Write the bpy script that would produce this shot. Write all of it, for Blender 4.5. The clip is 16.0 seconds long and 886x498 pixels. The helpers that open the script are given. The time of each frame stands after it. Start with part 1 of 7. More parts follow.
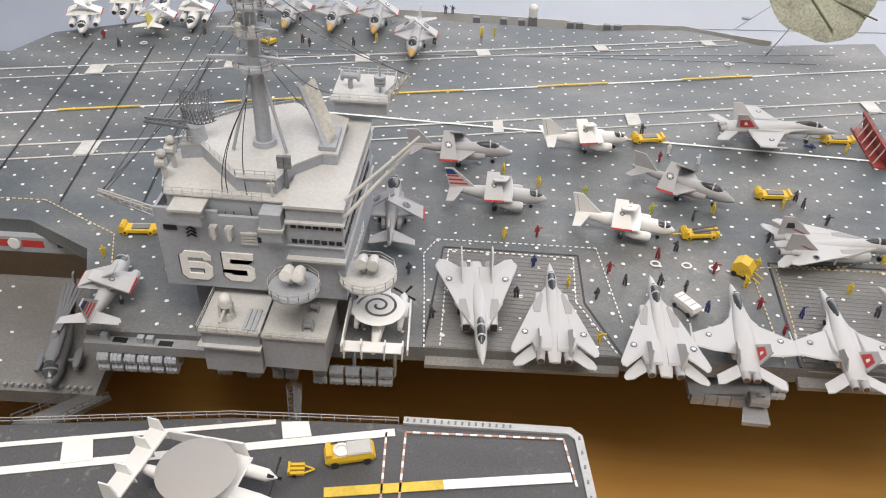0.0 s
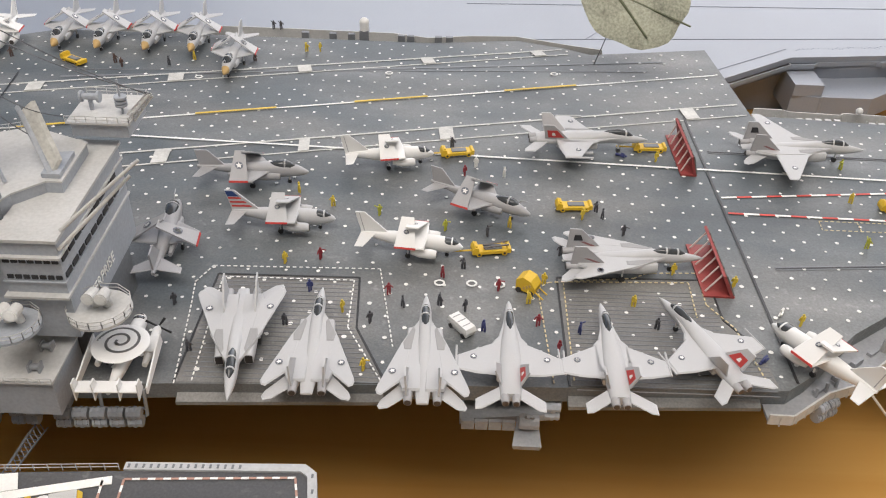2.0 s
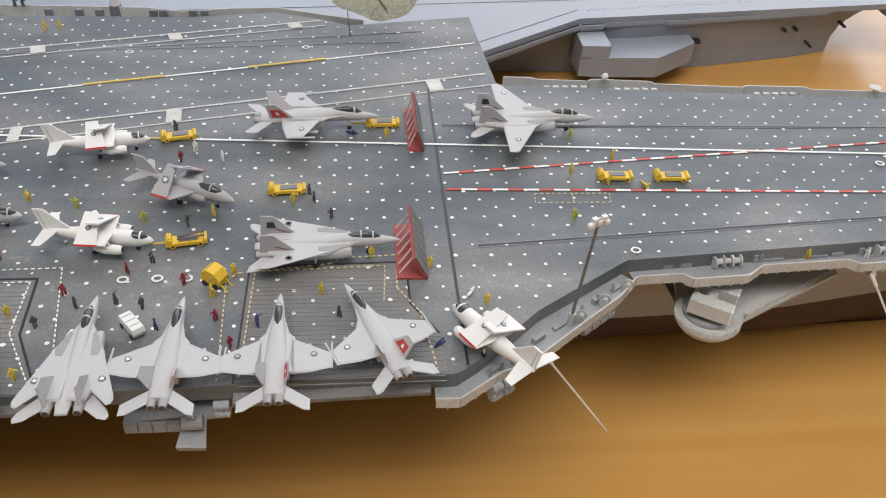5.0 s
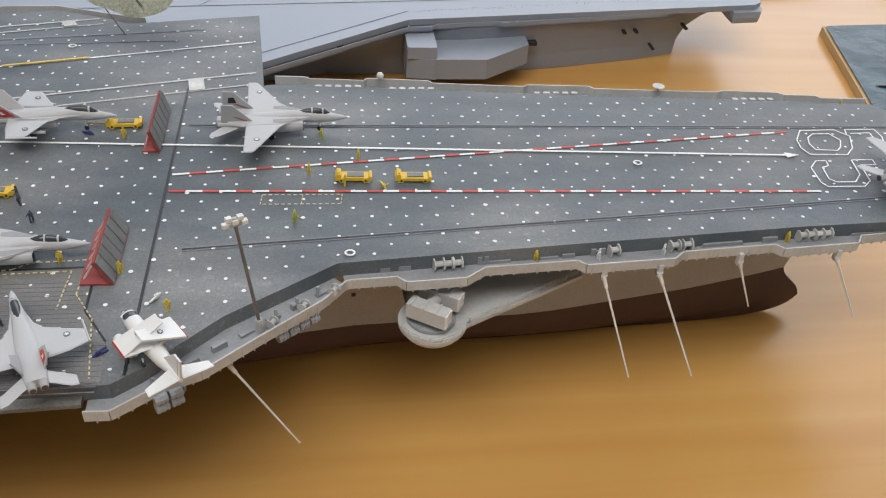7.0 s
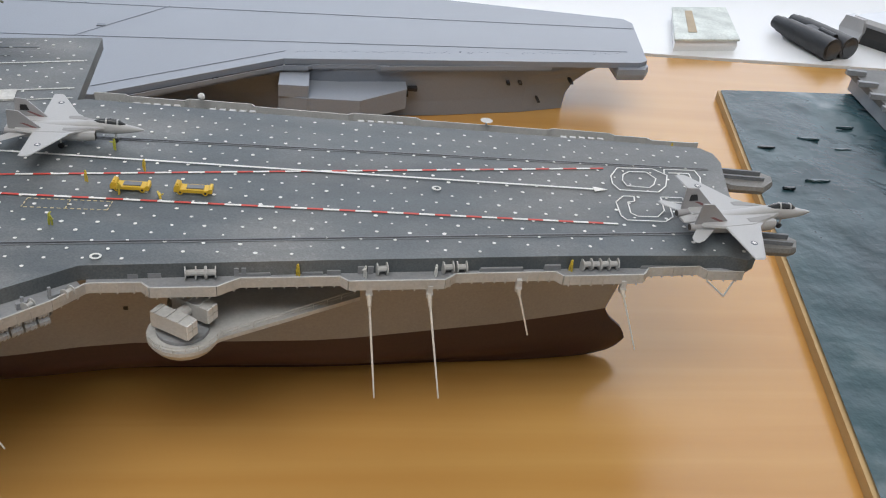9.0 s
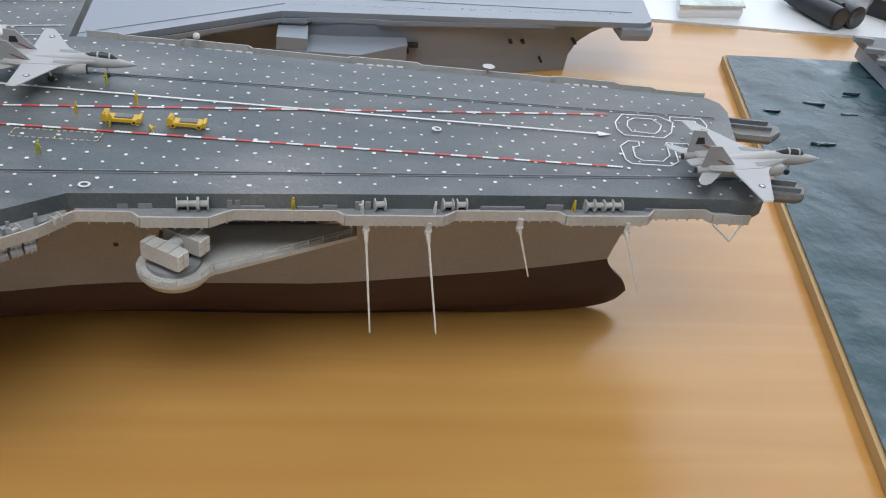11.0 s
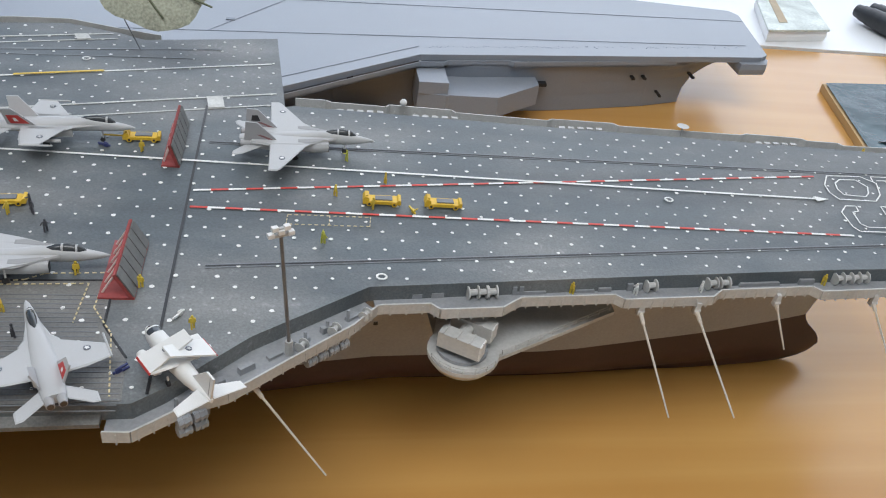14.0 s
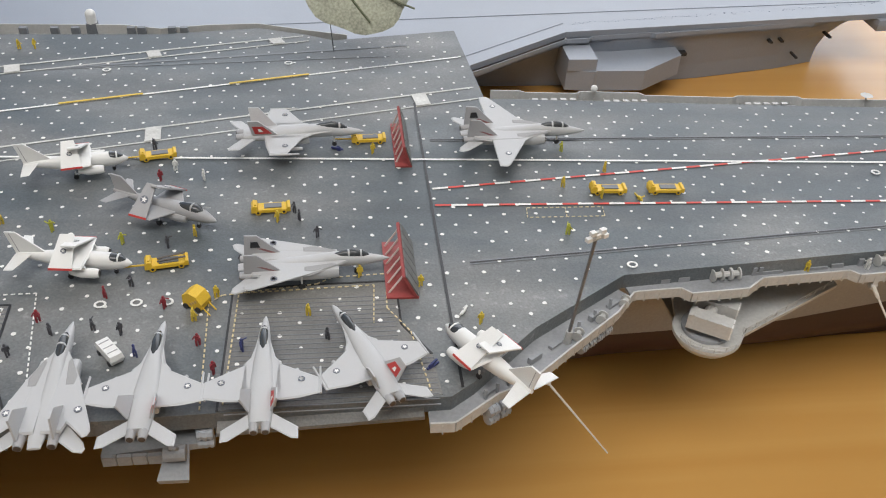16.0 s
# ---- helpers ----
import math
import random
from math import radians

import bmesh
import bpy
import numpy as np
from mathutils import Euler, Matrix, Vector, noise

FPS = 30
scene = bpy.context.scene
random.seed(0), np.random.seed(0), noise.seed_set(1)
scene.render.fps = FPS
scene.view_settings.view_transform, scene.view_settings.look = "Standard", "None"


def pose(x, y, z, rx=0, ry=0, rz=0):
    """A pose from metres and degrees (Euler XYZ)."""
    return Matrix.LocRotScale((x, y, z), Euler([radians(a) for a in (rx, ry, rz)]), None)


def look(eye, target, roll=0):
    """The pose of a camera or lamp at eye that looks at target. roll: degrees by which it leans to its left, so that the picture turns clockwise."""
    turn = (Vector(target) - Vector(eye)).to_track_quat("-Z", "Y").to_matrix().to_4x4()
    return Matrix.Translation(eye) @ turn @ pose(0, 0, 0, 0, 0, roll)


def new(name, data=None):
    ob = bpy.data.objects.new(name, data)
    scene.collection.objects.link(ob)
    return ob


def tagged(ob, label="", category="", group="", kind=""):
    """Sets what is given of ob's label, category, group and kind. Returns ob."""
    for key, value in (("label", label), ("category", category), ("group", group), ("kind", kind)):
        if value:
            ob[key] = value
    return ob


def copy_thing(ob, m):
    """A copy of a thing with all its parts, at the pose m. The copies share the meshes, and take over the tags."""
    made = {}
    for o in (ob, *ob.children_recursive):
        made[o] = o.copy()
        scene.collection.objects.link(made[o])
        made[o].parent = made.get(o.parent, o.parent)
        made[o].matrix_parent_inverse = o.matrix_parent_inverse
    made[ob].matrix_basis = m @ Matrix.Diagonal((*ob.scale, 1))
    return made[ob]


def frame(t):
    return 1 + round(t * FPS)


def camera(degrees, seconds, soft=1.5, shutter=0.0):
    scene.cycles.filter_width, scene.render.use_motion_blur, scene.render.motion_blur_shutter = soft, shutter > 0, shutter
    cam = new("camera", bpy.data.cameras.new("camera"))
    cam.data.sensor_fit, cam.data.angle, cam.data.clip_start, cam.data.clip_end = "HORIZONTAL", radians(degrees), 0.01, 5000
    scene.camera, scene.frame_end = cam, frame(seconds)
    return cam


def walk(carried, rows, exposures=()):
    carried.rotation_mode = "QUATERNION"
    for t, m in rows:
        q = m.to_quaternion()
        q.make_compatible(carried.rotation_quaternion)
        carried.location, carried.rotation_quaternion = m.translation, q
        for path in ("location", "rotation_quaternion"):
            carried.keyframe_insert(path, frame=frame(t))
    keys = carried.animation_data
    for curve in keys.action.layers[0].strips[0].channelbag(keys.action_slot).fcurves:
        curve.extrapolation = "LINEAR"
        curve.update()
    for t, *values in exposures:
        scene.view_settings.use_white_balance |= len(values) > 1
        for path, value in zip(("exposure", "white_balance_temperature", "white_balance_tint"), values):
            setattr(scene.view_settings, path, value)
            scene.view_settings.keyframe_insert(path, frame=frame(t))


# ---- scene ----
cam = camera(54.0, 16.0, soft=1.1)
PATH = [
    (0, (-0.1711, -0.3129, 0.2983), (-0.1827, -0.1550, 0.1762), 1.70),
    (0.5, (-0.1592, -0.3094, 0.2992), (-0.1681, -0.1503, 0.1783), 2.50),
    (1, (-0.1452, -0.3095, 0.2989), (-0.1528, -0.1495, 0.1791), 2.40),
    (1.5, (-0.1288, -0.3045, 0.2953), (-0.1329, -0.1438, 0.1763), 2.00),
    (2, (-0.1128, -0.2969, 0.2935), (-0.1122, -0.1362, 0.1744), 2.20),
    (2.5, (-0.1005, -0.2897, 0.2901), (-0.0945, -0.1293, 0.1708), 3.00),
    (3, (-0.0869, -0.2882, 0.2932), (-0.0783, -0.1284, 0.1732), 2.50),
    (3.2, (-0.0809, -0.2885, 0.2930), (-0.0714, -0.1282, 0.1738), 2.20),
    (5.3, (-0.0209, -0.2867, 0.3009), (-0.0002, -0.1332, 0.1744), 3.80),
    (5.5, (-0.0108, -0.2858, 0.2988), (0.0105, -0.1320, 0.1728), 3.81),
    (6, (0.0070, -0.2843, 0.2910), (0.0283, -0.1287, 0.1672), 3.83),
    (6.5, (0.0301, -0.2845, 0.2865), (0.0538, -0.1281, 0.1643), 4.15),
    (7, (0.0576, -0.2875, 0.2954), (0.0843, -0.1329, 0.1713), 4.77),
    (7.5, (0.0798, -0.2946, 0.3125), (0.1106, -0.1422, 0.1868), 5.38),
    (8, (0.1018, -0.2889, 0.3094), (0.1335, -0.1353, 0.1853), 6.14),
    (8.5, (0.1244, -0.2943, 0.2950), (0.1533, -0.1338, 0.1793), 6.20),
    (9, (0.1393, -0.3013, 0.2791), (0.1680, -0.1367, 0.1692), 7.23),
    (9.5, (0.1444, -0.3054, 0.2641), (0.1731, -0.1416, 0.1529), 7.40),
    (9.7, (0.1451, -0.3051, 0.2645), (0.1730, -0.1424, 0.1516), 7.57),
    (11.8, (0.1267, -0.3014, 0.2585), (0.1609, -0.1393, 0.1464), 9.90),
    (12, (0.1194, -0.3002, 0.2602), (0.1558, -0.1392, 0.1472), 10.17),
    (12.5, (0.1090, -0.2977, 0.2636), (0.1447, -0.1363, 0.1511), 8.95),
    (13, (0.0863, -0.2915, 0.2717), (0.1245, -0.1308, 0.1589), 8.68),
    (13.5, (0.0581, -0.2842, 0.2753), (0.0934, -0.1222, 0.1635), 8.23),
    (14, (0.0369, -0.2801, 0.2795), (0.0707, -0.1194, 0.1653), 8.20),
    (14.5, (0.0184, -0.2834, 0.2858), (0.0498, -0.1267, 0.1655), 6.95),
    (15, (-0.0039, -0.2840, 0.2936), (0.0251, -0.1284, 0.1714), 6.25),
    (15.5, (-0.0212, -0.2816, 0.2945), (0.0042, -0.1245, 0.1734), 4.71),
    (16, (-0.0353, -0.2794, 0.2937), (-0.0124, -0.1231, 0.1710), 3.39),
]
walk(cam, [(t, look(eye, target, roll)) for t, eye, target, roll in PATH], [(0.0, 0.24, 6700, 13), (0.5, 0.20, 6700, 13), (3.0, 0.08, 6700, 13), (5.5, 0.0, 6400, 11), (7.5, -0.16, 6300, 10), (9.0, -0.28, 6250, 10), (12.0, -0.2, 5850, 8), (13.0, -0.18, 5850, 8), (15.0, -0.08, 6200, 9), (16.0, -0.04, 6400, 10)])

# ---- light: a bright room with a long window behind the sill, white walls and ceiling ----
world = bpy.data.worlds.new("sky")
scene.world = world
world.use_nodes = True
wn = world.node_tree.nodes
sky = wn.new("ShaderNodeTexSky")
sky.sky_type = "NISHITA"
sky.sun_disc = False
sky.sun_elevation, sky.sun_rotation = radians(40), radians(20)
world.node_tree.links.new(sky.outputs[0], wn["Background"].inputs[0])
wn["Background"].inputs[1].default_value = 0.10


def area_lamp(name, eye, target, sx, sy, watts, colour):
    data = bpy.data.lights.new(name, "AREA")
    data.shape, data.size, data.size_y, data.energy, data.color = "RECTANGLE", sx, sy, watts, colour
    ob = new(name, data)
    ob.matrix_world = look(eye, target)
    return ob


area_lamp("window_daylight", (0.45, 1.20, 0.75), (0.0, 0.0, 0.05), 2.4, 1.3, 17.5, (0.93, 0.96, 1.0))
# unseen fill light below the ceiling, added to brighten tops and near sides
area_lamp("overhead_fill", (-0.1, -0.45, 1.77), (0.0, 0.0, 0.0), 1.6, 1.2, 44.0, (1.0, 0.97, 0.92))

# ---- materials ----


def material(name, colour, rough=0.6, metal=0.0, vary=0.12, scale=60.0, bump=0.0, fine=900.0, tint=None, per=0.0):
    """A painted or natural surface: broad blotches, fine grain, optional relief and piece-to-piece variation."""
    m = bpy.data.materials.new(name)
    m.use_nodes = True
    nt = m.node_tree
    n, l = nt.nodes, nt.links
    b = n["Principled BSDF"]
    b.inputs["Roughness"].default_value, b.inputs["Metallic"].default_value = rough, metal
    co = n.new("ShaderNodeTexCoord")
    big = n.new("ShaderNodeTexNoise")
    big.inputs["Scale"].default_value, big.inputs["Detail"].default_value = scale, 5.0
    small = n.new("ShaderNodeTexNoise")
    small.inputs["Scale"].default_value, small.inputs["Detail"].default_value = fine, 3.0
    l.new(co.outputs["Object"], big.inputs["Vector"])
    l.new(co.outputs["Object"], small.inputs["Vector"])
    mix = n.new("ShaderNodeMath")
    mix.operation = "MULTIPLY_ADD"
    mix.inputs[1].default_value = 0.45
    l.new(small.outputs["Fac"], mix.inputs[0])
    half = n.new("ShaderNodeMath")
    half.operation = "MULTIPLY"
    half.inputs[1].default_value = 0.55
    l.new(big.outputs["Fac"], half.inputs[0])
    l.new(half.outputs[0], mix.inputs[2])
    ramp = n.new("ShaderNodeValToRGB")
    lo = [max(0.0, c * (1 - 1.6 * vary)) for c in colour]
    hi = [min(1.0, c * (1 + 1.6 * vary)) for c in (tint or colour)]
    ramp.color_ramp.elements[0].position, ramp.color_ramp.elements[1].position = 0.3, 0.7
    ramp.color_ramp.elements[0].color, ramp.color_ramp.elements[1].color = (*lo, 1), (*hi, 1)
    l.new(mix.outputs[0], ramp.inputs[0])
    out = ramp.outputs[0]
    if per:
        info = n.new("ShaderNodeObjectInfo")
        hsv = n.new("ShaderNodeHueSaturation")
        mul = n.new("ShaderNodeMath")
        mul.operation = "MULTIPLY_ADD"
        mul.inputs[1].default_value, mul.inputs[2].default_value = 2 * per, 1 - per
        l.new(info.outputs["Random"], mul.inputs[0])
        l.new(mul.outputs[0], hsv.inputs["Value"])
        l.new(out, hsv.inputs["Color"])
        out = hsv.outputs[0]
    l.new(out, b.inputs["Base Color"])
    if bump:
        bp = n.new("ShaderNodeBump")
        bp.inputs["Strength"].default_value, bp.inputs["Distance"].default_value = bump, 0.0006
        l.new(small.outputs["Fac"], bp.inputs["Height"])
        l.new(bp.outputs[0], b.inputs["Normal"])
    return m


def wood_material(name, light, dark, axis=0, rough=0.35):
    m = bpy.data.materials.new(name)
    m.use_nodes = True
    n, l = m.node_tree.nodes, m.node_tree.links
    b = n["Principled BSDF"]
    b.inputs["Roughness"].default_value = rough
    co = n.new("ShaderNodeTexCoord")
    mp = n.new("ShaderNodeMapping")
    sc = [60.0, 60.0, 60.0]
    sc[axis] = 3.0
    mp.inputs["Scale"].default_value = sc
    l.new(co.outputs["Object"], mp.inputs["Vector"])
    grain = n.new("ShaderNodeTexNoise")
    grain.inputs["Scale"].default_value, grain.inputs["Detail"].default_value, grain.inputs["Distortion"].default_value = 1.0, 6.0, 0.6
    l.new(mp.outputs[0], grain.inputs["Vector"])
    cloud = n.new("ShaderNodeTexNoise")
    cloud.inputs["Scale"].default_value, cloud.inputs["Detail"].default_value = 6.0, 3.0
    l.new(co.outputs["Object"], cloud.inputs["Vector"])
    add = n.new("ShaderNodeMath")
    add.operation = "MULTIPLY_ADD"
    add.inputs[1].default_value = 0.5
    l.new(cloud.outputs["Fac"], add.inputs[0])
    mul = n.new("ShaderNodeMath")
    mul.operation = "MULTIPLY"
    mul.inputs[1].default_value = 0.5
    l.new(grain.outputs["Fac"], mul.inputs[0])
    l.new(mul.outputs[0], add.inputs[2])
    ramp = n.new("ShaderNodeValToRGB")
    ramp.color_ramp.elements[0].position, ramp.color_ramp.elements[1].position = 0.3, 0.7
    ramp.color_ramp.elements[0].color, ramp.color_ramp.elements[1].color = (*dark, 1), (*light, 1)
    l.new(add.outputs[0], ramp.inputs[0])
    l.new(ramp.outputs[0], b.inputs["Base Color"])
    bp = n.new("ShaderNodeBump")
    bp.inputs["Strength"].default_value, bp.inputs["Distance"].default_value = 0.12, 0.0005
    l.new(grain.outputs["Fac"], bp.inputs["Height"])
    l.new(bp.outputs[0], b.inputs["Normal"])
    return m


def deck_material(name, colour, worn):
    """Non-skid deck paint: blotches of wear, pale scuffs and speckle."""
    m = bpy.data.materials.new(name)
    m.use_nodes = True
    n, l = m.node_tree.nodes, m.node_tree.links
    b = n["Principled BSDF"]
    b.inputs["Roughness"].default_value = 0.55
    co = n.new("ShaderNodeTexCoord")

    def noisy(scale, detail, lo, hi, stretch=(1, 1, 1)):
        mp = n.new("ShaderNodeMapping")
        mp.inputs["Scale"].default_value = stretch
        l.new(co.outputs["Object"], mp.inputs["Vector"])
        t = n.new("ShaderNodeTexNoise")
        t.inputs["Scale"].default_value, t.inputs["Detail"].default_value = scale, detail
        l.new(mp.outputs[0], t.inputs["Vector"])
        r = n.new("ShaderNodeMapRange")
        r.inputs["From Min"].default_value, r.inputs["From Max"].default_value = lo, hi
        l.new(t.outputs["Fac"], r.inputs["Value"])
        return r.outputs[0], t

    wear, _ = noisy(14.0, 5.0, 0.38, 0.72, (1, 1.8, 1))
    speck, st = noisy(420.0, 6.0, 0.60, 0.70)
    grain, gt = noisy(1400.0, 2.0, 0.3, 0.7)
    mix1 = n.new("ShaderNodeMixRGB")
    mix1.inputs[1].default_value, mix1.inputs[2].default_value = (*colour, 1), (*worn, 1)
    l.new(wear, mix1.inputs[0])
    both = n.new("ShaderNodeMath")
    both.operation = "MULTIPLY"
    l.new(speck, both.inputs[0])
    l.new(wear, both.inputs[1])
    weak = n.new("ShaderNodeMath")
    weak.operation = "MULTIPLY"
    weak.inputs[1].default_value = 0.35
    l.new(both.outputs[0], weak.inputs[0])
    mix2 = n.new("ShaderNodeMixRGB")
    mix2.inputs[2].default_value = (0.42, 0.42, 0.41, 1)
    l.new(weak.outputs[0], mix2.inputs[0])
    l.new(mix1.outputs[0], mix2.inputs[1])
    hsv = n.new("ShaderNodeHueSaturation")
    val = n.new("ShaderNodeMath")
    val.operation = "MULTIPLY_ADD"
    val.inputs[1].default_value, val.inputs[2].default_value = 0.3, 0.85
    l.new(grain, val.inputs[0])
    streak, _ = noisy(9.0, 7.0, 0.35, 0.62, (0.6, 4.0, 1))
    scuff = n.new("ShaderNodeMath")
    scuff.operation = "MULTIPLY_ADD"
    scuff.inputs[1].default_value, scuff.inputs[2].default_value = 0.34, 0.76
    l.new(streak, scuff.inputs[0])
    tone = n.new("ShaderNodeMath")
    tone.operation = "MULTIPLY"
    l.new(val.outputs[0], tone.inputs[0])
    l.new(scuff.outputs[0], tone.inputs[1])
    l.new(tone.outputs[0], hsv.inputs["Value"])
    l.new(mix2.outputs[0], hsv.inputs["Color"])
    l.new(hsv.outputs[0], b.inputs["Base Color"])
    bp = n.new("ShaderNodeBump")
    bp.inputs["Strength"].default_value, bp.inputs["Distance"].default_value = 0.25, 0.0003
    l.new(gt.outputs["Fac"], bp.inputs["Height"])
    l.new(bp.outputs[0], b.inputs["Normal"])
    return m


M_DECK = deck_material("deck_paint", (0.088, 0.105, 0.116), (0.205, 0.208, 0.205))
M_ELEV = deck_material("elevator_paint", (0.13, 0.13, 0.125), (0.23, 0.225, 0.215))
M_FDECK = deck_material("front_deck_paint", (0.072, 0.074, 0.080), (0.10, 0.10, 0.105))
M_HULL = material("hull_grey", (0.33, 0.325, 0.32), 0.5, vary=0.10, scale=18)
M_RED = material("hull_red", (0.055, 0.025, 0.020), 0.5, vary=0.15, scale=20)
# blue cast of the window light is mixed into this grey
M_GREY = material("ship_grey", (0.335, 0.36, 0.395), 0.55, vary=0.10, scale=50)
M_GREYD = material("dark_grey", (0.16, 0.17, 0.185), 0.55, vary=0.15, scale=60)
# own colour of pale fittings; on island tops it stands for light from above
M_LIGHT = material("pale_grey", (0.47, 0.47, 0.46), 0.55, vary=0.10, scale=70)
M_PLAIN = material("bare_plastic", (0.255, 0.28, 0.325), 0.42, vary=0.05, scale=9)
M_TABLE = wood_material("beech_table", (0.590, 0.335, 0.100), (0.485, 0.240, 0.058), 0, 0.24)
M_WALL = material("wall_paint", (0.80, 0.79, 0.77), 0.8, vary=0.03, scale=4)
M_SILL = material("white_sill", (0.84, 0.85, 0.86), 0.35, vary=0.03, scale=6)
M_WHITE = material("white_paint", (0.78, 0.78, 0.76), 0.6, vary=0.07, scale=120)
M_YELLOW = material("line_yellow", (0.62, 0.44, 0.06), 0.6, vary=0.15, scale=150)
M_LRED = material("line_red", (0.55, 0.06, 0.045), 0.6, vary=0.12, scale=150)
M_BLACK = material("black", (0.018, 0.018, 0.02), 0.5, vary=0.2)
M_DIRTY = material("worn_white", (0.52, 0.52, 0.50), 0.65, vary=0.16, scale=160)

M_WIRE = material("wire_grey", (0.10, 0.10, 0.11), 0.5, vary=0.1)
M_PANELR = material("radar_olive", (0.40, 0.40, 0.375), 0.6, vary=0.2, scale=120)

M_PLAIND = material("plastic_seam", (0.17, 0.19, 0.225), 0.5, vary=0.06)
M_SILVER = material("silver", (0.55, 0.56, 0.58), 0.35, metal=0.4, vary=0.06)
M_RIM = material("rim_grey", (0.42, 0.43, 0.44), 0.6, vary=0.1, scale=150)
M_FRED = material("faded_red", (0.42, 0.24, 0.19), 0.6, vary=0.12)
M_CREST = material("wave_crest", (0.03, 0.06, 0.07), 0.15, vary=0.4, scale=60)
M_SEAD = material("wave_trough", (0.008, 0.016, 0.02), 0.2, vary=0.3, scale=60)
M_MARBLE = material("marbled_cover", (0.50, 0.56, 0.52), 0.5, vary=0.25, scale=40, tint=(0.66, 0.70, 0.66))
M_KRAFT = material("kraft_paper", (0.45, 0.36, 0.24), 0.7, vary=0.1)
M_RUBBER = material("black_rubber", (0.022, 0.023, 0.025), 0.45, vary=0.2, scale=200, bump=0.2)
M_LEAF = material("leaf_green", (0.20, 0.21, 0.155), 0.6, vary=0.30, scale=70, tint=(0.33, 0.34, 0.27))
M_LEAFD = material("leaf_rib", (0.12, 0.13, 0.08), 0.6, vary=0.2)

# ---- mesh helpers ----


def box(bm, cx, cy, cz, sx, sy, sz, rz=0.0, taper=1.0):
    vs = []
    c, s = math.cos(radians(rz)), math.sin(radians(rz))
    for k, f in ((-0.5, 1.0), (0.5, taper)):
        for x, y in ((-0.5, -0.5), (0.5, -0.5), (0.5, 0.5), (-0.5, 0.5)):
            px, py = x * sx * f, y * sy * f
            vs.append(bm.verts.new((cx + c * px - s * py, cy + s * px + c * py, cz + k * sz)))
    for f in ((3, 2, 1, 0), (4, 5, 6, 7), (0, 1, 5, 4), (1, 2, 6, 5), (2, 3, 7, 6), (3, 0, 4, 7)):
        bm.faces.new([vs[i] for i in f])


def rings(bm, loops, caps=True):
    """A skin over closed loops of the same number of points."""
    vv = [[bm.verts.new(p) for p in loop] for loop in loops]
    n = len(vv[0])
    for a, b in zip(vv, vv[1:]):
        for i in range(n):
            bm.faces.new((a[i], a[(i + 1) % n], b[(i + 1) % n], b[i]))
    if caps:
        bm.faces.new(vv[0][::-1])
        bm.faces.new(vv[-1])


def prism(bm, pts, z0, z1, edge=0.0):
    """A plate with the outline pts; edge: chamfer."""
    if sum(a[0] * b[1] - b[0] * a[1] for a, b in zip(pts, pts[1:] + pts[:1])) < 0:
        pts = pts[::-1]
    if edge:
        cx, cy = sum(p[0] for p in pts) / len(pts), sum(p[1] for p in pts) / len(pts)
        ins = []
        for x, y in pts:
            d = math.hypot(x - cx, y - cy) or 1
            f = max(0.0, 1 - edge / d)
            ins.append((cx + (x - cx) * f, cy + (y - cy) * f))
        zm = (z0 + z1) / 2
        rings(bm, [[(x, y, z0) for x, y in ins], [(x, y, zm) for x, y in pts], [(x, y, z1) for x, y in ins]])
    else:
        rings(bm, [[(x, y, z0) for x, y in pts], [(x, y, z1) for x, y in pts]])


def tube(bm, p0, p1, r0, r1=None, n=8):
    p0, p1 = Vector(p0), Vector(p1)
    r1 = r0 if r1 is None else r1
    d = (p1 - p0).normalized()
    u = d.orthogonal().normalized()
    v = d.cross(u)
    rings(bm, [[tuple(p + r * (math.cos(a) * u + math.sin(a) * v)) for a in [2 * math.pi * i / n for i in range(n)]] for p, r in ((p0, r0), (p1, r1))])


def polyline(bm, pts, r, n=5):
    for a, b in zip(pts, pts[1:]):
        tube(bm, a, b, r, r, n)


def dome(bm, c, r, squash=1.0, n=10, m=6, full=True):
    c = Vector(c)
    lo = -math.pi / 2 + 0.15 if full else 0.0
    loops = []
    for j in range(m + 1):
        a = lo + (math.pi / 2 - 0.1 - lo) * j / m
        loops.append([(c.x + r * math.cos(a) * math.cos(t), c.y + r * math.cos(a) * math.sin(t), c.z + squash * r * math.sin(a)) for t in [2 * math.pi * i / n for i in range(n)]])
    rings(bm, loops)


def part(name, bm, mat, parent=None, label="", smooth=False):
    me = bpy.data.meshes.new(name)
    bmesh.ops.recalc_face_normals(bm, faces=bm.faces)
    bm.to_mesh(me)
    bm.free()
    me.materials.append(mat)
    if smooth:
        for p in me.polygons:
            p.use_smooth = True
        me.set_sharp_from_angle(angle=radians(38))
    ob = new(name, me)
    ob.parent = parent
    if label:
        ob["label"] = label
    return ob


def empty(name, label, category, group="", kind=""):
    return tagged(new(name), label, category, group, kind)


def lerp(a, b, k):
    return a + (b - a) * k


def strip(bm, a, b, w, z, h=0.00025):
    """A painted line from a to b on the deck."""
    a, b = Vector((a[0], a[1])), Vector((b[0], b[1]))
    d = (b - a).normalized() * 1.0
    s = Vector((-d.y, d.x)) * w / 2
    prism(bm, [tuple(a - s), tuple(b - s), tuple(b + s), tuple(a + s)], z, z + h)


TZ, DZ = 0.016, 0.104  # table top, flight deck
TOP = DZ + 0.0002

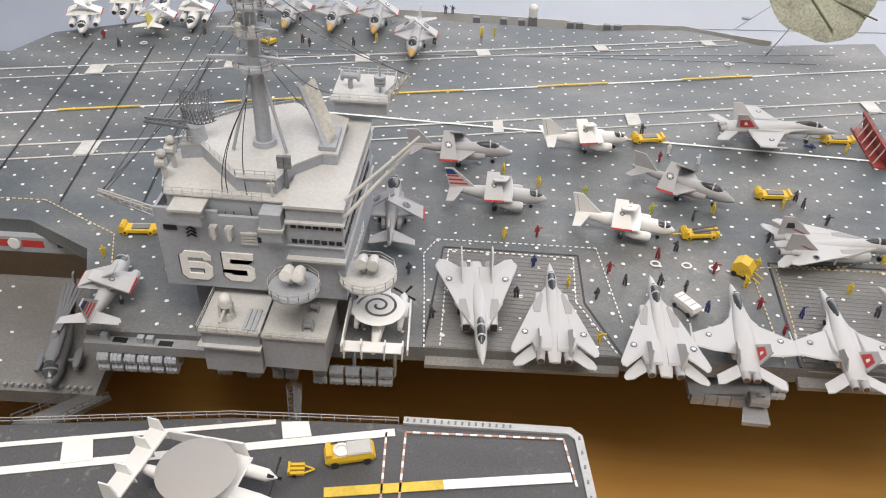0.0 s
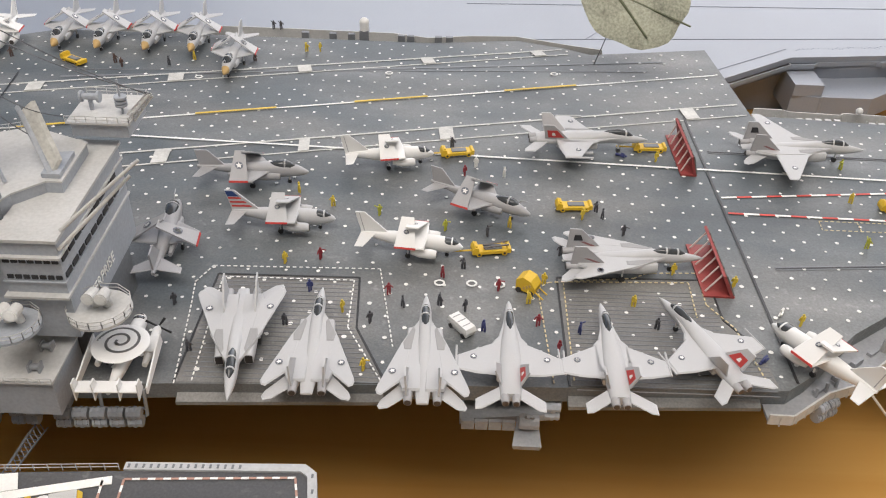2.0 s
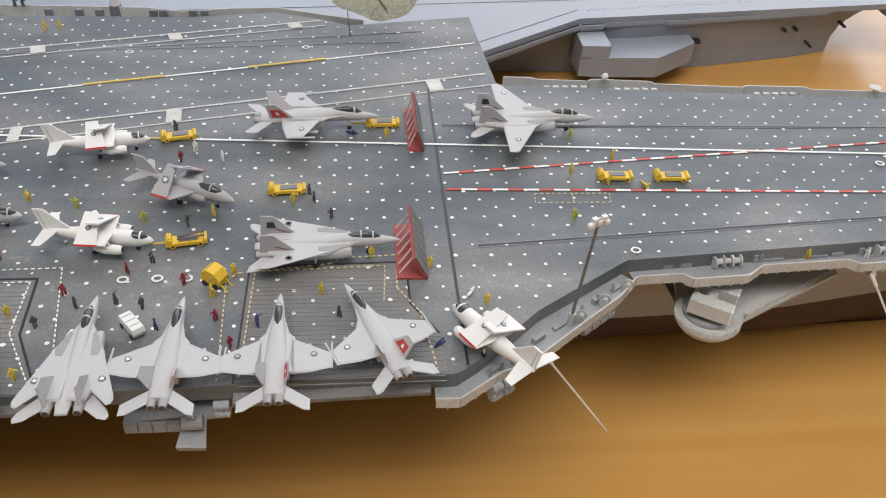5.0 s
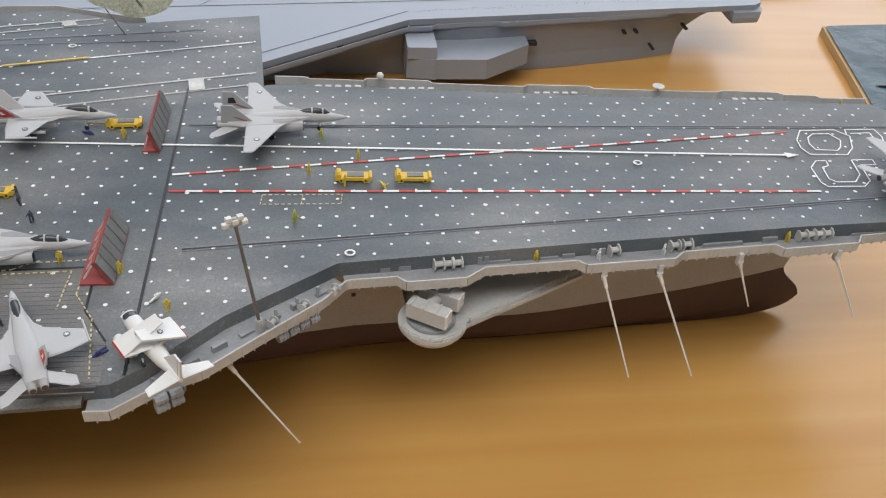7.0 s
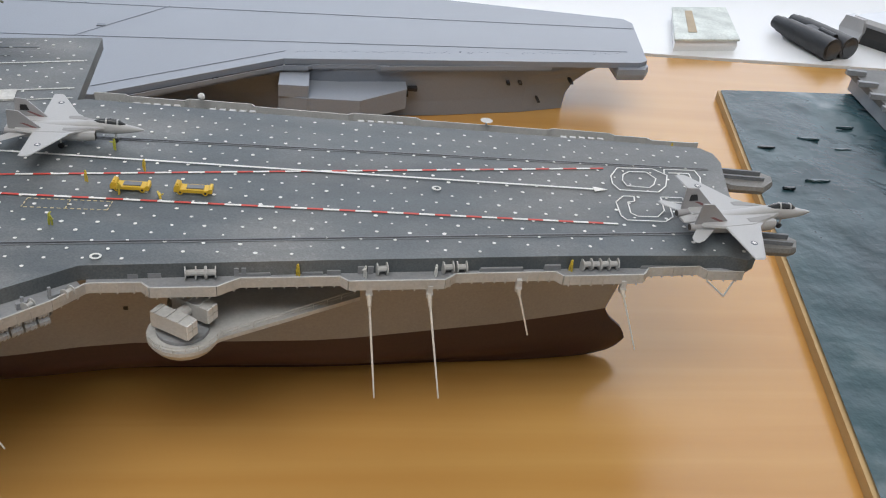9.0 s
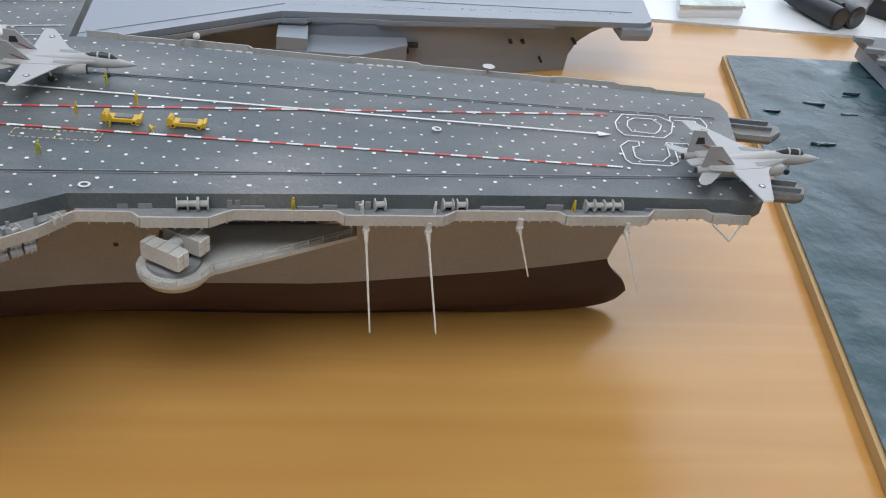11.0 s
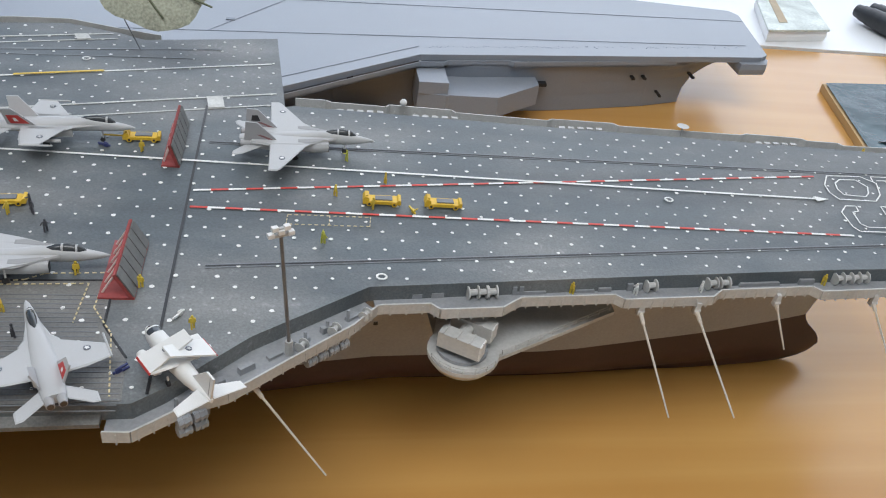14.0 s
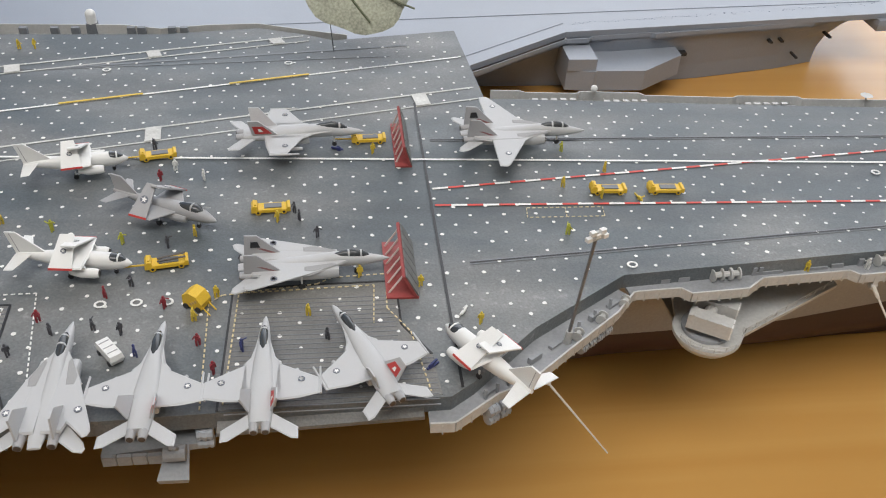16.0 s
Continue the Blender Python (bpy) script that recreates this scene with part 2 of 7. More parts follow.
# ---- room ----
bm = bmesh.new()
box(bm, 0.0, -0.2445, TZ - 0.0125, 3.0, 1.31, 0.025)
table = part("table", bm, M_TABLE)
tagged(table, "honey-coloured varnished beech table top", "table", kind="structure")
bm = bmesh.new()
box(bm, 0.0, 0.6165, TZ - 0.0185, 3.4, 0.405, 0.04)
sill = tagged(part("window_sill", bm, M_SILL), "broad glossy white window sill behind the table", "window sill", kind="structure")
FLOOR, CEILING = -0.72, 1.80
for nm, (cx, cy, cz, sx, sy, sz), lab in (
    ("wall_north", (0.0, 0.87, -0.30, 4.0, 0.1, 0.84), "white painted wall under the window"),
    ("wall_north_top", (0.0, 0.87, 1.70, 4.0, 0.1, 0.20), "white painted wall over the window"),
    ("wall_south", (0.0, -2.45, 0.54, 4.0, 0.1, 2.52), "plain white painted room wall"),
    ("wall_east", (2.05, -0.85, 0.54, 0.1, 3.4, 2.52), "plain white painted room wall"),
    ("wall_west", (-2.05, -0.85, 0.54, 0.1, 3.4, 2.52), "plain white painted room wall"),
):
    bm = bmesh.new()
    box(bm, cx, cy, cz, sx, sy, sz)
    tagged(part(nm, bm, M_WALL), lab, "wall", kind="structure")
for nm, z, mt in (("floor", FLOOR - 0.05, M_WALL), ("ceiling", CEILING + 0.05, M_WALL)):
    bm = bmesh.new()
    box(bm, 0.0, -0.85, z, 4.2, 3.4, 0.1)
    tagged(part(nm, bm, mt), "plain pale room " + nm, nm, kind="structure")


# ---- main ship: hull ----
CY = 0.0065  # ship's centreline


def table_of(rows, x):
    for (a, va), (b, vb) in zip(rows, rows[1:]):
        if a <= x <= b:
            return lerp(va, vb, (x - a) / (b - a))
    return rows[0][1] if x < rows[0][0] else rows[-1][1]


WL_B = [(-0.62, 0.045), (-0.45, 0.058), (-0.06, 0.052), (0.0, 0.044), (0.03, 0.038), (0.06, 0.031), (0.147, 0.027), (0.22, 0.014), (0.25, 0.007), (0.272, 0.0012)]
DK_B = [(-0.62, 0.052), (-0.45, 0.063), (-0.06, 0.063), (0.0, 0.059), (0.06, 0.049), (0.147, 0.041), (0.22, 0.031), (0.27, 0.018), (0.300, 0.006)]
WZ = 0.0445  # waterline
STEM = [(TZ + 0.0005, 0.268), (0.019, 0.277), (0.022, 0.2815), (0.027, 0.2845), (0.032, 0.2825), (0.036, 0.278), (0.040, 0.2735), (WZ, 0.2715), (0.070, 0.277), (0.096, 0.300)]


def hull_loop(z, n=44):
    xe = table_of(STEM, z)
    k = (z - WZ) / (0.096 - WZ)
    loop = []
    for side in (1, -1):
        pts = []
        for i in range(n):
            u = i / (n - 1)
            x = lerp(-0.62, xe, 1 - (1 - u) ** 1.7)
            xs = -0.62 + (x + 0.62) * (0.272 + 0.62) / (xe + 0.62)
            w = table_of(WL_B, xs)
            if k > 0:
                w = lerp(w, table_of(DK_B, -0.62 + (x + 0.62) * (0.300 + 0.62) / (xe + 0.62)), k ** 1.5)
            else:
                w *= 1 - 0.55 * min(1.0, -k / 0.50) ** 2.5
                if xe > 0.2725 and x > 0.21:
                    w = max(w, 0.0095 * math.sqrt(max(0.0, (xe - x) / 0.07)))
            pts.append((x, CY - side * w, z))
        loop += pts if side == 1 else pts[::-1]
    return loop


ship = empty("aircraft_carrier_model", "large grey aircraft carrier model standing on the table", "ship model")
bm = bmesh.new()
rings(bm, [hull_loop(z) for z in (TZ + 0.0005, 0.018, 0.0195, 0.0215, 0.024, 0.027, 0.030, 0.033, 0.036, 0.0385, 0.0415, WZ)])
part("lower_hull", bm, M_RED, ship, "dark red-brown underwater hull with bulbous bow", True)
bm = bmesh.new()
rings(bm, [hull_loop(z) for z in (WZ, 0.050, 0.058, 0.066, 0.075, 0.085, 0.096)])
part("upper_hull", bm, M_HULL, ship, "grey painted hull side", True)
for x, z, w, h in ((0.088, 0.089, 0.006, 0.002), (0.093, 0.082, 0.0018, 0.0018), (0.20, 0.081, 0.0018, 0.0014), (0.235, 0.083, 0.0022, 0.0014), (0.068, 0.066, 0.0016, 0.0014), (0.15, 0.075, 0.0014, 0.0014)):
    bm = bmesh.new()
    xe = table_of(STEM, z)
    k = (z - WZ) / (0.096 - WZ)
    wl = table_of(WL_B, x)
    y = CY - lerp(wl, table_of(DK_B, x), k ** 1.5)
    box(bm, x, y, z, w, 0.0012, h)
    part("hull_opening", bm, M_BLACK, ship, "small dark hull opening")

DECK = [(-0.62, -0.115), (-0.46, -0.115), (-0.46, -0.066), (-0.345, -0.0627), (-0.317, -0.077), (-0.300, -0.1180), (-0.2143, -0.1150), (-0.1915, -0.1135), (-0.1275, -0.1110), (-0.0049, -0.1076),
        (0.0029, -0.1019), (0.0252, -0.0803), (0.0616, -0.0555), (0.1459, -0.0481), (0.2408, -0.0404), (0.2951, -0.0378), (0.3037, -0.0405), (0.3085, -0.037),
        (0.3110, -0.020), (0.3160, 0.0099), (0.3190, 0.0231), (0.3235, 0.0400), (0.3230, 0.0490), (0.3182, 0.0543), (0.16, 0.0640), (0.0354, 0.0730), (0.0316, 0.0716), (0.0262, 0.1479), (-0.0372, 0.1362),
        (-0.0500, 0.1430), (-0.0754, 0.1514), (-0.1227, 0.1440), (-0.32, 0.145), (-0.41, 0.100), (-0.4215, 0.0753), (-0.62, 0.05)]
bm = bmesh.new()
prism(bm, DECK, DZ - 0.006, DZ)
part("flight_deck", bm, M_DECK, ship, "dark grey worn non-skid flight deck")
# deck elevators, set slightly proud with a recessed joint round them
for nm, pts in (("deck_elevator", [(-0.1912, -0.1130), (-0.1895, -0.0606), (-0.1405, -0.0600), (-0.1390, -0.0862), (-0.1278, -0.1106)]),
                ("deck_elevator", [(-0.0720, -0.1090), (-0.0715, -0.0560), (-0.0180, -0.0545), (-0.0175, -0.0760), (-0.0090, -0.0900), (-0.0075, -0.1068)])):
    bm = bmesh.new()
    prism(bm, pts, DZ - 0.004, DZ + 0.0002)
    part(nm, bm, M_ELEV, ship, "worn ribbed deck elevator platform")
    bm = bmesh.new()
    for a, b in zip(pts, pts[1:] + pts[:1]):
        if min(a[1], b[1]) > -0.106 or abs(a[1] - b[1]) > 0.02:
            strip(bm, a, b, 0.0007, DZ + 0.0001, 0.0003)
    part("elevator_joint", bm, M_BLACK, ship, "dark elevator joint")
    x0, x1 = min(p[0] for p in pts), max(p[0] for p in pts)
    bm = bmesh.new()
    y = -0.1105
    while y < -0.062:
        xl, xr = x0 + 0.002, x1 - 0.001
        if y < -0.0862 and x0 < -0.15:
            xr = lerp(-0.1275, -0.1390, (y + 0.1125) / 0.0263) - 0.001
        elif x0 < -0.15:
            xr = -0.1405
        elif y > -0.09:
            xr = -0.0190
        strip(bm, (xl, y), (xr, y), 0.00035, DZ + 0.0001, 0.00022)
        y += 0.0021
    tagged(part("elevator_rib", bm, M_GREYD, ship, "fine ribs across the elevator"), kind="stuff")


def line_part(name, segs, mat, label, dz=0.0):
    bm = bmesh.new()
    for a, b, w in segs:
        strip(bm, a, b, w, TOP + dz, 0.00010)
    return part(name, bm, mat, ship, label)


def along(a, b, k):
    return (lerp(a[0], b[0], k), lerp(a[1], b[1], k))


line_part("arrow_line", [((0.257, 0.0093), (-0.2563, 0.0330), 0.0011)], M_WHITE, "white painted guide line", 0.0003)
bm = bmesh.new()
prism(bm, [(0.2605, 0.0092), (0.2545, 0.0112), (0.2545, 0.0072)], TOP + 0.0003, TOP + 0.00055)
part("arrow_head", bm, M_WHITE, ship, "white painted arrow head")
A, B = (-0.43, 0.0048), (0.0244, 0.1159)
line_part("landing_centreline", [(A, B, 0.0011)], M_WHITE, "white landing centreline")
for x0, x1 in ((-0.43, -0.405), (-0.3716, -0.3366), (-0.30, -0.262), (-0.2262, -0.1909), (-0.1557, -0.1215), (-0.0845, -0.0487)):
    bm = bmesh.new()
    strip(bm, along(A, B, (x0 - A[0]) / (B[0] - A[0])), along(A, B, (x1 - A[0]) / (B[0] - A[0])), 0.0013, TOP + 0.0003, 0.0002)
    part("landing_centreline_dash", bm, M_YELLOW, ship, "yellow centreline dash")
for (a, b, c, d, blocks) in (((-0.43, -0.0251), (0.0276, 0.0839), (-0.43, -0.0367), (0.0293, 0.0732), ((-0.345, 0.008), (-0.2315, 0.0062), (-0.1737, 0.0045), (-0.1126, 0.0062), (0.0012, 0.0066))),
                             ((-0.43, 0.0517), (-0.052, 0.1412), (-0.43, 0.0410), (-0.049, 0.1354), ((-0.3712, 0.0076), (-0.308, 0.007), (-0.2454, 0.007), (-0.185, 0.0064), (-0.124, 0.006), (-0.0665, 0.006)))):
    line_part("landing_edge_line", [(a, b, 0.0011), (c, d, 0.0009)], M_DIRTY, "worn white landing area edge lines")
    for x, w in blocks:
        bm = bmesh.new()
        k0, k1 = (x - w / 2 - a[0]) / (b[0] - a[0]), (x + w / 2 - a[0]) / (b[0] - a[0])
        prism(bm, [along(a, b, k0), along(a, b, k1), along(c, d, k1), along(c, d, k0)], TOP + 0.0003, TOP + 0.0005)
        part("landing_edge_block", bm, M_DIRTY, ship, "worn white block between the edge lines")
for a, b, first in (((0.0, 0.0), (0.2638, 0.0288), 0), ((0.0, -0.0111), (0.2579, -0.0176), 1)):
    n = 42
    for i in range(n):
        bm = bmesh.new()
        strip(bm, along(a, b, i / n), along(a, b, (i + 1) / n), 0.0011, TOP + 0.0001, 0.00010)
        part("safety_line_dash", bm, M_WHITE if i % 2 == first else M_LRED, ship, "white painted dash" if i % 2 == first else "red painted dash")
line_part("deck_joint", [((-0.0013, 0.069), (-0.0013, -0.1045), 0.0009)], M_BLACK, "black deck joint across the ship", 0.0001)
for a, b in (((0.0086, -0.0462), (0.3035, -0.0210)), ((0.0026, 0.0369), (0.3142, 0.0326))):
    line_part("catapult_track", [(a, b, 0.0022)], M_GREYD, "grooved catapult track plate", -0.0001)
    line_part("catapult_slot", [(a, b, 0.0006)], M_BLACK, "dark catapult slot", 0.0001)
line_part("catapult_track", [((-0.30, 0.088), (0.0, 0.1300), 0.0016), ((-0.30, 0.0960), (-0.01, 0.1175), 0.0008)], M_GREYD, "dark waist catapult track", -0.0001)
for k in range(3):
    x = -0.385 + 0.032 * k
    line_part("arrestor_wire", [((x, 0.090), (x + 0.014, -0.05), 0.0006)], M_BLACK, "thin dark arrestor wire", 0.0004)


def dashes(name, path, mat, label, on=0.0013, off=0.0010, w=0.00045, closed=False):
    bm = bmesh.new()
    pts = path + path[:1] if closed else path
    for a, b in zip(pts, pts[1:]):
        d = math.hypot(b[0] - a[0], b[1] - a[1])
        s = 0.0
        while s < d:
            strip(bm, along(a, b, s / d), along(a, b, min(1.0, (s + on) / d)), w, TOP + 0.0003, 0.0002)
            s += on + off
    return part(name, bm, mat, ship, label)


M_CREAM = material("dash_cream", (0.62, 0.52, 0.30), 0.6, vary=0.12, scale=200)
dashes("warning_line", [(-0.1909, -0.1139), (-0.1945, -0.0794), (-0.1962, -0.0658), (-0.1921, -0.0566), (-0.1337, -0.0551), (-0.1267, -0.0953)], M_WHITE, "white dashed elevator warning line")
dashes("warning_line", [(-0.1859, -0.1125), (-0.1875, -0.0625), (-0.1422, -0.0620), (-0.1419, -0.0862), (-0.1293, -0.1103)], M_WHITE, "white dashed elevator edge line")
dashes("warning_line", [(-0.0768, -0.1084), (-0.0787, -0.063), (-0.0748, -0.0594), (-0.0443, -0.0553), (-0.0391, -0.0521), (-0.021, -0.0511), (-0.0216, -0.0684), (-0.0147, -0.0801), (-0.0108, -0.1055)], M_CREAM, "cream dashed elevator warning line")
dashes("warning_line", [(-0.0705, -0.1069), (-0.0695, -0.0587), (-0.0253, -0.0568), (-0.0262, -0.0753)], M_CREAM, "cream dashed elevator edge line")
dashes("hatch_outline", [(0.0345, -0.0148), (0.0642, -0.0152), (0.0636, -0.0212), (0.0339, -0.0209)], M_CREAM, "cream dashed hatch outline", closed=True, w=0.0003)
dashes("hatch_outline", [(0.0495, -0.015), (0.0490, -0.0210)], M_CREAM, "cream dashed hatch divider", w=0.0003)
dashes("warning_line", [(-0.42, -0.053), (-0.345, -0.0500), (-0.3105, -0.0680), (-0.300, -0.098)], M_CREAM, "cream dashed elevator warning line")
for cx, cy in ((-0.1127, -0.0617), (-0.1015, -0.0614), (-0.0918, -0.0616), (-0.1416, 0.104), (-0.2337, 0.092), (-0.0585, 0.1099), (0.1868, 0.0046), (0.0659, -0.0506), (-0.3394, 0.101), (-0.359, 0.0925)):
    bm = bmesh.new()
    for i in range(8):
        a0, a1 = math.pi / 8 + i * math.pi / 4, math.pi / 8 + (i + 1) * math.pi / 4
        strip(bm, (cx + 0.0017 * math.cos(a0), cy + 0.0015 * math.sin(a0)), (cx + 0.0017 * math.cos(a1), cy + 0.0015 * math.sin(a1)), 0.0007, TOP + 0.0003, 0.0002)
    part("fuel_ring", bm, M_WHITE, ship, "white painted ring round a deck fitting")
SIX_OUT = [(0.2653, 0.0215), (0.2704, 0.0295), (0.2870, 0.0300), (0.2921, 0.0245), (0.2882, 0.0145), (0.2831, 0.0091), (0.2661, 0.0097), (0.2643, 0.015)]
SIX_IN = [(0.2714, 0.0234), (0.275, 0.0265), (0.2830, 0.0267), (0.2858, 0.021), (0.2831, 0.0155), (0.2802, 0.0126), (0.2704, 0.0136), (0.2697, 0.0183)]
for path, closed in ((SIX_OUT, True), (SIX_IN, True), ([(0.2911, 0.0255), (0.2925, 0.0302), (0.3069, 0.0303), (0.3074, 0.0239), (0.3053, 0.0182), (0.2990, 0.0180), (0.3027, 0.0215), (0.3031, 0.0272), (0.2935, 0.0268)], False),
                     ([(0.27, 0.0006), (0.2708, 0.0046), (0.2661, 0.0045), (0.2615, -0.0006), (0.2607, -0.0114), (0.2623, -0.0147), (0.2785, -0.0149), (0.2829, -0.011), (0.2850, 0.001), (0.2920, 0.001), (0.2925, 0.0051), (0.2827, 0.0049), (0.2808, -0.0062), (0.2762, -0.0115), (0.2677, -0.0115), (0.2655, -0.0090), (0.2667, -0.0005), (0.27, 0.0006)], False)):
    pts = path + path[:1] if closed else path
    line_part("bow_number", [(a, b, 0.00055) for a, b in zip(pts, pts[1:])], M_WHITE, "white outlined bow number 65", 0.0003)

# tie-down points: white dots in staggered rows
rng = random.Random(4)


def inside(x, y, poly):
    c = False
    for (x0, y0), (x1, y1) in zip(poly, poly[1:] + poly[:1]):
        if (y0 > y) != (y1 > y) and x < (x1 - x0) * (y - y0) / (y1 - y0) + x0:
            c = not c
    return c


bm = bmesh.new()
row = 0
y = -0.113
while y < 0.15:
    x = -0.44 + (row % 2) * 0.0062
    while x < 0.315:
        px, py = x + rng.uniform(-0.0006, 0.0006), y + rng.uniform(-0.0004, 0.0004)
        ok = all(inside(px + dx, py + dy, DECK) for dx, dy in ((0.003, 0), (-0.003, 0), (0, 0.003), (0, -0.003)))
        if ok and rng.random() > 0.03:
            r = rng.uniform(0.00048, 0.00085)
            ph = rng.random()
            prism(bm, [(px + r * rng.uniform(0.8, 1.2) * math.cos(a + ph), py + r * math.sin(a + ph)) for a in [2 * math.pi * i / 7 for i in range(7)]], TOP, TOP + 0.00008)
        x += 0.0124
    y += 0.0056
    row += 1
tagged(part("tie_down_dot", bm, M_WHITE, ship, "hand-painted white tie-down dots"), kind="stuff")

# ---- aircraft models, drawn in metres of the real machine, nose along x ----
M_JET = material("jet_grey", (0.45, 0.455, 0.465), 0.55, vary=0.11, scale=90)
M_JETW = material("jet_white", (0.70, 0.70, 0.69), 0.5, vary=0.06, scale=90)
M_JETD = material("jet_dark_grey", (0.34, 0.34, 0.35), 0.5, vary=0.12, scale=90)
M_PANEL = material("glove_panel_grey", (0.30, 0.30, 0.30), 0.6, vary=0.12, scale=90)
M_GLASS = material("smoked_canopy", (0.045, 0.05, 0.055), 0.08, vary=0.3, scale=90)
M_NOZ = material("burnt_metal", (0.10, 0.09, 0.085), 0.4, metal=0.6, vary=0.3, scale=200)
M_TYRE = material("tyre", (0.03, 0.03, 0.032), 0.7, vary=0.2)
M_BLUEM = material("insignia_blue", (0.13, 0.14, 0.17), 0.6, vary=0.1)
M_FLAGR = material("flag_red", (0.50, 0.045, 0.04), 0.6, vary=0.12, scale=200)
M_FLAGB = material("flag_blue", (0.02, 0.05, 0.17), 0.6, vary=0.1)
M_TAN = material("radome_tan", (0.50, 0.33, 0.13), 0.6, vary=0.12, scale=150)
M_YEL = material("vehicle_yellow", (0.66, 0.43, 0.03), 0.5, vary=0.16, scale=120)
M_TAILY = material("tail_yellow", (0.62, 0.55, 0.10), 0.5, vary=0.12, scale=120)
M_FADE = material("faded_flash", (0.22, 0.10, 0.10), 0.6, vary=0.1)
M_DISH = material("dish_grey", (0.34, 0.33, 0.32), 0.5, vary=0.12, scale=60)
M_STRIPE = material("roof_stripe_grey", (0.22, 0.22, 0.22), 0.6, vary=0.1)


def oval(x, zc, w, h, n=14, e=2.4):
    pts = []
    for i in range(n):
        a = 2 * math.pi * i / n
        c, s = math.cos(a), math.sin(a)
        pts.append((x, w / 2 * math.copysign(abs(c) ** (2 / e), c), zc + h / 2 * math.copysign(abs(s) ** (2 / e), s)))
    return pts


def body(rows, y=0.0, n=14, e=2.4):
    """A fuselage or pod: rows of x, middle height, width and height."""
    bm = bmesh.new()
    rings(bm, [[(p[0], p[1] + y, p[2]) for p in oval(*r, n, e)] for r in rows])
    return bm


def plate(pts, z, t, flip=1):
    bm = bmesh.new()
    prism(bm, [(x, y * flip) for x, y in pts], z - t / 2, z + t / 2, 0.22)
    return bm


def fin_mesh(pts, y, t=0.16, cant=0.0):
    """An upright fin: pts in x and z; cant: how far it leans out per metre."""
    bm = bmesh.new()
    z0 = min(p[1] for p in pts)
    rings(bm, [[(x, y - t / 2 + cant * (z - z0), z) for x, z in pts], [(x, y + t / 2 + cant * (z - z0), z) for x, z in pts]])
    return bm


def slab(a, b, c, d, t):
    """A folded wing panel with the corners a b c d and the thickness t."""
    a, b, c, d = (Vector(p) for p in (a, b, c, d))
    n = (b - a).cross(c - a).normalized() * t / 2
    bm = bmesh.new()
    rings(bm, [[tuple(p - n) for p in (a, b, c, d)], [tuple(p + n) for p in (a, b, c, d)]])
    return bm


def star(bm, c, u, v, r):
    pts = []
    for i in range(10):
        a = math.pi / 2 + i * math.pi / 5
        q = r if i % 2 == 0 else r * 0.45
        pts.append(c + q * math.cos(a) * u + q * math.sin(a) * v)
    bm.faces.new([bm.verts.new(p) for p in pts])


def insignia(parent, c, u=(1, 0, 0), v=(0, 1, 0), r=0.42):
    """A round star badge: a dark disc with a pale star on it."""
    c, u, v = Vector(c), Vector(u).normalized(), Vector(v).normalized()
    n = u.cross(v).normalized()
    bm = bmesh.new()
    loop = [c + r * (math.cos(a) * u + math.sin(a) * v) for a in [2 * math.pi * i / 14 for i in range(14)]]
    rings(bm, [[tuple(p - 0.02 * n) for p in loop], [tuple(p + 0.03 * n) for p in loop]])
    badge = part("insignia", bm, M_BLUEM, parent, "grey-blue round star badge")
    bm = bmesh.new()
    star(bm, c + 0.05 * n, u, v, r * 0.85)
    bmesh.ops.solidify(bm, geom=bm.faces[:], thickness=0.02)
    part("star", bm, M_WHITE, badge)


def gear(parent, x, y, top, r=0.36):
    bm = bmesh.new()
    tube(bm, (x, y, r * 0.6), (x, y, top), 0.13, 0.13, 6)
    leg = part("landing_gear", bm, M_JETW, parent)
    bm = bmesh.new()
    tube(bm, (x, y - 0.16, r), (x, y + 0.16, r), r, r, 10)
    part("wheel", bm, M_TYRE, leg, "black wheel")


def canopy(parent, rows, bands, mat=M_GLASS, frame=M_JET):
    cp = part("canopy", body(rows, 0, 12, 2.0), mat, parent, "dark tinted canopy", True)
    for x, z, w, h in bands:
        part("canopy_frame", body([(x + 0.11, z, w, h), (x - 0.11, z, w, h)], 0, 12, 2.0), frame, cp)
    return cp


def nozzle(parent, x, y, z, r, length):
    bm = bmesh.new()
    tube(bm, (x, y, z), (x - length, y, z), r, r * 0.78, 12)
    nz = part("nozzle", bm, M_JETD, parent, "", True)
    bm = bmesh.new()
    tube(bm, (x - length * 0.9, y, z), (x - length - 0.06, y, z), r * 0.66, r * 0.62, 12)
    part("exhaust", bm, M_NOZ, nz, "sooty dark exhaust")


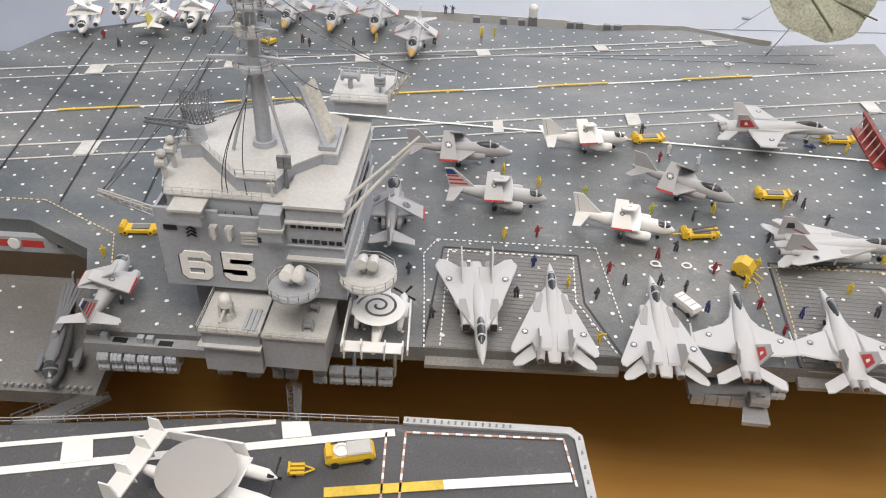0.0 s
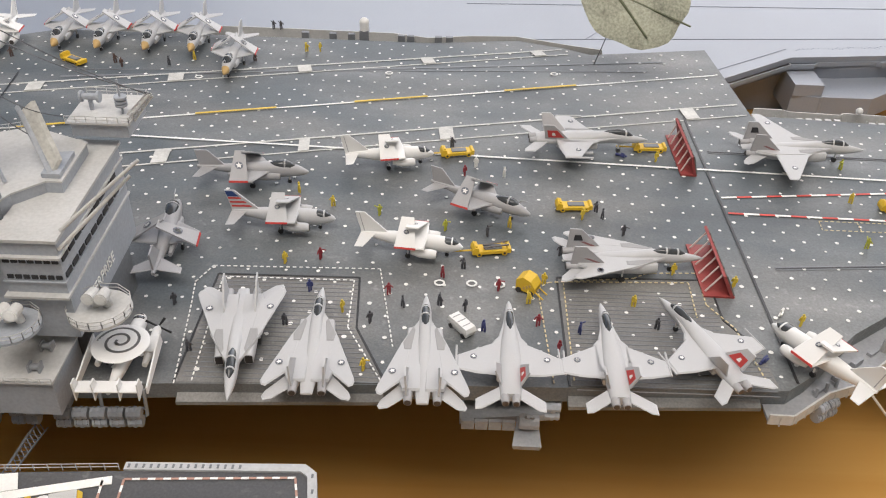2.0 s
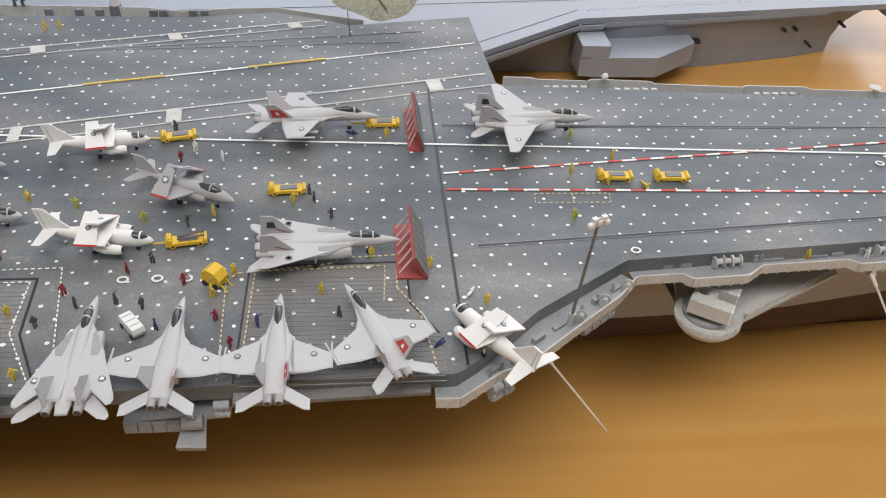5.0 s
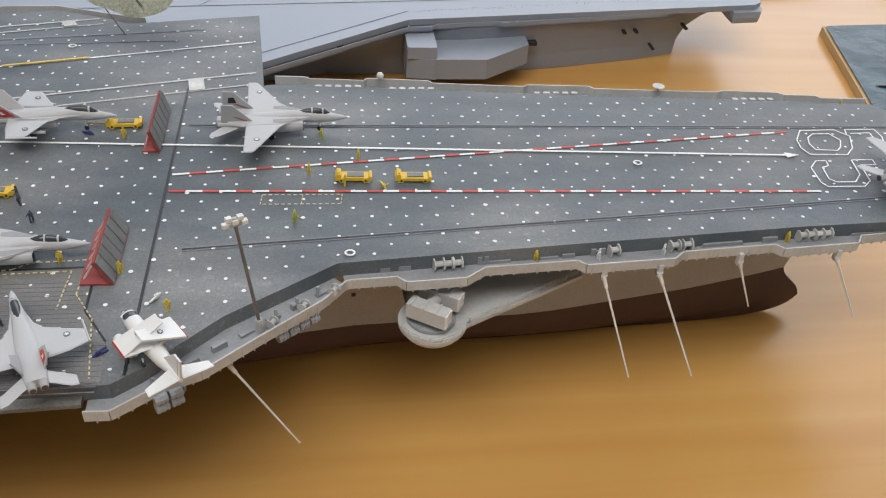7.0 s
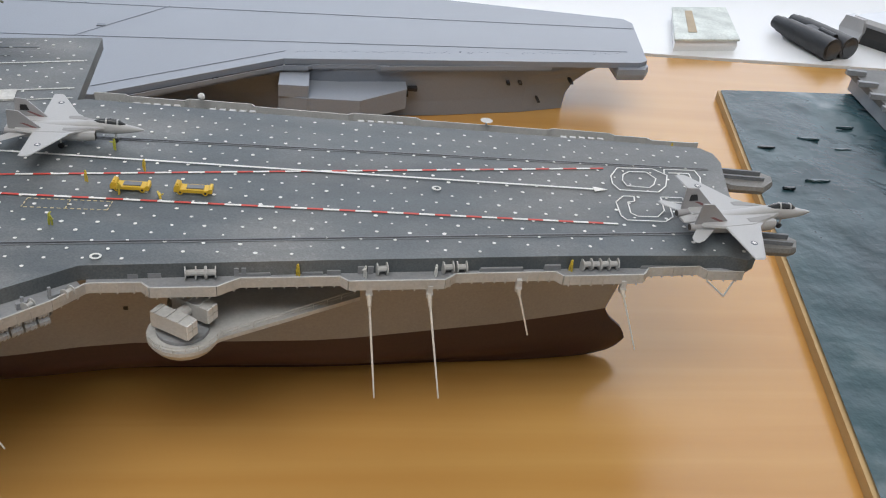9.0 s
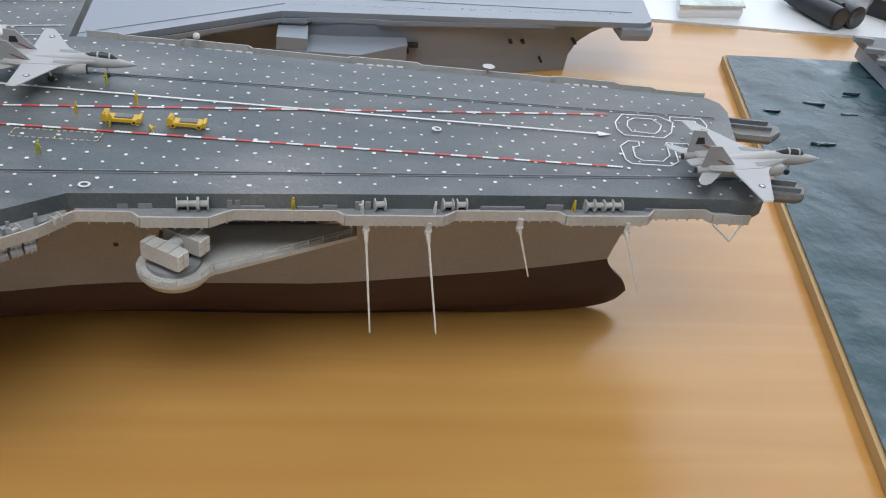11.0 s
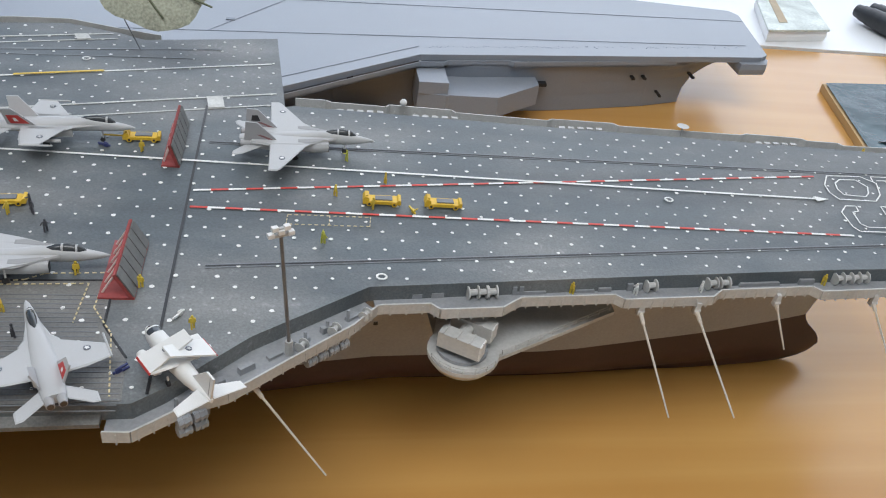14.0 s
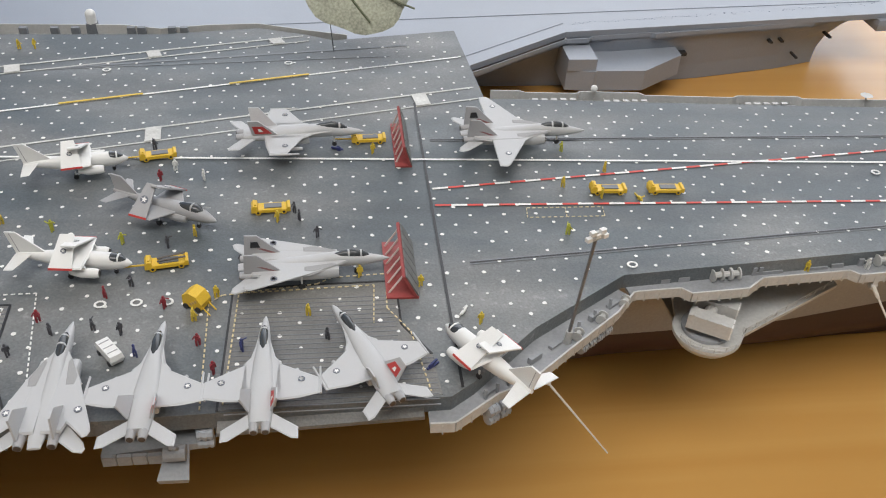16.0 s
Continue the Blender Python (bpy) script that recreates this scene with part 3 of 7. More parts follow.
def swing_fighter(label, spread, mark=False):
    """A twin-tailed swing-wing fighter."""
    ob = empty("fighter_jet_model", label, "model aircraft")
    part("fuselage", body([(9.4, 2.1, 0.12, 0.12), (8.6, 2.12, 0.6, 0.6), (7.4, 2.15, 1.05, 1.1), (6.0, 2.25, 1.4, 1.6), (4.0, 2.35, 1.5, 1.9), (2.0, 2.4, 1.5, 1.75), (0, 2.35, 1.6, 1.25), (-4, 2.25, 1.7, 0.95), (-7.4, 2.1, 1.7, 0.7), (-8.8, 2.05, 1.3, 0.28)]), M_JET, ob, "", True)
    for s in (1, -1):
        part("engine_nacelle", body([(3.1, 1.75, 1.0, 1.35), (1.5, 1.72, 1.25, 1.5), (-2, 1.8, 1.45, 1.5), (-5.5, 1.95, 1.45, 1.4), (-7.2, 2.0, 1.2, 1.2)], 1.6 * s, 12, 3.2), M_JET, ob, "", True)
        bm = bmesh.new()
        box(bm, 3.1, 1.6 * s, 1.75, 0.1, 0.8, 1.05)
        part("intake", bm, M_BLACK, ob, "black air intake")
        nozzle(ob, -7.1, 1.6 * s, 2.0, 0.58, 1.5)
        part("glove", plate([(4.3, 0.7), (3.2, 1.25), (-0.4, 2.9), (-5.0, 3.0), (-7.3, 2.3), (-7.3, 0.3), (3.6, 0.3)], 2.45, 0.5, s), M_JET, ob)
        part("glove_panel", plate([(3.0, 1.35), (0.2, 2.45), (-1.0, 2.3), (-1.0, 1.5), (2.4, 1.1)], 2.72, 0.06, s), M_PANEL, ob, "worn darker grey walkway panel")
        if spread:
            w = [(0.9, 2.4), (0.0, 3.2), (-3.3, 9.4), (-3.7, 9.75), (-4.8, 9.65), (-4.7, 2.6), (-3.6, 2.0)]
            c = (-3.1, 6.6 * s, 2.66)
        else:
            w = [(3.0, 1.35), (0.2, 2.6), (-6.6, 4.95), (-7.4, 5.15), (-8.0, 4.95), (-8.2, 4.5), (-6.8, 3.2), (-5.6, 2.0)]
            c = (-4.6, 3.45 * s, 2.80)
        part("wing", plate(w, 2.55 if spread else 2.62, 0.2, s), M_JET, ob)
        insignia(ob, c, (1, 0, 0), (0, 1, 0))
        part("tailplane", plate([(-5.4, 2.2), (-8.2, 4.5), (-9.1, 4.85), (-9.6, 4.6), (-9.4, 3.7), (-8.0, 2.1)], 1.95, 0.16, s), M_JET, ob)
        fin = part("tail_fin", fin_mesh([(-3.6, 2.5), (-6.4, 5.2), (-7.9, 5.3), (-8.1, 2.5)], 1.75 * s, 0.2, 0.06 * s), M_JETD if mark else M_JET, ob)
        if mark:
            part("fin_flash", fin_mesh([(-4.0, 2.6), (-5.9, 3.4), (-6.5, 3.4), (-4.7, 2.6)], 1.75 * s, 0.22, 0.06 * s), M_FADE, fin, "faded red tail flash")
            part("fin_badge", fin_mesh([(-6.1, 3.6), (-6.4, 4.4), (-7.2, 4.4), (-7.3, 3.6)], 1.75 * s, 0.22, 0.06 * s), M_BLACK, fin, "black tail badge")
        gear(ob, -1.4, 2.3 * s, 1.9, 0.42)
    canopy(ob, [(6.9, 2.75, 0.2, 0.3), (6.2, 2.95, 0.85, 0.95), (5.0, 3.1, 1.0, 1.2), (3.6, 3.05, 0.95, 1.0), (2.5, 2.95, 0.5, 0.5)], [(5.9, 2.98, 0.98, 1.1), (4.4, 3.1, 1.06, 1.22)])
    gear(ob, 5.4, 0, 1.8, 0.36)
    return ob


def light_fighter(label, red="none"):
    """A twin-tailed strike fighter with straight-edged wings and canted fins."""
    ob = empty("strike_fighter_model", label, "model aircraft")
    part("fuselage", body([(8.5, 1.95, 0.1, 0.1), (7.8, 2.0, 0.55, 0.55), (6.6, 2.05, 0.95, 1.0), (5.0, 2.2, 1.25, 1.5), (3.2, 2.35, 1.4, 1.8), (1, 2.25, 2.0, 1.6), (-2, 2.15, 2.5, 1.5), (-5, 2.05, 2.4, 1.35), (-6.8, 2.0, 2.1, 1.1)]), M_JET, ob, "", True)
    for s in (1, -1):
        part("root_extension", plate([(5.2, 0.5), (3.6, 0.8), (1.8, 1.25), (0.9, 1.9), (-3.4, 2.0), (-3.6, 0.4), (4.6, 0.3)], 2.4, 0.24, s), M_JET, ob)
        part("wing", plate([(0.9, 1.5), (-1.4, 5.65), (-3.5, 5.7), (-4.0, 3.6), (-4.2, 1.1)], 2.42, 0.2, s), M_JET, ob)
        bm = bmesh.new()
        tube(bm, (0.1, 5.75 * s, 2.4), (-3.5, 5.75 * s, 2.4), 0.12, 0.12, 6)
        part("wingtip_rail", bm, M_JET, ob)
        insignia(ob, (-1.6, 3.9 * s, 2.55), r=0.36)
        part("tailplane", plate([(-5.2, 1.0), (-7.2, 3.6), (-8.6, 3.6), (-8.5, 2.9), (-7.0, 0.9)], 1.95, 0.15, s), M_JET, ob)
        fin = part("tail_fin", fin_mesh([(-2.6, 2.6), (-4.8, 4.9), (-6.1, 4.9), (-5.7, 2.6)], 1.05 * s, 0.16, 0.30 * s), M_JET, ob)
        if red == "fins" and s == -1:
            part("fin_paint", fin_mesh([(-3.2, 2.75), (-4.3, 4.0), (-5.6, 4.0), (-5.3, 2.75)], 1.095 * s, 0.22, 0.30 * s), M_FLAGR, fin, "red painted outer fin face")
            part("fin_badge", fin_mesh([(-4.3, 3.1), (-4.6, 3.6), (-4.9, 3.6), (-4.8, 3.1)], 1.2 * s, 0.27, 0.30 * s), M_WHITE, fin, "pale tail badge")
        nozzle(ob, -6.7, 0.55 * s, 2.0, 0.5, 1.0)
        part("intake_side", body([(1.4, 1.65, 0.7, 1.0), (-1.5, 1.7, 0.9, 1.2), (-4, 1.8, 0.7, 1.0)], 1.1 * s, 10, 3), M_JET, ob)
        gear(ob, -1.6, 1.5 * s, 1.6, 0.4)
        bm = bmesh.new()
        tube(bm, (0.5, 3.4 * s, 1.75), (-2.8, 3.4 * s, 1.75), 0.22, 0.14, 8)
        part("store_pylon", bm, M_JET, ob)
    canopy(ob, [(6.3, 2.55, 0.2, 0.3), (5.6, 2.8, 0.75, 0.9), (4.3, 3.0, 0.9, 1.1), (3.0, 2.95, 0.8, 0.8), (2.0, 2.85, 0.4, 0.4)], [(5.3, 2.85, 0.86, 1.0)])
    gear(ob, 4.6, 0, 1.6, 0.3)
    return ob


def folded_wings(ob, mat, hinge_y, hinge_z, tip_y, tip_z, x0, x1, rib=True, badge=0.42):
    for s in (1, -1):
        dx = -0.5 * (1 - s) * 1.1
        a, b = (x0 + dx, hinge_y * s, hinge_z), (x1 + dx, hinge_y * s, hinge_z)
        c, d = (x1 + 0.35 + dx, tip_y * s, tip_z + 0.15 * s), (x0 - 0.95 + dx, tip_y * s, tip_z + 0.15 * s)
        pan = part("folded_wing", slab(a, b, c, d, 0.22), mat, ob, "outer wing panel folded up over the back")
        if rib:
            part("fold_rib", slab((x0 + dx, hinge_y * s, hinge_z + 0.12), (x1 + dx, hinge_y * s, hinge_z + 0.12), (x1 + dx, (hinge_y + 0.12) * s, hinge_z - 0.16), (x0 + dx, (hinge_y + 0.12) * s, hinge_z - 0.16), 0.12), M_FLAGR, pan, "red painted fold rib")
        mid = (Vector(a) + Vector(b) + Vector(c) + Vector(d)) / 4
        up = Vector(d) - Vector(a)
        nrm = up.cross(Vector((1, 0, 0)))
        nrm.normalize()
        if nrm.y * s < 0:
            nrm = -nrm
        insignia(ob, mid + 0.15 * nrm, (-s, 0, 0), up, badge)


def twin_pod_jet(label, mat, flag=False):
    """A stubby sub hunter with two underwing pods, wings folded."""
    ob = empty("patrol_jet_model", label, "model aircraft")
    part("fuselage", body([(8.1, 1.9, 0.25, 0.25), (7.6, 1.95, 0.95, 1.0), (6.6, 2.05, 1.7, 1.9), (5.2, 2.2, 2.15, 2.5), (3, 2.25, 2.25, 2.7), (0, 2.35, 2.25, 2.65), (-3, 2.6, 1.9, 2.1), (-6, 2.9, 1.1, 1.2), (-8, 3.1, 0.4, 0.5)]), mat, ob, "", True)
    part("wing", plate([(2.3, -3.7), (2.6, 0), (2.3, 3.7), (-1.2, 3.7), (-1.6, 0), (-1.2, -3.7)], 3.45, 0.34), mat, ob)
    folded_wings(ob, mat, 3.7, 3.5, -1.6, 5.7, 2.2, -1.1)
    for s in (1, -1):
        part("engine_pod", body([(4.2, 1.9, 1.15, 1.15), (3.6, 1.9, 1.5, 1.5), (1.6, 1.95, 1.5, 1.5), (0.2, 2.1, 0.9, 0.9)], 2.5 * s, 14, 2), mat, ob, "", True)
        bm = bmesh.new()
        tube(bm, (4.1, 2.5 * s, 1.9), (4.25, 2.5 * s, 1.9), 0.46, 0.46, 12)
        part("intake", bm, M_NOZ, ob, "dark pod intake")
        part("pylon", fin_mesh([(2.6, 2.4), (2.2, 3.4), (0.4, 3.4), (0.4, 2.4)], 2.5 * s, 0.3), mat, ob)
        part("tailplane", plate([(-5.6, 0.3), (-7.0, 4.0), (-8.3, 4.1), (-8.0, 0.3)], 3.25, 0.16, s), mat, ob)
        gear(ob, -0.4, 1.5 * s, 1.4, 0.42)
    fin = part("tail_fin", fin_mesh([(-3.6, 3.4), (-7.3, 6.9), (-8.8, 6.9), (-7.9, 3.2)], 0, 0.22), mat, ob)
    if flag:
        part("flag_stars", fin_mesh([(-6.6, 5.8), (-7.6, 6.75), (-8.7, 6.75), (-8.45, 5.8)], 0, 0.27), M_FLAGB, fin, "blue star field of a flag marking")
        for k in range(3):
            z = 5.35 - 0.72 * k
            part("flag_stripe", fin_mesh([(-6.3 + 0.75 * k, z), (-6.6 + 0.75 * k, z + 0.32), (-8.35 + 0.2 * k, z + 0.32), (-8.28 + 0.2 * k, z)], 0, 0.27), M_FLAGR, fin, "red stripe of a flag marking")
    else:
        part("rudder_line", fin_mesh([(-7.35, 3.5), (-8.1, 6.7), (-8.2, 6.7), (-7.5, 3.5)], 0, 0.25), M_JETD, fin)
    cp = canopy(ob, [(7.35, 2.55, 0.3, 0.3), (6.8, 2.7, 1.3, 0.9), (5.9, 2.95, 1.85, 1.0), (5.2, 3.0, 1.6, 0.9)], [(6.35, 2.84, 1.72, 1.06)], M_GLASS, mat)
    gear(ob, 5.6, 0, 1.4, 0.32)
    return ob


def attack_jet(label, mat, nose=None, tail=None):
    """A tadpole-shaped attack jet, wings folded over the back."""
    ob = empty("attack_jet_model", label, "model aircraft")
    part("fuselage", body([(7.9, 2.05, 0.9, 0.95), (7.0, 2.2, 1.5, 1.7), (5.6, 2.35, 1.95, 2.2), (3.5, 2.4, 2.15, 2.35), (1, 2.35, 2.1, 2.1), (-2, 2.35, 1.5, 1.7), (-5, 2.5, 0.95, 1.1), (-8.2, 2.7, 0.4, 0.5)]), mat, ob, "", True)
    part("radome", body([(8.6, 2.0, 0.25, 0.25), (8.4, 2.0, 0.55, 0.55), (7.9, 2.05, 0.95, 1.0), (7.2, 2.17, 1.42, 1.6)]), nose or mat, ob, "tan radome" if nose else "", True)
    for s in (1, -1):
        part("intake_cheek", body([(4.4, 1.75, 0.75, 1.0), (3.2, 1.7, 1.0, 1.3), (0, 1.7, 0.95, 1.2), (-3.4, 1.9, 0.5, 0.6)], 1.0 * s, 10, 2.4), mat, ob, "", True)
        part("wing_root", plate([(3.0, 0.8), (0.6, 4.1), (-1.5, 4.1), (-2.0, 0.7)], 2.5, 0.3, s), mat, ob)
        part("tailplane", plate([(-5.0, 0.3), (-7.2, 3.2), (-8.3, 3.2), (-7.5, 0.25)], 2.75, 0.15, s), mat, ob)
        gear(ob, 0.2, 1.7 * s, 1.6, 0.42)
    folded_wings(ob, mat, 4.1, 2.65, -0.4, 5.4, 1.2, -1.6, badge=0.62)
    part("tail_fin", fin_mesh([(-3.9, 2.9), (-6.4, 5.5), (-8.3, 5.5), (-7.8, 2.8)], 0, 0.2), tail or mat, ob, "painted tail fin" if tail else "")
    canopy(ob, [(6.6, 2.95, 0.5, 0.4), (5.9, 3.2, 1.45, 1.1), (4.8, 3.35, 1.65, 1.3), (3.6, 3.3, 1.35, 1.0), (2.8, 3.2, 0.7, 0.6)], [(5.1, 3.34, 1.68, 1.34)], M_GLASS, mat)
    bm = bmesh.new()
    polyline(bm, [(6.4, 0, 3.2), (6.9, 0, 3.9), (8.0, 0, 4.1)], 0.07, 5)
    part("refuel_probe", bm, mat, ob)
    gear(ob, 5.6, 0, 1.5, 0.32)
    return ob


def radar_plane(label, stripes):
    """A twin-turboprop radar plane with a dish on its back and wings folded aft."""
    ob = empty("radar_plane_model", label, "model aircraft")
    w = M_JETW
    part("fuselage", body([(8.7, 2.2, 0.4, 0.4), (8.3, 2.25, 1.2, 1.2), (7.2, 2.35, 1.9, 2.1), (5, 2.5, 2.15, 2.4), (0, 2.6, 2.15, 2.5), (-4, 2.9, 1.6, 1.8), (-8.3, 3.4, 0.6, 0.7)]), w, ob, "", True)
    part("wing", plate([(2.6, -4.3), (2.8, 0), (2.6, 4.3), (-0.6, 4.3), (-0.9, 0), (-0.6, -4.3)], 3.6, 0.34), w, ob)
    for s in (1, -1):
        part("engine_nacelle", body([(5.2, 3.0, 0.6, 0.6), (4.6, 3.0, 1.2, 1.3), (1, 2.9, 1.3, 1.5), (-2.6, 3.0, 0.7, 0.8)], 3.2 * s, 12), w, ob, "", True)
        bm = bmesh.new()
        tube(bm, (5.2, 3.2 * s, 3.0), (5.7, 3.2 * s, 3.0), 0.3, 0.05, 8)
        hub = part("propeller_hub", bm, M_WHITE, ob)
        for k in range(4):
            a = 0.6 + k * math.pi / 2
            bm = bmesh.new()
            d = Vector((0, math.cos(a), math.sin(a)))
            e = Vector((0, -math.sin(a), math.cos(a)))
            o = Vector((5.35, 3.2 * s, 3.0))
            p = [o + 0.3 * d - 0.12 * e, o + 2.0 * d - 0.2 * e, o + 2.0 * d + 0.2 * e, o + 0.3 * d + 0.12 * e]
            rings(bm, [[tuple(q + Vector((-0.06, 0, 0))) for q in p], [tuple(q + Vector((0.06, 0, 0))) for q in p]])
            part("blade", bm, M_BLACK, hub, "dark propeller blade")
        part("folded_wing", slab((2.0, 4.5 * s, 3.2), (-7.4, 4.75 * s, 2.4), (-7.3, 4.75 * s, 3.5), (1.6, 4.5 * s, 5.2), 0.24), w, ob, "wing panel folded back along the side")
        for y in (1.6, 4.1):
            part("tail_fin", fin_mesh([(-6.9, 3.2), (-7.7, 5.6), (-8.9, 5.6), (-8.9, 2.6)], y * s, 0.18, 0.03 * s), w, ob)
        gear(ob, 0.6, 3.2 * s, 2.4, 0.45)
    part("tailplane", plate([(-6.8, -4.2), (-6.8, 4.2), (-8.9, 4.2), (-8.9, -4.2)], 4.1, 0.26), w, ob)
    bm = bmesh.new()
    prism(bm, [(0.6, -0.25), (0.6, 0.25), (-2.6, 0.25), (-2.6, -0.25)], 3.6, 5.2)
    part("pylon", bm, w, ob)
    bm = bmesh.new()
    rings(bm, [[(-1.0 + r * math.cos(a), r * math.sin(a), z) for a in [2 * math.pi * i / 40 for i in range(40)]] for r, z in ((1.6, 5.05), (3.2, 5.2), (3.9, 5.5), (3.2, 5.78), (1.6, 5.95), (0.3, 6.0))])
    dish = part("radar_dish", bm, w if stripes else M_DISH, ob, "round white radar dish" if stripes else "round grey radar dish", True)
    if stripes:
        bm = bmesh.new()
        n = 90
        loops = []
        for i in range(n + 1):
            a = i / n * 2 * math.pi * 2.05 + 1.2
            r = 0.35 + 2.75 * i / n
            z = 6.10 - 0.075 * r - 0.008 * r * r
            for q in (r - 0.2, r + 0.2):
                loops.append(bm.verts.new((-1.0 + q * math.cos(a), q * math.sin(a), z - (q - r) * 0.1)))
        for i in range(n):
            bm.faces.new((loops[2 * i], loops[2 * i + 1], loops[2 * i + 3], loops[2 * i + 2]))
        bmesh.ops.solidify(bm, geom=bm.faces[:], thickness=0.05)
        part("spiral", bm, M_STRIPE, dish, "dark grey painted spiral")
    canopy(ob, [(8.2, 2.8, 0.5, 0.4), (7.5, 3.05, 1.5, 0.8), (6.7, 3.25, 1.6, 0.7)], [(7.3, 3.1, 1.62, 0.8)], M_GLASS, w)
    gear(ob, 6.0, 0, 1.8, 0.36)
    return ob


def helicopter(label):
    ob = empty("helicopter_model", label, "model aircraft")
    g = M_GREYD
    part("fuselage", body([(7.4, 1.7, 0.6, 0.7), (6.8, 1.75, 1.5, 1.7), (5.2, 1.85, 2.1, 2.3), (1, 1.9, 2.1, 2.3), (-2.2, 2.1, 1.5, 1.7), (-5.0, 2.4, 0.8, 0.9), (-7.6, 2.9, 0.45, 0.6)]), g, ob, "", True)
    part("engine_housing", body([(5.4, 3.3, 1.0, 0.7), (4.4, 3.4, 1.7, 1.1), (0.5, 3.45, 1.6, 1.1), (-1.5, 3.2, 0.8, 0.6)]), g, ob, "", True)
    part("tail_fin", fin_mesh([(-6.8, 2.9), (-8.0, 5.0), (-8.6, 5.0), (-7.9, 2.6)], 0, 0.25), g, ob)
    canopy(ob, [(7.0, 2.3, 0.8, 0.5), (6.2, 2.6, 1.7, 0.8), (5.4, 2.8, 1.6, 0.6)], [(6.0, 2.66, 1.76, 0.84)], M_GLASS, g)
    bm = bmesh.new()
    tube(bm, (1.8, 0, 3.8), (1.8, 0, 4.6), 0.35, 0.25, 10)
    hub = part("rotor_hub", bm, M_JETD, ob)
    for k in range(5):
        bm = bmesh.new()
        y = -1.0 + 0.5 * k
        rings(bm, [[(1.6, y * 0.3, 4.45), (-7.2, y, 4.3 - 0.1 * k), (-7.2, y + 0.4, 4.3 - 0.1 * k), (1.6, y * 0.3 + 0.25, 4.45)], [(1.6, y * 0.3, 4.52), (-7.2, y, 4.38 - 0.1 * k), (-7.2, y + 0.4, 4.38 - 0.1 * k), (1.6, y * 0.3 + 0.25, 4.52)]])
        part("rotor_blade", bm, M_GREYD, hub, "folded rotor blade")
    for s in (1, -1):
        part("sponson", body([(4.6, 1.3, 0.5, 0.5), (3.8, 1.3, 1.0, 1.0), (2.2, 1.3, 1.0, 1.0), (1.4, 1.3, 0.5, 0.5)], 2.1 * s, 10), g, ob, "", True)
        bm = bmesh.new()
        tube(bm, (3.2, 1.0 * s, 1.4), (3.2, 2.0 * s, 1.3), 0.2, 0.2, 6)
        part("sponson_strut", bm, g, ob)
        gear(ob, 3.2, 2.0 * s, 1.2, 0.4)
    gear(ob, -4.8, 0, 2.1, 0.3)
    return ob


def put(ob, x, y, z, yaw, size):
    """Stands a thing drawn in metres of the real machine at its place on the model; size: model metres a real metre."""
    ob.matrix_basis = pose(x, y, z, 0, 0, yaw) @ Matrix.Scale(size, 4)
    return ob


def again(ob, x, y, z, yaw, size, label=""):
    o = copy_thing(ob, Matrix.Identity(4))
    put(o, x, y, z, yaw, size)
    return tagged(o, label) if label else o


DT = DZ + 0.0003
g1 = "jets parked on the flight deck"
sw = tagged(put(swing_fighter("light grey swing-wing fighter parked wings swept, nose overhanging deck edge", False), -0.1745, -0.0995, DT, -84, 0.00275), group=g1)
again(sw, -0.1506, -0.0981, DT, 91.7, 0.00266, "light grey swing-wing fighter parked wings swept on the elevator")
again(sw, -0.1166, -0.1004, DT, 90.5, 0.00266, "light grey swing-wing fighter parked tail over the deck edge")
sm = tagged(put(swing_fighter("light grey swing-wing fighter hitched before red blast shield", False, True), -0.0455, -0.0506, DT, 3.0, 0.00275), group=g1)
sp = tagged(put(swing_fighter("light grey swing-wing fighter with wings spread on the catapult", True, True), 0.0404, 0.0320, DT, 0.9, 0.00292), group=g1)
again(sp, 0.3090, -0.0190, DT, 9.5, 0.00328, "light grey swing-wing fighter with wings spread at the bow edge")
lf = tagged(put(light_fighter("light grey strike fighter with red fin parked tail outboard", "fins"), -0.0904, -0.1008, DT, 88.5, 0.00284), group=g1)
again(lf, -0.0592, -0.1005, DT, 90.6, 0.00286)
again(lf, -0.0298, -0.0940, DT, 113.0, 0.00282, "light grey strike fighter with red fin parked at an angle")
again(lf, -0.0520, 0.0332, DT, 2.0, 0.00318, "light grey strike fighter with red fin hitched to a tractor")
s3 = tagged(put(twin_pod_jet("white twin-pod patrol jet with wings folded", M_JETW), -0.1352, 0.0157, DT, 12.2, 0.00230), group=g1)
again(s3, -0.1232, -0.0444, DT, -5.6, 0.00230, "white twin-pod patrol jet hitched to a yellow tow tractor")
again(s3, 0.0064, -0.0985, DT, 123, 0.00240, "white twin-pod patrol jet with tail over the deck edge")
sf = tagged(put(twin_pod_jet("grey patrol jet with flag-painted tail and folded wings", M_JET, True), -0.1712, -0.0318, DT, 1.5, 0.00236), group=g1)
again(sf, -0.2967, -0.104, DT, 94.2, 0.00238, "white patrol jet with flag-painted tail beside the elevator well")
a6 = tagged(put(attack_jet("grey attack jet with folded wings and dark canopy", M_JETD), -0.189, -0.0009, DT, 1.9, 0.00262), group=g1)
again(a6, -0.0988, -0.0151, DT, -26.3, 0.00252, "grey attack jet with folded wings turning on the deck")
again(a6, -0.2100, -0.0485, DT, 95, 0.00285, "grey attack jet with folded wings parked before the island")
a7 = tagged(put(attack_jet("light grey attack jet with tan nose parked at port edge", M_JET, M_TAN), -0.2194, 0.1085, DT, -90, 0.00270), group="tan-nosed jets at the port edge")
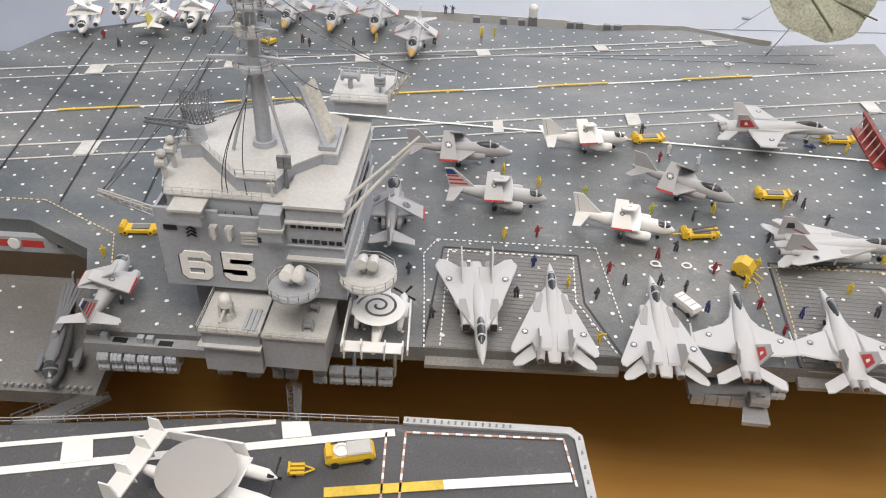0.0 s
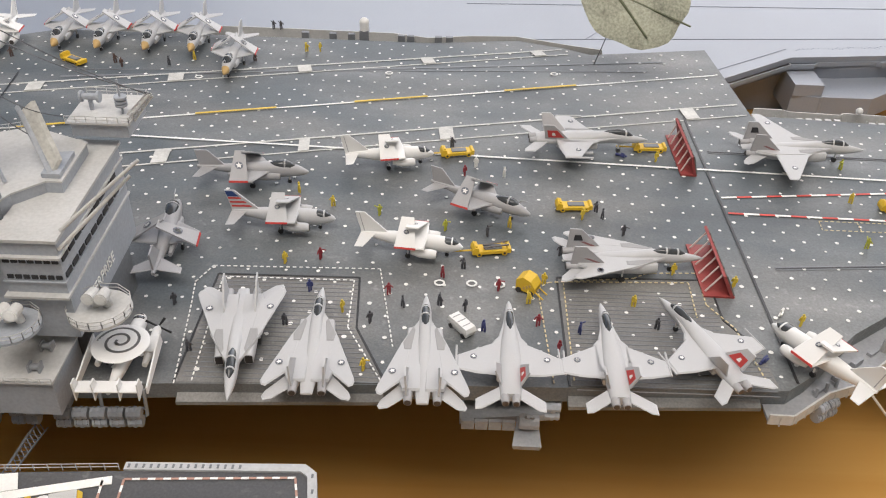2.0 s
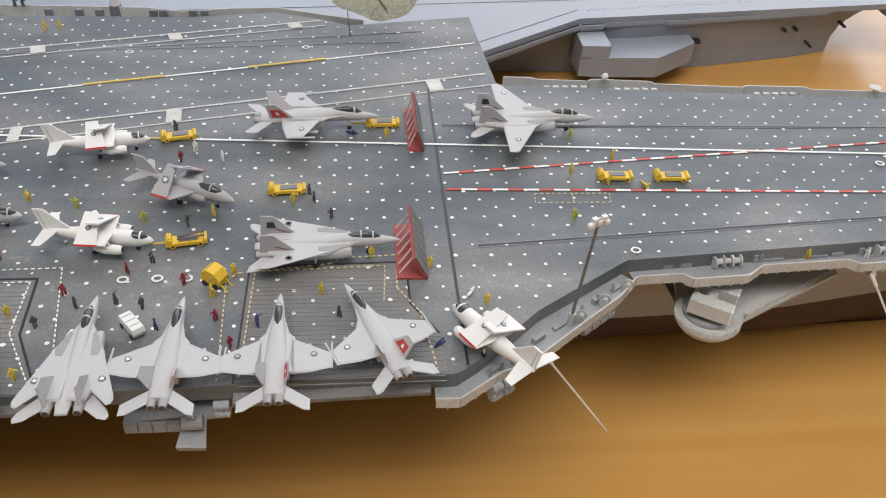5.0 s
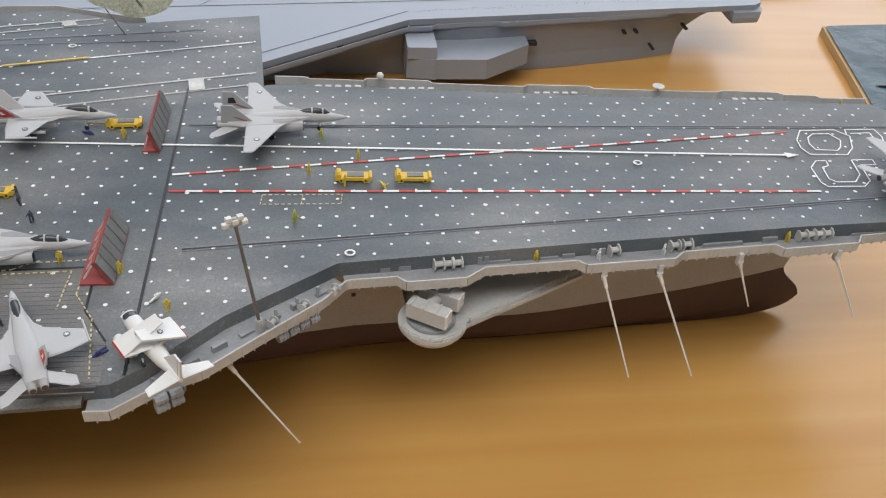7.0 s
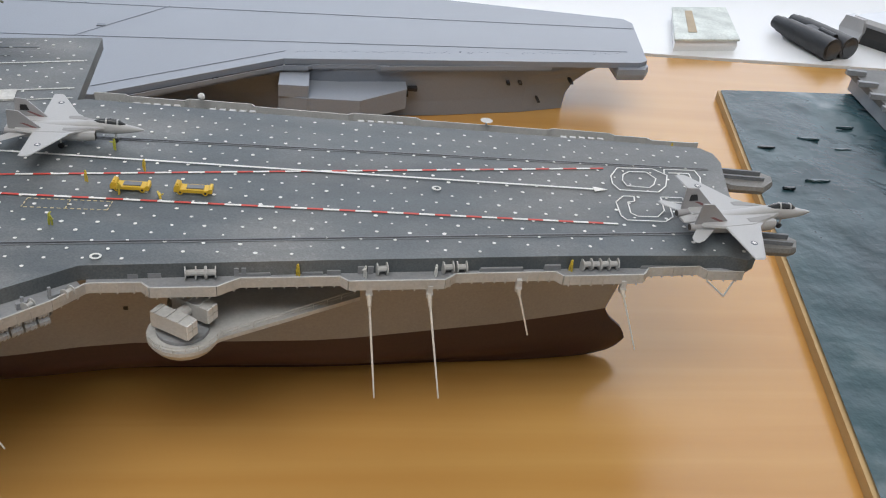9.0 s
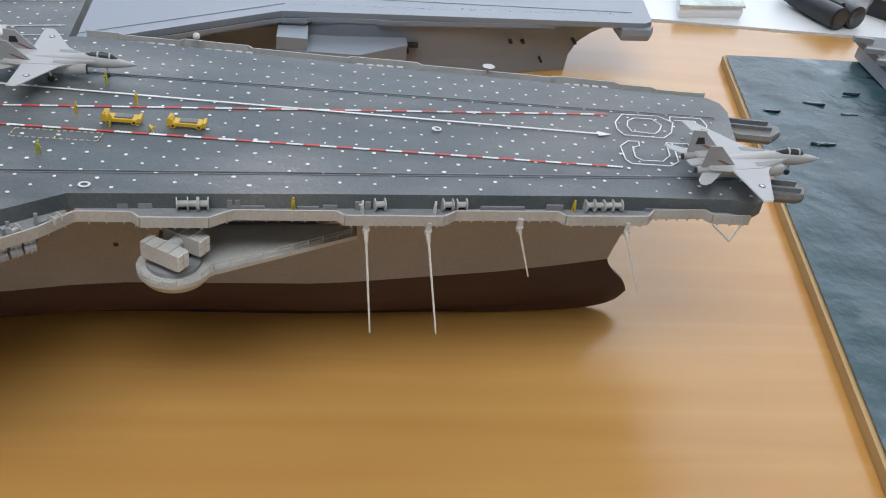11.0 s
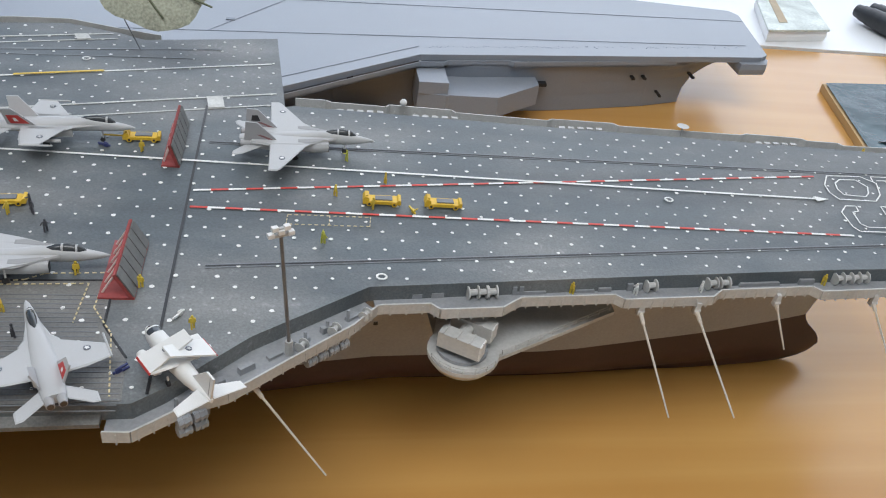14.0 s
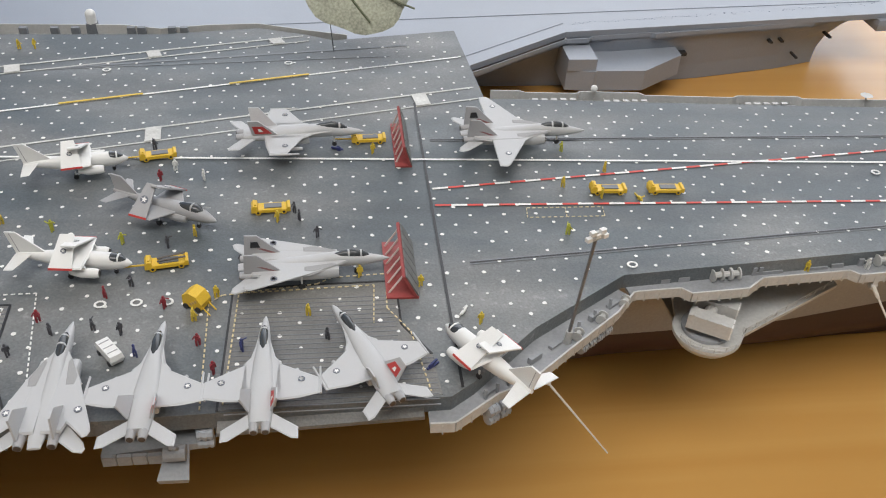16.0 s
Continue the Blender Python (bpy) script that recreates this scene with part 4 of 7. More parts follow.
for x in (-0.2430, -0.2662, -0.2906, -0.312):
    again(a7, x, 0.1335, DT, -88, 0.00270)
y1 = tagged(put(twin_pod_jet("white jet with folded wings and pale tail at port edge", M_JETW), -0.3960, 0.1100, DT, -75, 0.00240), group="white jets at the port edge")
again(y1, -0.3800, 0.1290, DT, -80, 0.0024)
again(y1, -0.3400, 0.1240, DT, -86, 0.0024)
aw = put(attack_jet("white attack jet with yellow tail fin parked nose outboard", M_JETW, None, M_TAILY), -0.3591, 0.117, DT, 95, 0.0025)
e2 = put(radar_plane("white radar plane with spiral-painted dish and folded wings", True), -0.2058, -0.1078, DT, 92.0, 0.00215)
e3 = put(radar_plane("pale grey radar plane with plain dish on the second ship", False), -0.2366, -0.1845, 0.1113, -12, 0.00255)
hl = put(helicopter("dark grey helicopter with folded rotor on the lowered elevator"), -0.3190, -0.1030, 0.0784, -78, 0.00300)

# ---- fittings of the main ship ----


M_SHIELD = material("shield_red", (0.30, 0.055, 0.05), 0.55, vary=0.15, scale=150)


def jet_blast_shield(x, y0, y1, k=1.0):
    """A raised blast shield: slatted grey face, red back with white struts."""
    ob = empty("blast_shield", "raised red blast shield with grey slatted face and struts", "blast shield", "blast shields")
    L = y1 - y0
    bm = bmesh.new()
    box(bm, x - 0.0058 * k, (y0 + y1) / 2, DZ + 0.0005, 0.0122 * k, L, 0.0008)
    part("base_plate", bm, M_SHIELD, ob, "red base plate")
    bm = bmesh.new()
    rings(bm, [[(x, y, DZ + 0.0006), (x - 0.0052 * k, y, DZ + 0.0096), (x - 0.0052 * k - 0.0009, y, DZ + 0.0092), (x - 0.0012, y, DZ + 0.0006)] for y in (y0, y1)])
    part("panel", bm, M_SHIELD, ob, "red painted panel")
    n = 6
    for i in range(n):
        a, b = y0 + L * (i + 0.06) / n, y0 + L * (i + 0.94) / n
        bm = bmesh.new()
        rings(bm, [[(x + 0.0004, y, DZ + 0.001), (x - 0.0052 * k + 0.0007, y, DZ + 0.0094), (x - 0.0052 * k + 0.0003, y, DZ + 0.0093), (x - 0.0001, y, DZ + 0.0009)] for y in (a, b)])
        part("slat", bm, M_SLAT, ob, "dark grey scorched slat")
    for i in range(6):
        y = y0 + L * (i + 0.5) / 6
        bm = bmesh.new()
        tube(bm, (x - 0.0052 * k, y, DZ + 0.0088), (x - 0.0108 * k, y, DZ + 0.0010), 0.00035, 0.00035, 6)
        part("strut", bm, M_PINK, ob, "pale strut")
    return ob


M_SLAT = material("slat_grey", (0.14, 0.14, 0.135), 0.6, vary=0.15, scale=150)
M_PINK = material("strut_pale", (0.62, 0.50, 0.47), 0.5, vary=0.1)
jet_blast_shield(-0.0110, -0.0640, -0.0338, 0.88)
jet_blast_shield(-0.0068, 0.0160, 0.0500, 0.55)


def tow_tractor(x, y, yaw, load=False, bar=False):
    """A long low yellow deck tractor, in metres of the real thing."""
    ob = empty("tow_tractor", "small yellow deck tow tractor with dark top pads", "tow tractor", "yellow deck tractors")
    bm = bmesh.new()
    rings(bm, [[(px, s, pz) for px, pz in ((-2.9, 0.35), (2.9, 0.35), (2.9, 1.1), (2.5, 1.15), (2.3, 0.85), (-1.9, 0.85), (-2.0, 1.45), (-2.6, 1.55), (-2.9, 1.0))] for s in (-0.95, 0.95)])
    part("chassis", bm, M_YEL, ob)
    bm = bmesh.new()
    box(bm, 0.3, 0, 0.93, 2.6, 1.1, 0.2)
    part("top_pad", bm, M_GREYD, ob, "dark grey top pad")
    bm = bmesh.new()
    box(bm, -2.3, 0, 1.35, 0.3, 1.3, 0.7)
    part("seat_back", bm, M_YEL, ob)
    for px in (-1.9, 1.9):
        for s in (-1, 1):
            bm = bmesh.new()
            tube(bm, (px, s * 0.75, 0.42), (px, s * 1.06, 0.42), 0.42, 0.42, 10)
            wh = part("wheel", bm, M_YEL, ob, "yellow wheel")
            bm = bmesh.new()
            tube(bm, (px, s * 1.05, 0.42), (px, s * 1.09, 0.42), 0.2, 0.2, 8)
            part("hub", bm, M_BLACK, wh)
    if load:
        for k in (-1, 1):
            bm = bmesh.new()
            tube(bm, (-1.2, 0.3 * k, 1.15), (2.6, 0.5 * k, 1.55), 0.14, 0.14, 6)
            part("tow_bar_load", bm, M_NOZ, ob, "dark tow bar carried on top")
    if bar:
        bm = bmesh.new()
        tube(bm, (-2.9, 0, 0.6), (-6.0, 0, 0.7), 0.14, 0.14, 6)
        part("tow_bar", bm, M_YEL, ob, "yellow tow bar")
    return put(ob, x, y, DT, yaw, 0.00245)


tow_tractor(0.0689, -0.0048, -2)
tow_tractor(0.0921, -0.0055, -2)
tow_tractor(-0.0612, -0.0120, 4, False)
tow_tractor(-0.0232, 0.0365, 2, False, True)
tow_tractor(-0.1072, 0.0266, 12, False, True)
tow_tractor(-0.0945, -0.0425, 10, True, True)
tow_tractor(-0.3019, -0.0650, 5)
tow_tractor(-0.299, 0.1042, -30)
c1 = empty("crash_crane", "boxy yellow crash crane tractor with forks", "crane")
bm = bmesh.new()
rings(bm, [[(px, s, pz) for px, pz in ((-1.8, 0.4), (1.6, 0.4), (1.8, 1.6), (0.9, 2.9), (-0.6, 3.3), (-1.8, 2.4))] for s in (-1.3, 1.3)])
part("body", bm, M_YEL, c1)
for k in range(3):
    bm = bmesh.new()
    box(bm, -0.2 + 0.5 * k, -1.32, 1.2 + 0.4 * k, 0.35, 0.1, 0.5)
    part("panel", bm, M_TAN, c1, "worn side panel")
for s in (-0.8, 0.8):
    bm = bmesh.new()
    tube(bm, (1.5, s, 0.8), (3.6, s - 0.8, 0.5), 0.12, 0.12, 6)
    part("fork", bm, M_YEL, c1)
    for px in (-1.2, 1.1):
        bm = bmesh.new()
        tube(bm, (px, s * 1.5, 0.5), (px, s * 1.9, 0.5), 0.5, 0.5, 10)
        part("wheel", bm, M_TYRE, c1, "black wheel")
put(c1, -0.0821, -0.0635, DT, -30, 0.0020)
w1 = empty("start_cart", "small white aircraft starting cart on black wheels", "cart")
bm = bmesh.new()
prism(bm, [(-2.1, -0.9), (2.1, -0.9), (2.1, 0.9), (-2.1, 0.9)], 0.35, 1.7, 0.25)
part("body", bm, M_JETW, w1)
for k in range(3):
    bm = bmesh.new()
    box(bm, -1.2 + 1.1 * k, 0, 1.74, 0.12, 1.3, 0.06)
    part("lid_seam", bm, M_JETD, w1)
for s in (-1, 1):
    for px in (-1.3, 1.3):
        bm = bmesh.new()
        tube(bm, (px, s * 0.75, 0.35), (px, s * 1.0, 0.35), 0.35, 0.35, 8)
        part("wheel", bm, M_TYRE, w1, "black wheel")
put(w1, -0.1050, -0.0855, DT, -52, 0.0024)

# deck crew figurines: plain pegs in painted colours
FIG = {"yellow": (0.62, 0.46, 0.05), "green": (0.42, 0.42, 0.05), "blue": (0.04, 0.05, 0.16), "dark red": (0.25, 0.03, 0.04), "brown": (0.10, 0.06, 0.05), "white": (0.72, 0.72, 0.70), "dark grey": (0.07, 0.07, 0.08)}
FIGM = {k: material("figurine_" + k.replace(" ", "_"), v, 0.6, vary=0.2, scale=300) for k, v in FIG.items()}


def figurine_mesh(bm, arms):
    box(bm, -0.12, 0.13, 0.42, 0.2, 0.2, 0.84)
    box(bm, 0.12, -0.13, 0.42, 0.2, 0.2, 0.84)
    box(bm, 0, 0, 1.13, 0.32, 0.5, 0.62, 0, 0.85)
    dome(bm, (0, 0, 1.62), 0.17, 1.1, 7, 4)
    if arms:
        tube(bm, (0, 0.25, 1.35), (0.45, 0.55, 1.5), 0.09, 0.08, 5)
        tube(bm, (0, -0.25, 1.35), (0.2, -0.5, 0.95), 0.09, 0.08, 5)
    else:
        tube(bm, (0, 0.28, 1.38), (0.1, 0.34, 0.8), 0.09, 0.08, 5)
        tube(bm, (0, -0.28, 1.38), (0.1, -0.34, 0.8), 0.09, 0.08, 5)


FIG_DATA = {}


def figurine(x, y, colour, yaw=0, arms=False, z=None, lying=False):
    key = (colour, arms)
    if key not in FIG_DATA:
        bm = bmesh.new()
        figurine_mesh(bm, arms)
        FIG_DATA[key] = part("crew_figurine", bm, FIGM[colour])
        ob = FIG_DATA[key]
    else:
        ob = copy_thing(FIG_DATA[key], Matrix.Identity(4))
    tagged(ob, "tiny " + colour + " painted plastic deck crew figurine", "figurine", "deck crew figurines")
    m = pose(x, y, DT if z is None else z, 0, 0, yaw) @ Matrix.Scale(0.0028, 4)
    if lying:
        m = pose(x, y, DT + 0.0006, 90, 0, yaw) @ Matrix.Scale(0.0028, 4)
    ob.matrix_basis = m
    return ob


figurine(-0.2002, -0.0775, "dark grey", 121, False)
figurine(-0.1899, -0.0996, "dark grey", 66, True)
figurine(-0.1676, -0.0530, "yellow", 309, False)
figurine(-0.1554, -0.0500, "dark red", 297, True)
figurine(-0.1695, -0.0074, "yellow", 6, False)
figurine(-0.1550, -0.0161, "yellow", 240, True)
figurine(-0.1366, -0.0212, "green", 119, True)
figurine(-0.1622, -0.0859, "dark grey", 240, False)
figurine(-0.1566, -0.0682, "blue", 281, False)
figurine(-0.1445, -0.0782, "yellow", 327, False)
figurine(-0.1349, -0.0833, "dark grey", 118, False)
figurine(-0.1298, -0.0685, "dark red", 267, True)
figurine(-0.1247, -0.0748, "dark grey", 7, False)
figurine(-0.1124, -0.0735, "dark grey", 32, True)
figurine(-0.1351, -0.1052, "yellow", 302, True)
figurine(-0.1117, -0.0582, "dark red", 15, False)
figurine(-0.1038, -0.0756, "dark grey", 137, False)
figurine(-0.0979, -0.0857, "blue", 198, False)
figurine(-0.1044, -0.0529, "dark grey", 218, True)
figurine(-0.0923, -0.0642, "dark red", 295, True)
figurine(-0.0764, -0.0599, "yellow", 68, False)
figurine(-0.0824, -0.0709, "yellow", 49, True)
figurine(-0.0799, -0.0820, "dark red", 253, True)
figurine(-0.0666, -0.0851, "blue", 344, True)
figurine(-0.0742, -0.0941, "dark red", 320, False)
figurine(-0.0468, -0.0704, "yellow", 215, False)
figurine(-0.0408, -0.0816, "dark grey", 197, False)
figurine(-0.0298, -0.0518, "yellow", 273, False)
figurine(-0.0585, -0.0189, "yellow", 299, True)
figurine(-0.0507, -0.0184, "dark grey", 172, False)
figurine(-0.0870, -0.0264, "yellow", 14, False)
figurine(-0.1039, 0.0099, "dark red", 310, False)
figurine(-0.0992, 0.0170, "white", 83, False)
figurine(-0.0876, 0.0097, "white", 167, False)
figurine(-0.0219, 0.0270, "yellow", 292, False)
figurine(-0.0955, -0.0324, "dark grey", 335, True)
figurine(-0.1112, -0.0297, "green", 293, True)
figurine(-0.1861, 0.1270, "yellow", 63, True)
figurine(-0.1791, 0.1276, "yellow", 327, False)
figurine(-0.2102, 0.1130, "brown", 45, True)
figurine(-0.2516, 0.1047, "dark grey", 34, True)
figurine(-0.2785, 0.1050, "brown", 77, True)
figurine(-0.2406, 0.1117, "yellow", 218, False)
figurine(-0.1093, 0.0328, "dark grey", 60, True)
figurine(-0.0077, -0.0937, "blue", 314, False, None, True)
figurine(0.0518, -0.0007, "yellow", 193, False)
figurine(0.0713, 0.0096, "yellow", 169, False)
figurine(0.0654, -0.0089, "yellow", 142, False)
figurine(0.0794, -0.0076, "yellow", 18, True, None, True)
figurine(0.0468, -0.0317, "green", 39, True)
figurine(-0.0441, -0.0289, "dark grey", 274, True)
figurine(0.0079, -0.0773, "yellow", 101, False)
figurine(0.0020, -0.0735, "white", 149, False, None, True)
figurine(-0.0097, -0.0579, "yellow", 79, False)
figurine(0.0569, 0.0258, "green", 173, True)
figurine(-0.0386, 0.0310, "blue", 70, False, None, True)
figurine(-0.0526, -0.0136, "dark grey", 193, True)
figurine(-0.0692, -0.0430, "dark grey", 266, True)
figurine(-0.3813, 0.0956, "dark red", 304, False)
figurine(-0.3697, 0.0868, "dark grey", 52, False)
figurine(-0.3316, 0.1079, "brown", 259, True)
figurine(-0.2739, 0.1006, "brown", 324, False)
figurine(-0.3088, -0.0812, "yellow", 121, False)

# catwalks along the deck edge
M_CAT = material("catwalk_grey", (0.27, 0.28, 0.295), 0.55, vary=0.12, scale=80)


def catwalk(path, inner, floor_z, rail=0.0024, gear_seed=1, fill=True):
    """A sunken gallery: floor and outer wall following path, joined to the deck edge inner."""
    ob = empty("edge_gallery", "sunken grey edge gallery with hose reels and lockers", "gallery")
    ob.parent = ship
    for k in ("category",):
        del ob[k]
    bm = bmesh.new()
    prism(bm, path + inner[::-1], floor_z - 0.001, floor_z)
    part("gallery_floor", bm, M_CAT, ob)
    bm = bmesh.new()
    for a, b in zip(path, path[1:]):
        d = Vector((b[0] - a[0], b[1] - a[1]))
        nrm = Vector((-d.y, d.x)).normalized() * 0.0006
        prism(bm, [(a[0], a[1]), (b[0], b[1]), (b[0] - nrm.x, b[1] - nrm.y), (a[0] - nrm.x, a[1] - nrm.y)], floor_z - 0.0016, floor_z + rail)
    part("gallery_wall", bm, M_LIGHT, ob, "paler grey bulwark")
    rng = random.Random(gear_seed)
    n = int(20 * sum(math.hypot(b[0] - a[0], b[1] - a[1]) for a, b in zip(path, path[1:])) / 0.1)
    bm = bmesh.new()
    for a, b in zip(path, path[1:]):
        d = math.hypot(b[0] - a[0], b[1] - a[1])
        k = int(d / 0.0042)
        for i in range(k):
            p = along(a, b, (i + 0.5) / max(1, k))
            nrm = Vector((b[1] - a[1], -(b[0] - a[0]))).normalized() * (0.0006 if gear_seed > 0 else -0.0006)
            box(bm, p[0], p[1] - 0.0003, floor_z - 0.0004, 0.0004, 0.0010, 0.0036, math.degrees(math.atan2(b[1] - a[1], b[0] - a[0])))
    part("gallery_stiffener", bm, M_LIGHT, ob)
    return ob


def reel(parent, x, y, z, yaw, s=1.4):
    bm = bmesh.new()
    u = Vector((math.cos(radians(yaw)), math.sin(radians(yaw)), 0))
    c = Vector((x, y, z + 0.0018 * s))
    tube(bm, c - u * 0.0011 * s, c + u * 0.0011 * s, 0.0008 * s, None, 8)
    for k in (-1, 1):
        tube(bm, c + u * k * 0.0011 * s, c + u * k * 0.0014 * s, 0.0017 * s, None, 10)
    part("hose_reel", bm, M_LIGHT, parent)


def locker(parent, x, y, z, sx, sy, sz, yaw=4, mat=None, name="locker"):
    bm = bmesh.new()
    box(bm, x, y, z + sz / 2, sx, sy, sz, yaw, 0.94)
    part(name, bm, mat or M_CAT, parent)


FZ = DZ - 0.0058
CW = [(0.0640, -0.0606), (0.0660, -0.0600), (0.0820, -0.0590), (0.0850, -0.0620), (0.1062, -0.0605), (0.1095, -0.0580), (0.1135, -0.0552), (0.1479, -0.0528), (0.1507, -0.0554), (0.1846, -0.0530), (0.1890, -0.0492), (0.2269, -0.0462), (0.2294, -0.0490), (0.2605, -0.0465), (0.2638, -0.0420), (0.2850, -0.0400), (0.2873, -0.0430), (0.3020, -0.0428)]
edge = [(0.0632, -0.0545), (0.1459, -0.0478), (0.2408, -0.0401), (0.2951, -0.0375), (0.3020, -0.0385)]
gal = catwalk(CW, edge, FZ)
for x in (0.097, 0.1005, 0.1035, 0.1625, 0.1865, 0.1915, 0.2395, 0.2430, 0.2465, 0.2500):
    k = -0.0540 + (x - 0.09) * 0.083
    reel(gal, x, k, FZ, 4 + (x * 9000) % 7)
for x, w, h in ((0.078, 0.0035, 0.0018), (0.085, 0.0045, 0.002), (0.1175, 0.0125, 0.0012), (0.138, 0.0075, 0.001), (0.1455, 0.005, 0.0016), (0.155, 0.0022, 0.003), (0.1585, 0.002, 0.003), (0.207, 0.017, 0.0014), (0.2265, 0.0065, 0.0022), (0.270, 0.017, 0.0012), (0.292, 0.005, 0.002), (0.112, 0.0016, 0.0034), (0.1145, 0.0016, 0.0034)):
    locker(gal, x, -0.0525 + (x - 0.09) * 0.078, FZ, w, 0.0016, h)
figurine(0.133, -0.0500, "yellow", 200, False, FZ)
figurine(0.2335, -0.0425, "yellow", 180, False, FZ)
figurine(0.1565, -0.0500, "white", 180, True, FZ)
figurine(0.182, -0.0480, "white", 160, False, FZ)
CW2 = [(-0.0117, -0.1140), (-0.0045, -0.1142), (0.0095, -0.1040), (0.0195, -0.1000), (0.0360, -0.0862), (0.0560, -0.0700), (0.0640, -0.0606)]
gal2 = catwalk(CW2, [(-0.0117, -0.1070), (-0.0049, -0.1074), (0.0029, -0.1016), (0.0252, -0.0800), (0.0600, -0.0560)], FZ)
for i in range(7):
    p = along((0.008, -0.1010), (0.056, -0.0645), i / 6)
    locker(gal2, p[0], p[1], FZ, 0.0052, 0.0018, 0.0010 + 0.0006 * (i % 3), 37)
for i in range(3):
    p = along((0.040, -0.0800), (0.060, -0.0650), i / 2)
    reel(gal2, p[0], p[1], FZ, 60, 1.1)
PW = [(0.3212, 0.0625), (0.3180, 0.0620), (0.2975, 0.0625), (0.2955, 0.0650), (0.2798, 0.0658), (0.2775, 0.0680), (0.2499, 0.0700), (0.2470, 0.0685), (0.1860, 0.0718), (0.1840, 0.0742), (0.1545, 0.0755), (0.1520, 0.0738), (0.1090, 0.0770), (0.1070, 0.0795), (0.0786, 0.0815), (0.0770, 0.0795), (0.0520, 0.0812), (0.0495, 0.0830), (0.0360, 0.0835)]
gal3 = catwalk(PW, [(0.3212, 0.0520), (0.16, 0.0636), (0.0360, 0.0728)], FZ, 0.0045, -1)
for x0 in (0.056, 0.090, 0.158, 0.254):
    for k in range(5):
        locker(gal3, x0 + 0.0045 * k, 0.0765 - (x0 - 0.05) * 0.062, FZ, 0.003, 0.002, 0.0036, -4, M_LIGHT)
figurine(0.307, 0.0600, "yellow", 0, False, FZ)
bm = bmesh.new()
dome(bm, (0.0845, 0.0790, 0.1055), 0.0017, 1.0, 10, 6)
radome = part("radome", bm, M_JETW, gal3, "white radome ball", True)
bm = bmesh.new()
tube(bm, (0.2172, 0.0700, FZ), (0.2172, 0.0705, 0.1040), 0.0004, None, 6)
tube(bm, (0.2172, 0.0705, 0.1040), (0.2172, 0.0705, 0.1050), 0.0006, 0.0030, 10)
part("dish_aerial", bm, M_LIGHT, gal3)
# port edge of the angled deck
gal4 = catwalk([(-0.0300, 0.1420), (-0.0500, 0.1475), (-0.0754, 0.1560), (-0.1000, 0.1545), (-0.1240, 0.1500), (-0.1420, 0.1545), (-0.2150, 0.1560), (-0.3000, 0.1550)], [(-0.0300, 0.1375), (-0.0500, 0.1425), (-0.0754, 0.1510), (-0.1227, 0.1436), (-0.30, 0.1445)], FZ, 0.0062, -1)
for x in (-0.112, -0.118, -0.133, -0.138, -0.165, -0.175, -0.19):
    locker(gal4, x, 0.149, FZ, 0.004, 0.0025, 0.0075, 0, M_GREYD)
cw = empty("port_gun_mount", "white domed gun mount at the port deck edge", "gun mount")
cw.parent = ship
del cw["category"]
bm = bmesh.new()
box(bm, -0.1588, 0.1572, 0.1005, 0.0055, 0.0055, 0.0085, 0, 0.9)
part("mount", bm, M_GREYD, cw)
bm = bmesh.new()
tube(bm, (-0.1588, 0.1572, 0.1045), (-0.1588, 0.1572, 0.1088), 0.0026, None, 14)
dome(bm, (-0.1588, 0.1572, 0.1090), 0.0027, 1.0, 14, 6)
part("radome", bm, M_JETW, cw, "white radome", True)
for dx in (-0.0015, 0.0025):
    figurine(-0.2065 + dx, 0.1545, "dark grey", 90, True)

# missile launcher on its sponson
LX, LY, LZ = 0.0950, -0.0615, 0.0820
spn = empty("launcher_sponson", "grey round launcher sponson with railings", "sponson")
spn.parent = ship
del spn["category"]
bm = bmesh.new()
circ = [(LX + 0.0125 * math.cos(a), LY + 0.0125 * math.sin(a)) for a in [2 * math.pi * i / 36 for i in range(36)]]
rings(bm, [[(x, y, LZ - 0.0045) for x, y in [(LX + 0.0105 * math.cos(a), LY + 0.0105 * math.sin(a)) for a in [2 * math.pi * i / 36 for i in range(36)]]], [(x, y, LZ - 0.0015) for x, y in circ], [(x, y, LZ) for x, y in circ]])
part("platform", bm, M_LIGHT, spn, "pale grey round platform")
bm = bmesh.new()
rings(bm, [[(LX + 0.006, LY - 0.0085, z), (LX + 0.013, LY - 0.0030, z), (0.1560, -0.0395, z), (0.1560, -0.0330, z), (LX - 0.006, -0.038, z), (LX - 0.011, LY, z)] for z in (LZ - 0.0020, LZ - 0.0004)])
part("wing_deck", bm, M_LIGHT, spn, "pale grey tapering side deck")
bm = bmesh.new()
rings(bm, [[(LX - 0.008, LY + 0.004, LZ - 0.004), (LX + 0.010, LY + 0.002, LZ - 0.004), (0.150, -0.0385, LZ - 0.002), (0.150, -0.030, LZ - 0.002), (LX - 0.01, -0.030, LZ - 0.004)], [(LX + 0.0, -0.040, 0.062), (LX + 0.012, -0.038, 0.062), (0.125, -0.032, 0.066), (0.125, -0.026, 0.066), (LX + 0.0, -0.028, 0.062)]])
part("support", bm, M_HULL, spn)
bm = bmesh.new()
rail_pts = [(x * 1.0, y * 1.0) for x, y in circ[20:36]] + [(LX + 0.013, LY - 0.0030), (0.1540, -0.0395)]
for (a, b) in zip(rail_pts, rail_pts[1:]):
    for h in (0.0012, 0.0024):
        tube(bm, (*a, LZ + h), (*b, LZ + h), 0.00013, None, 4)
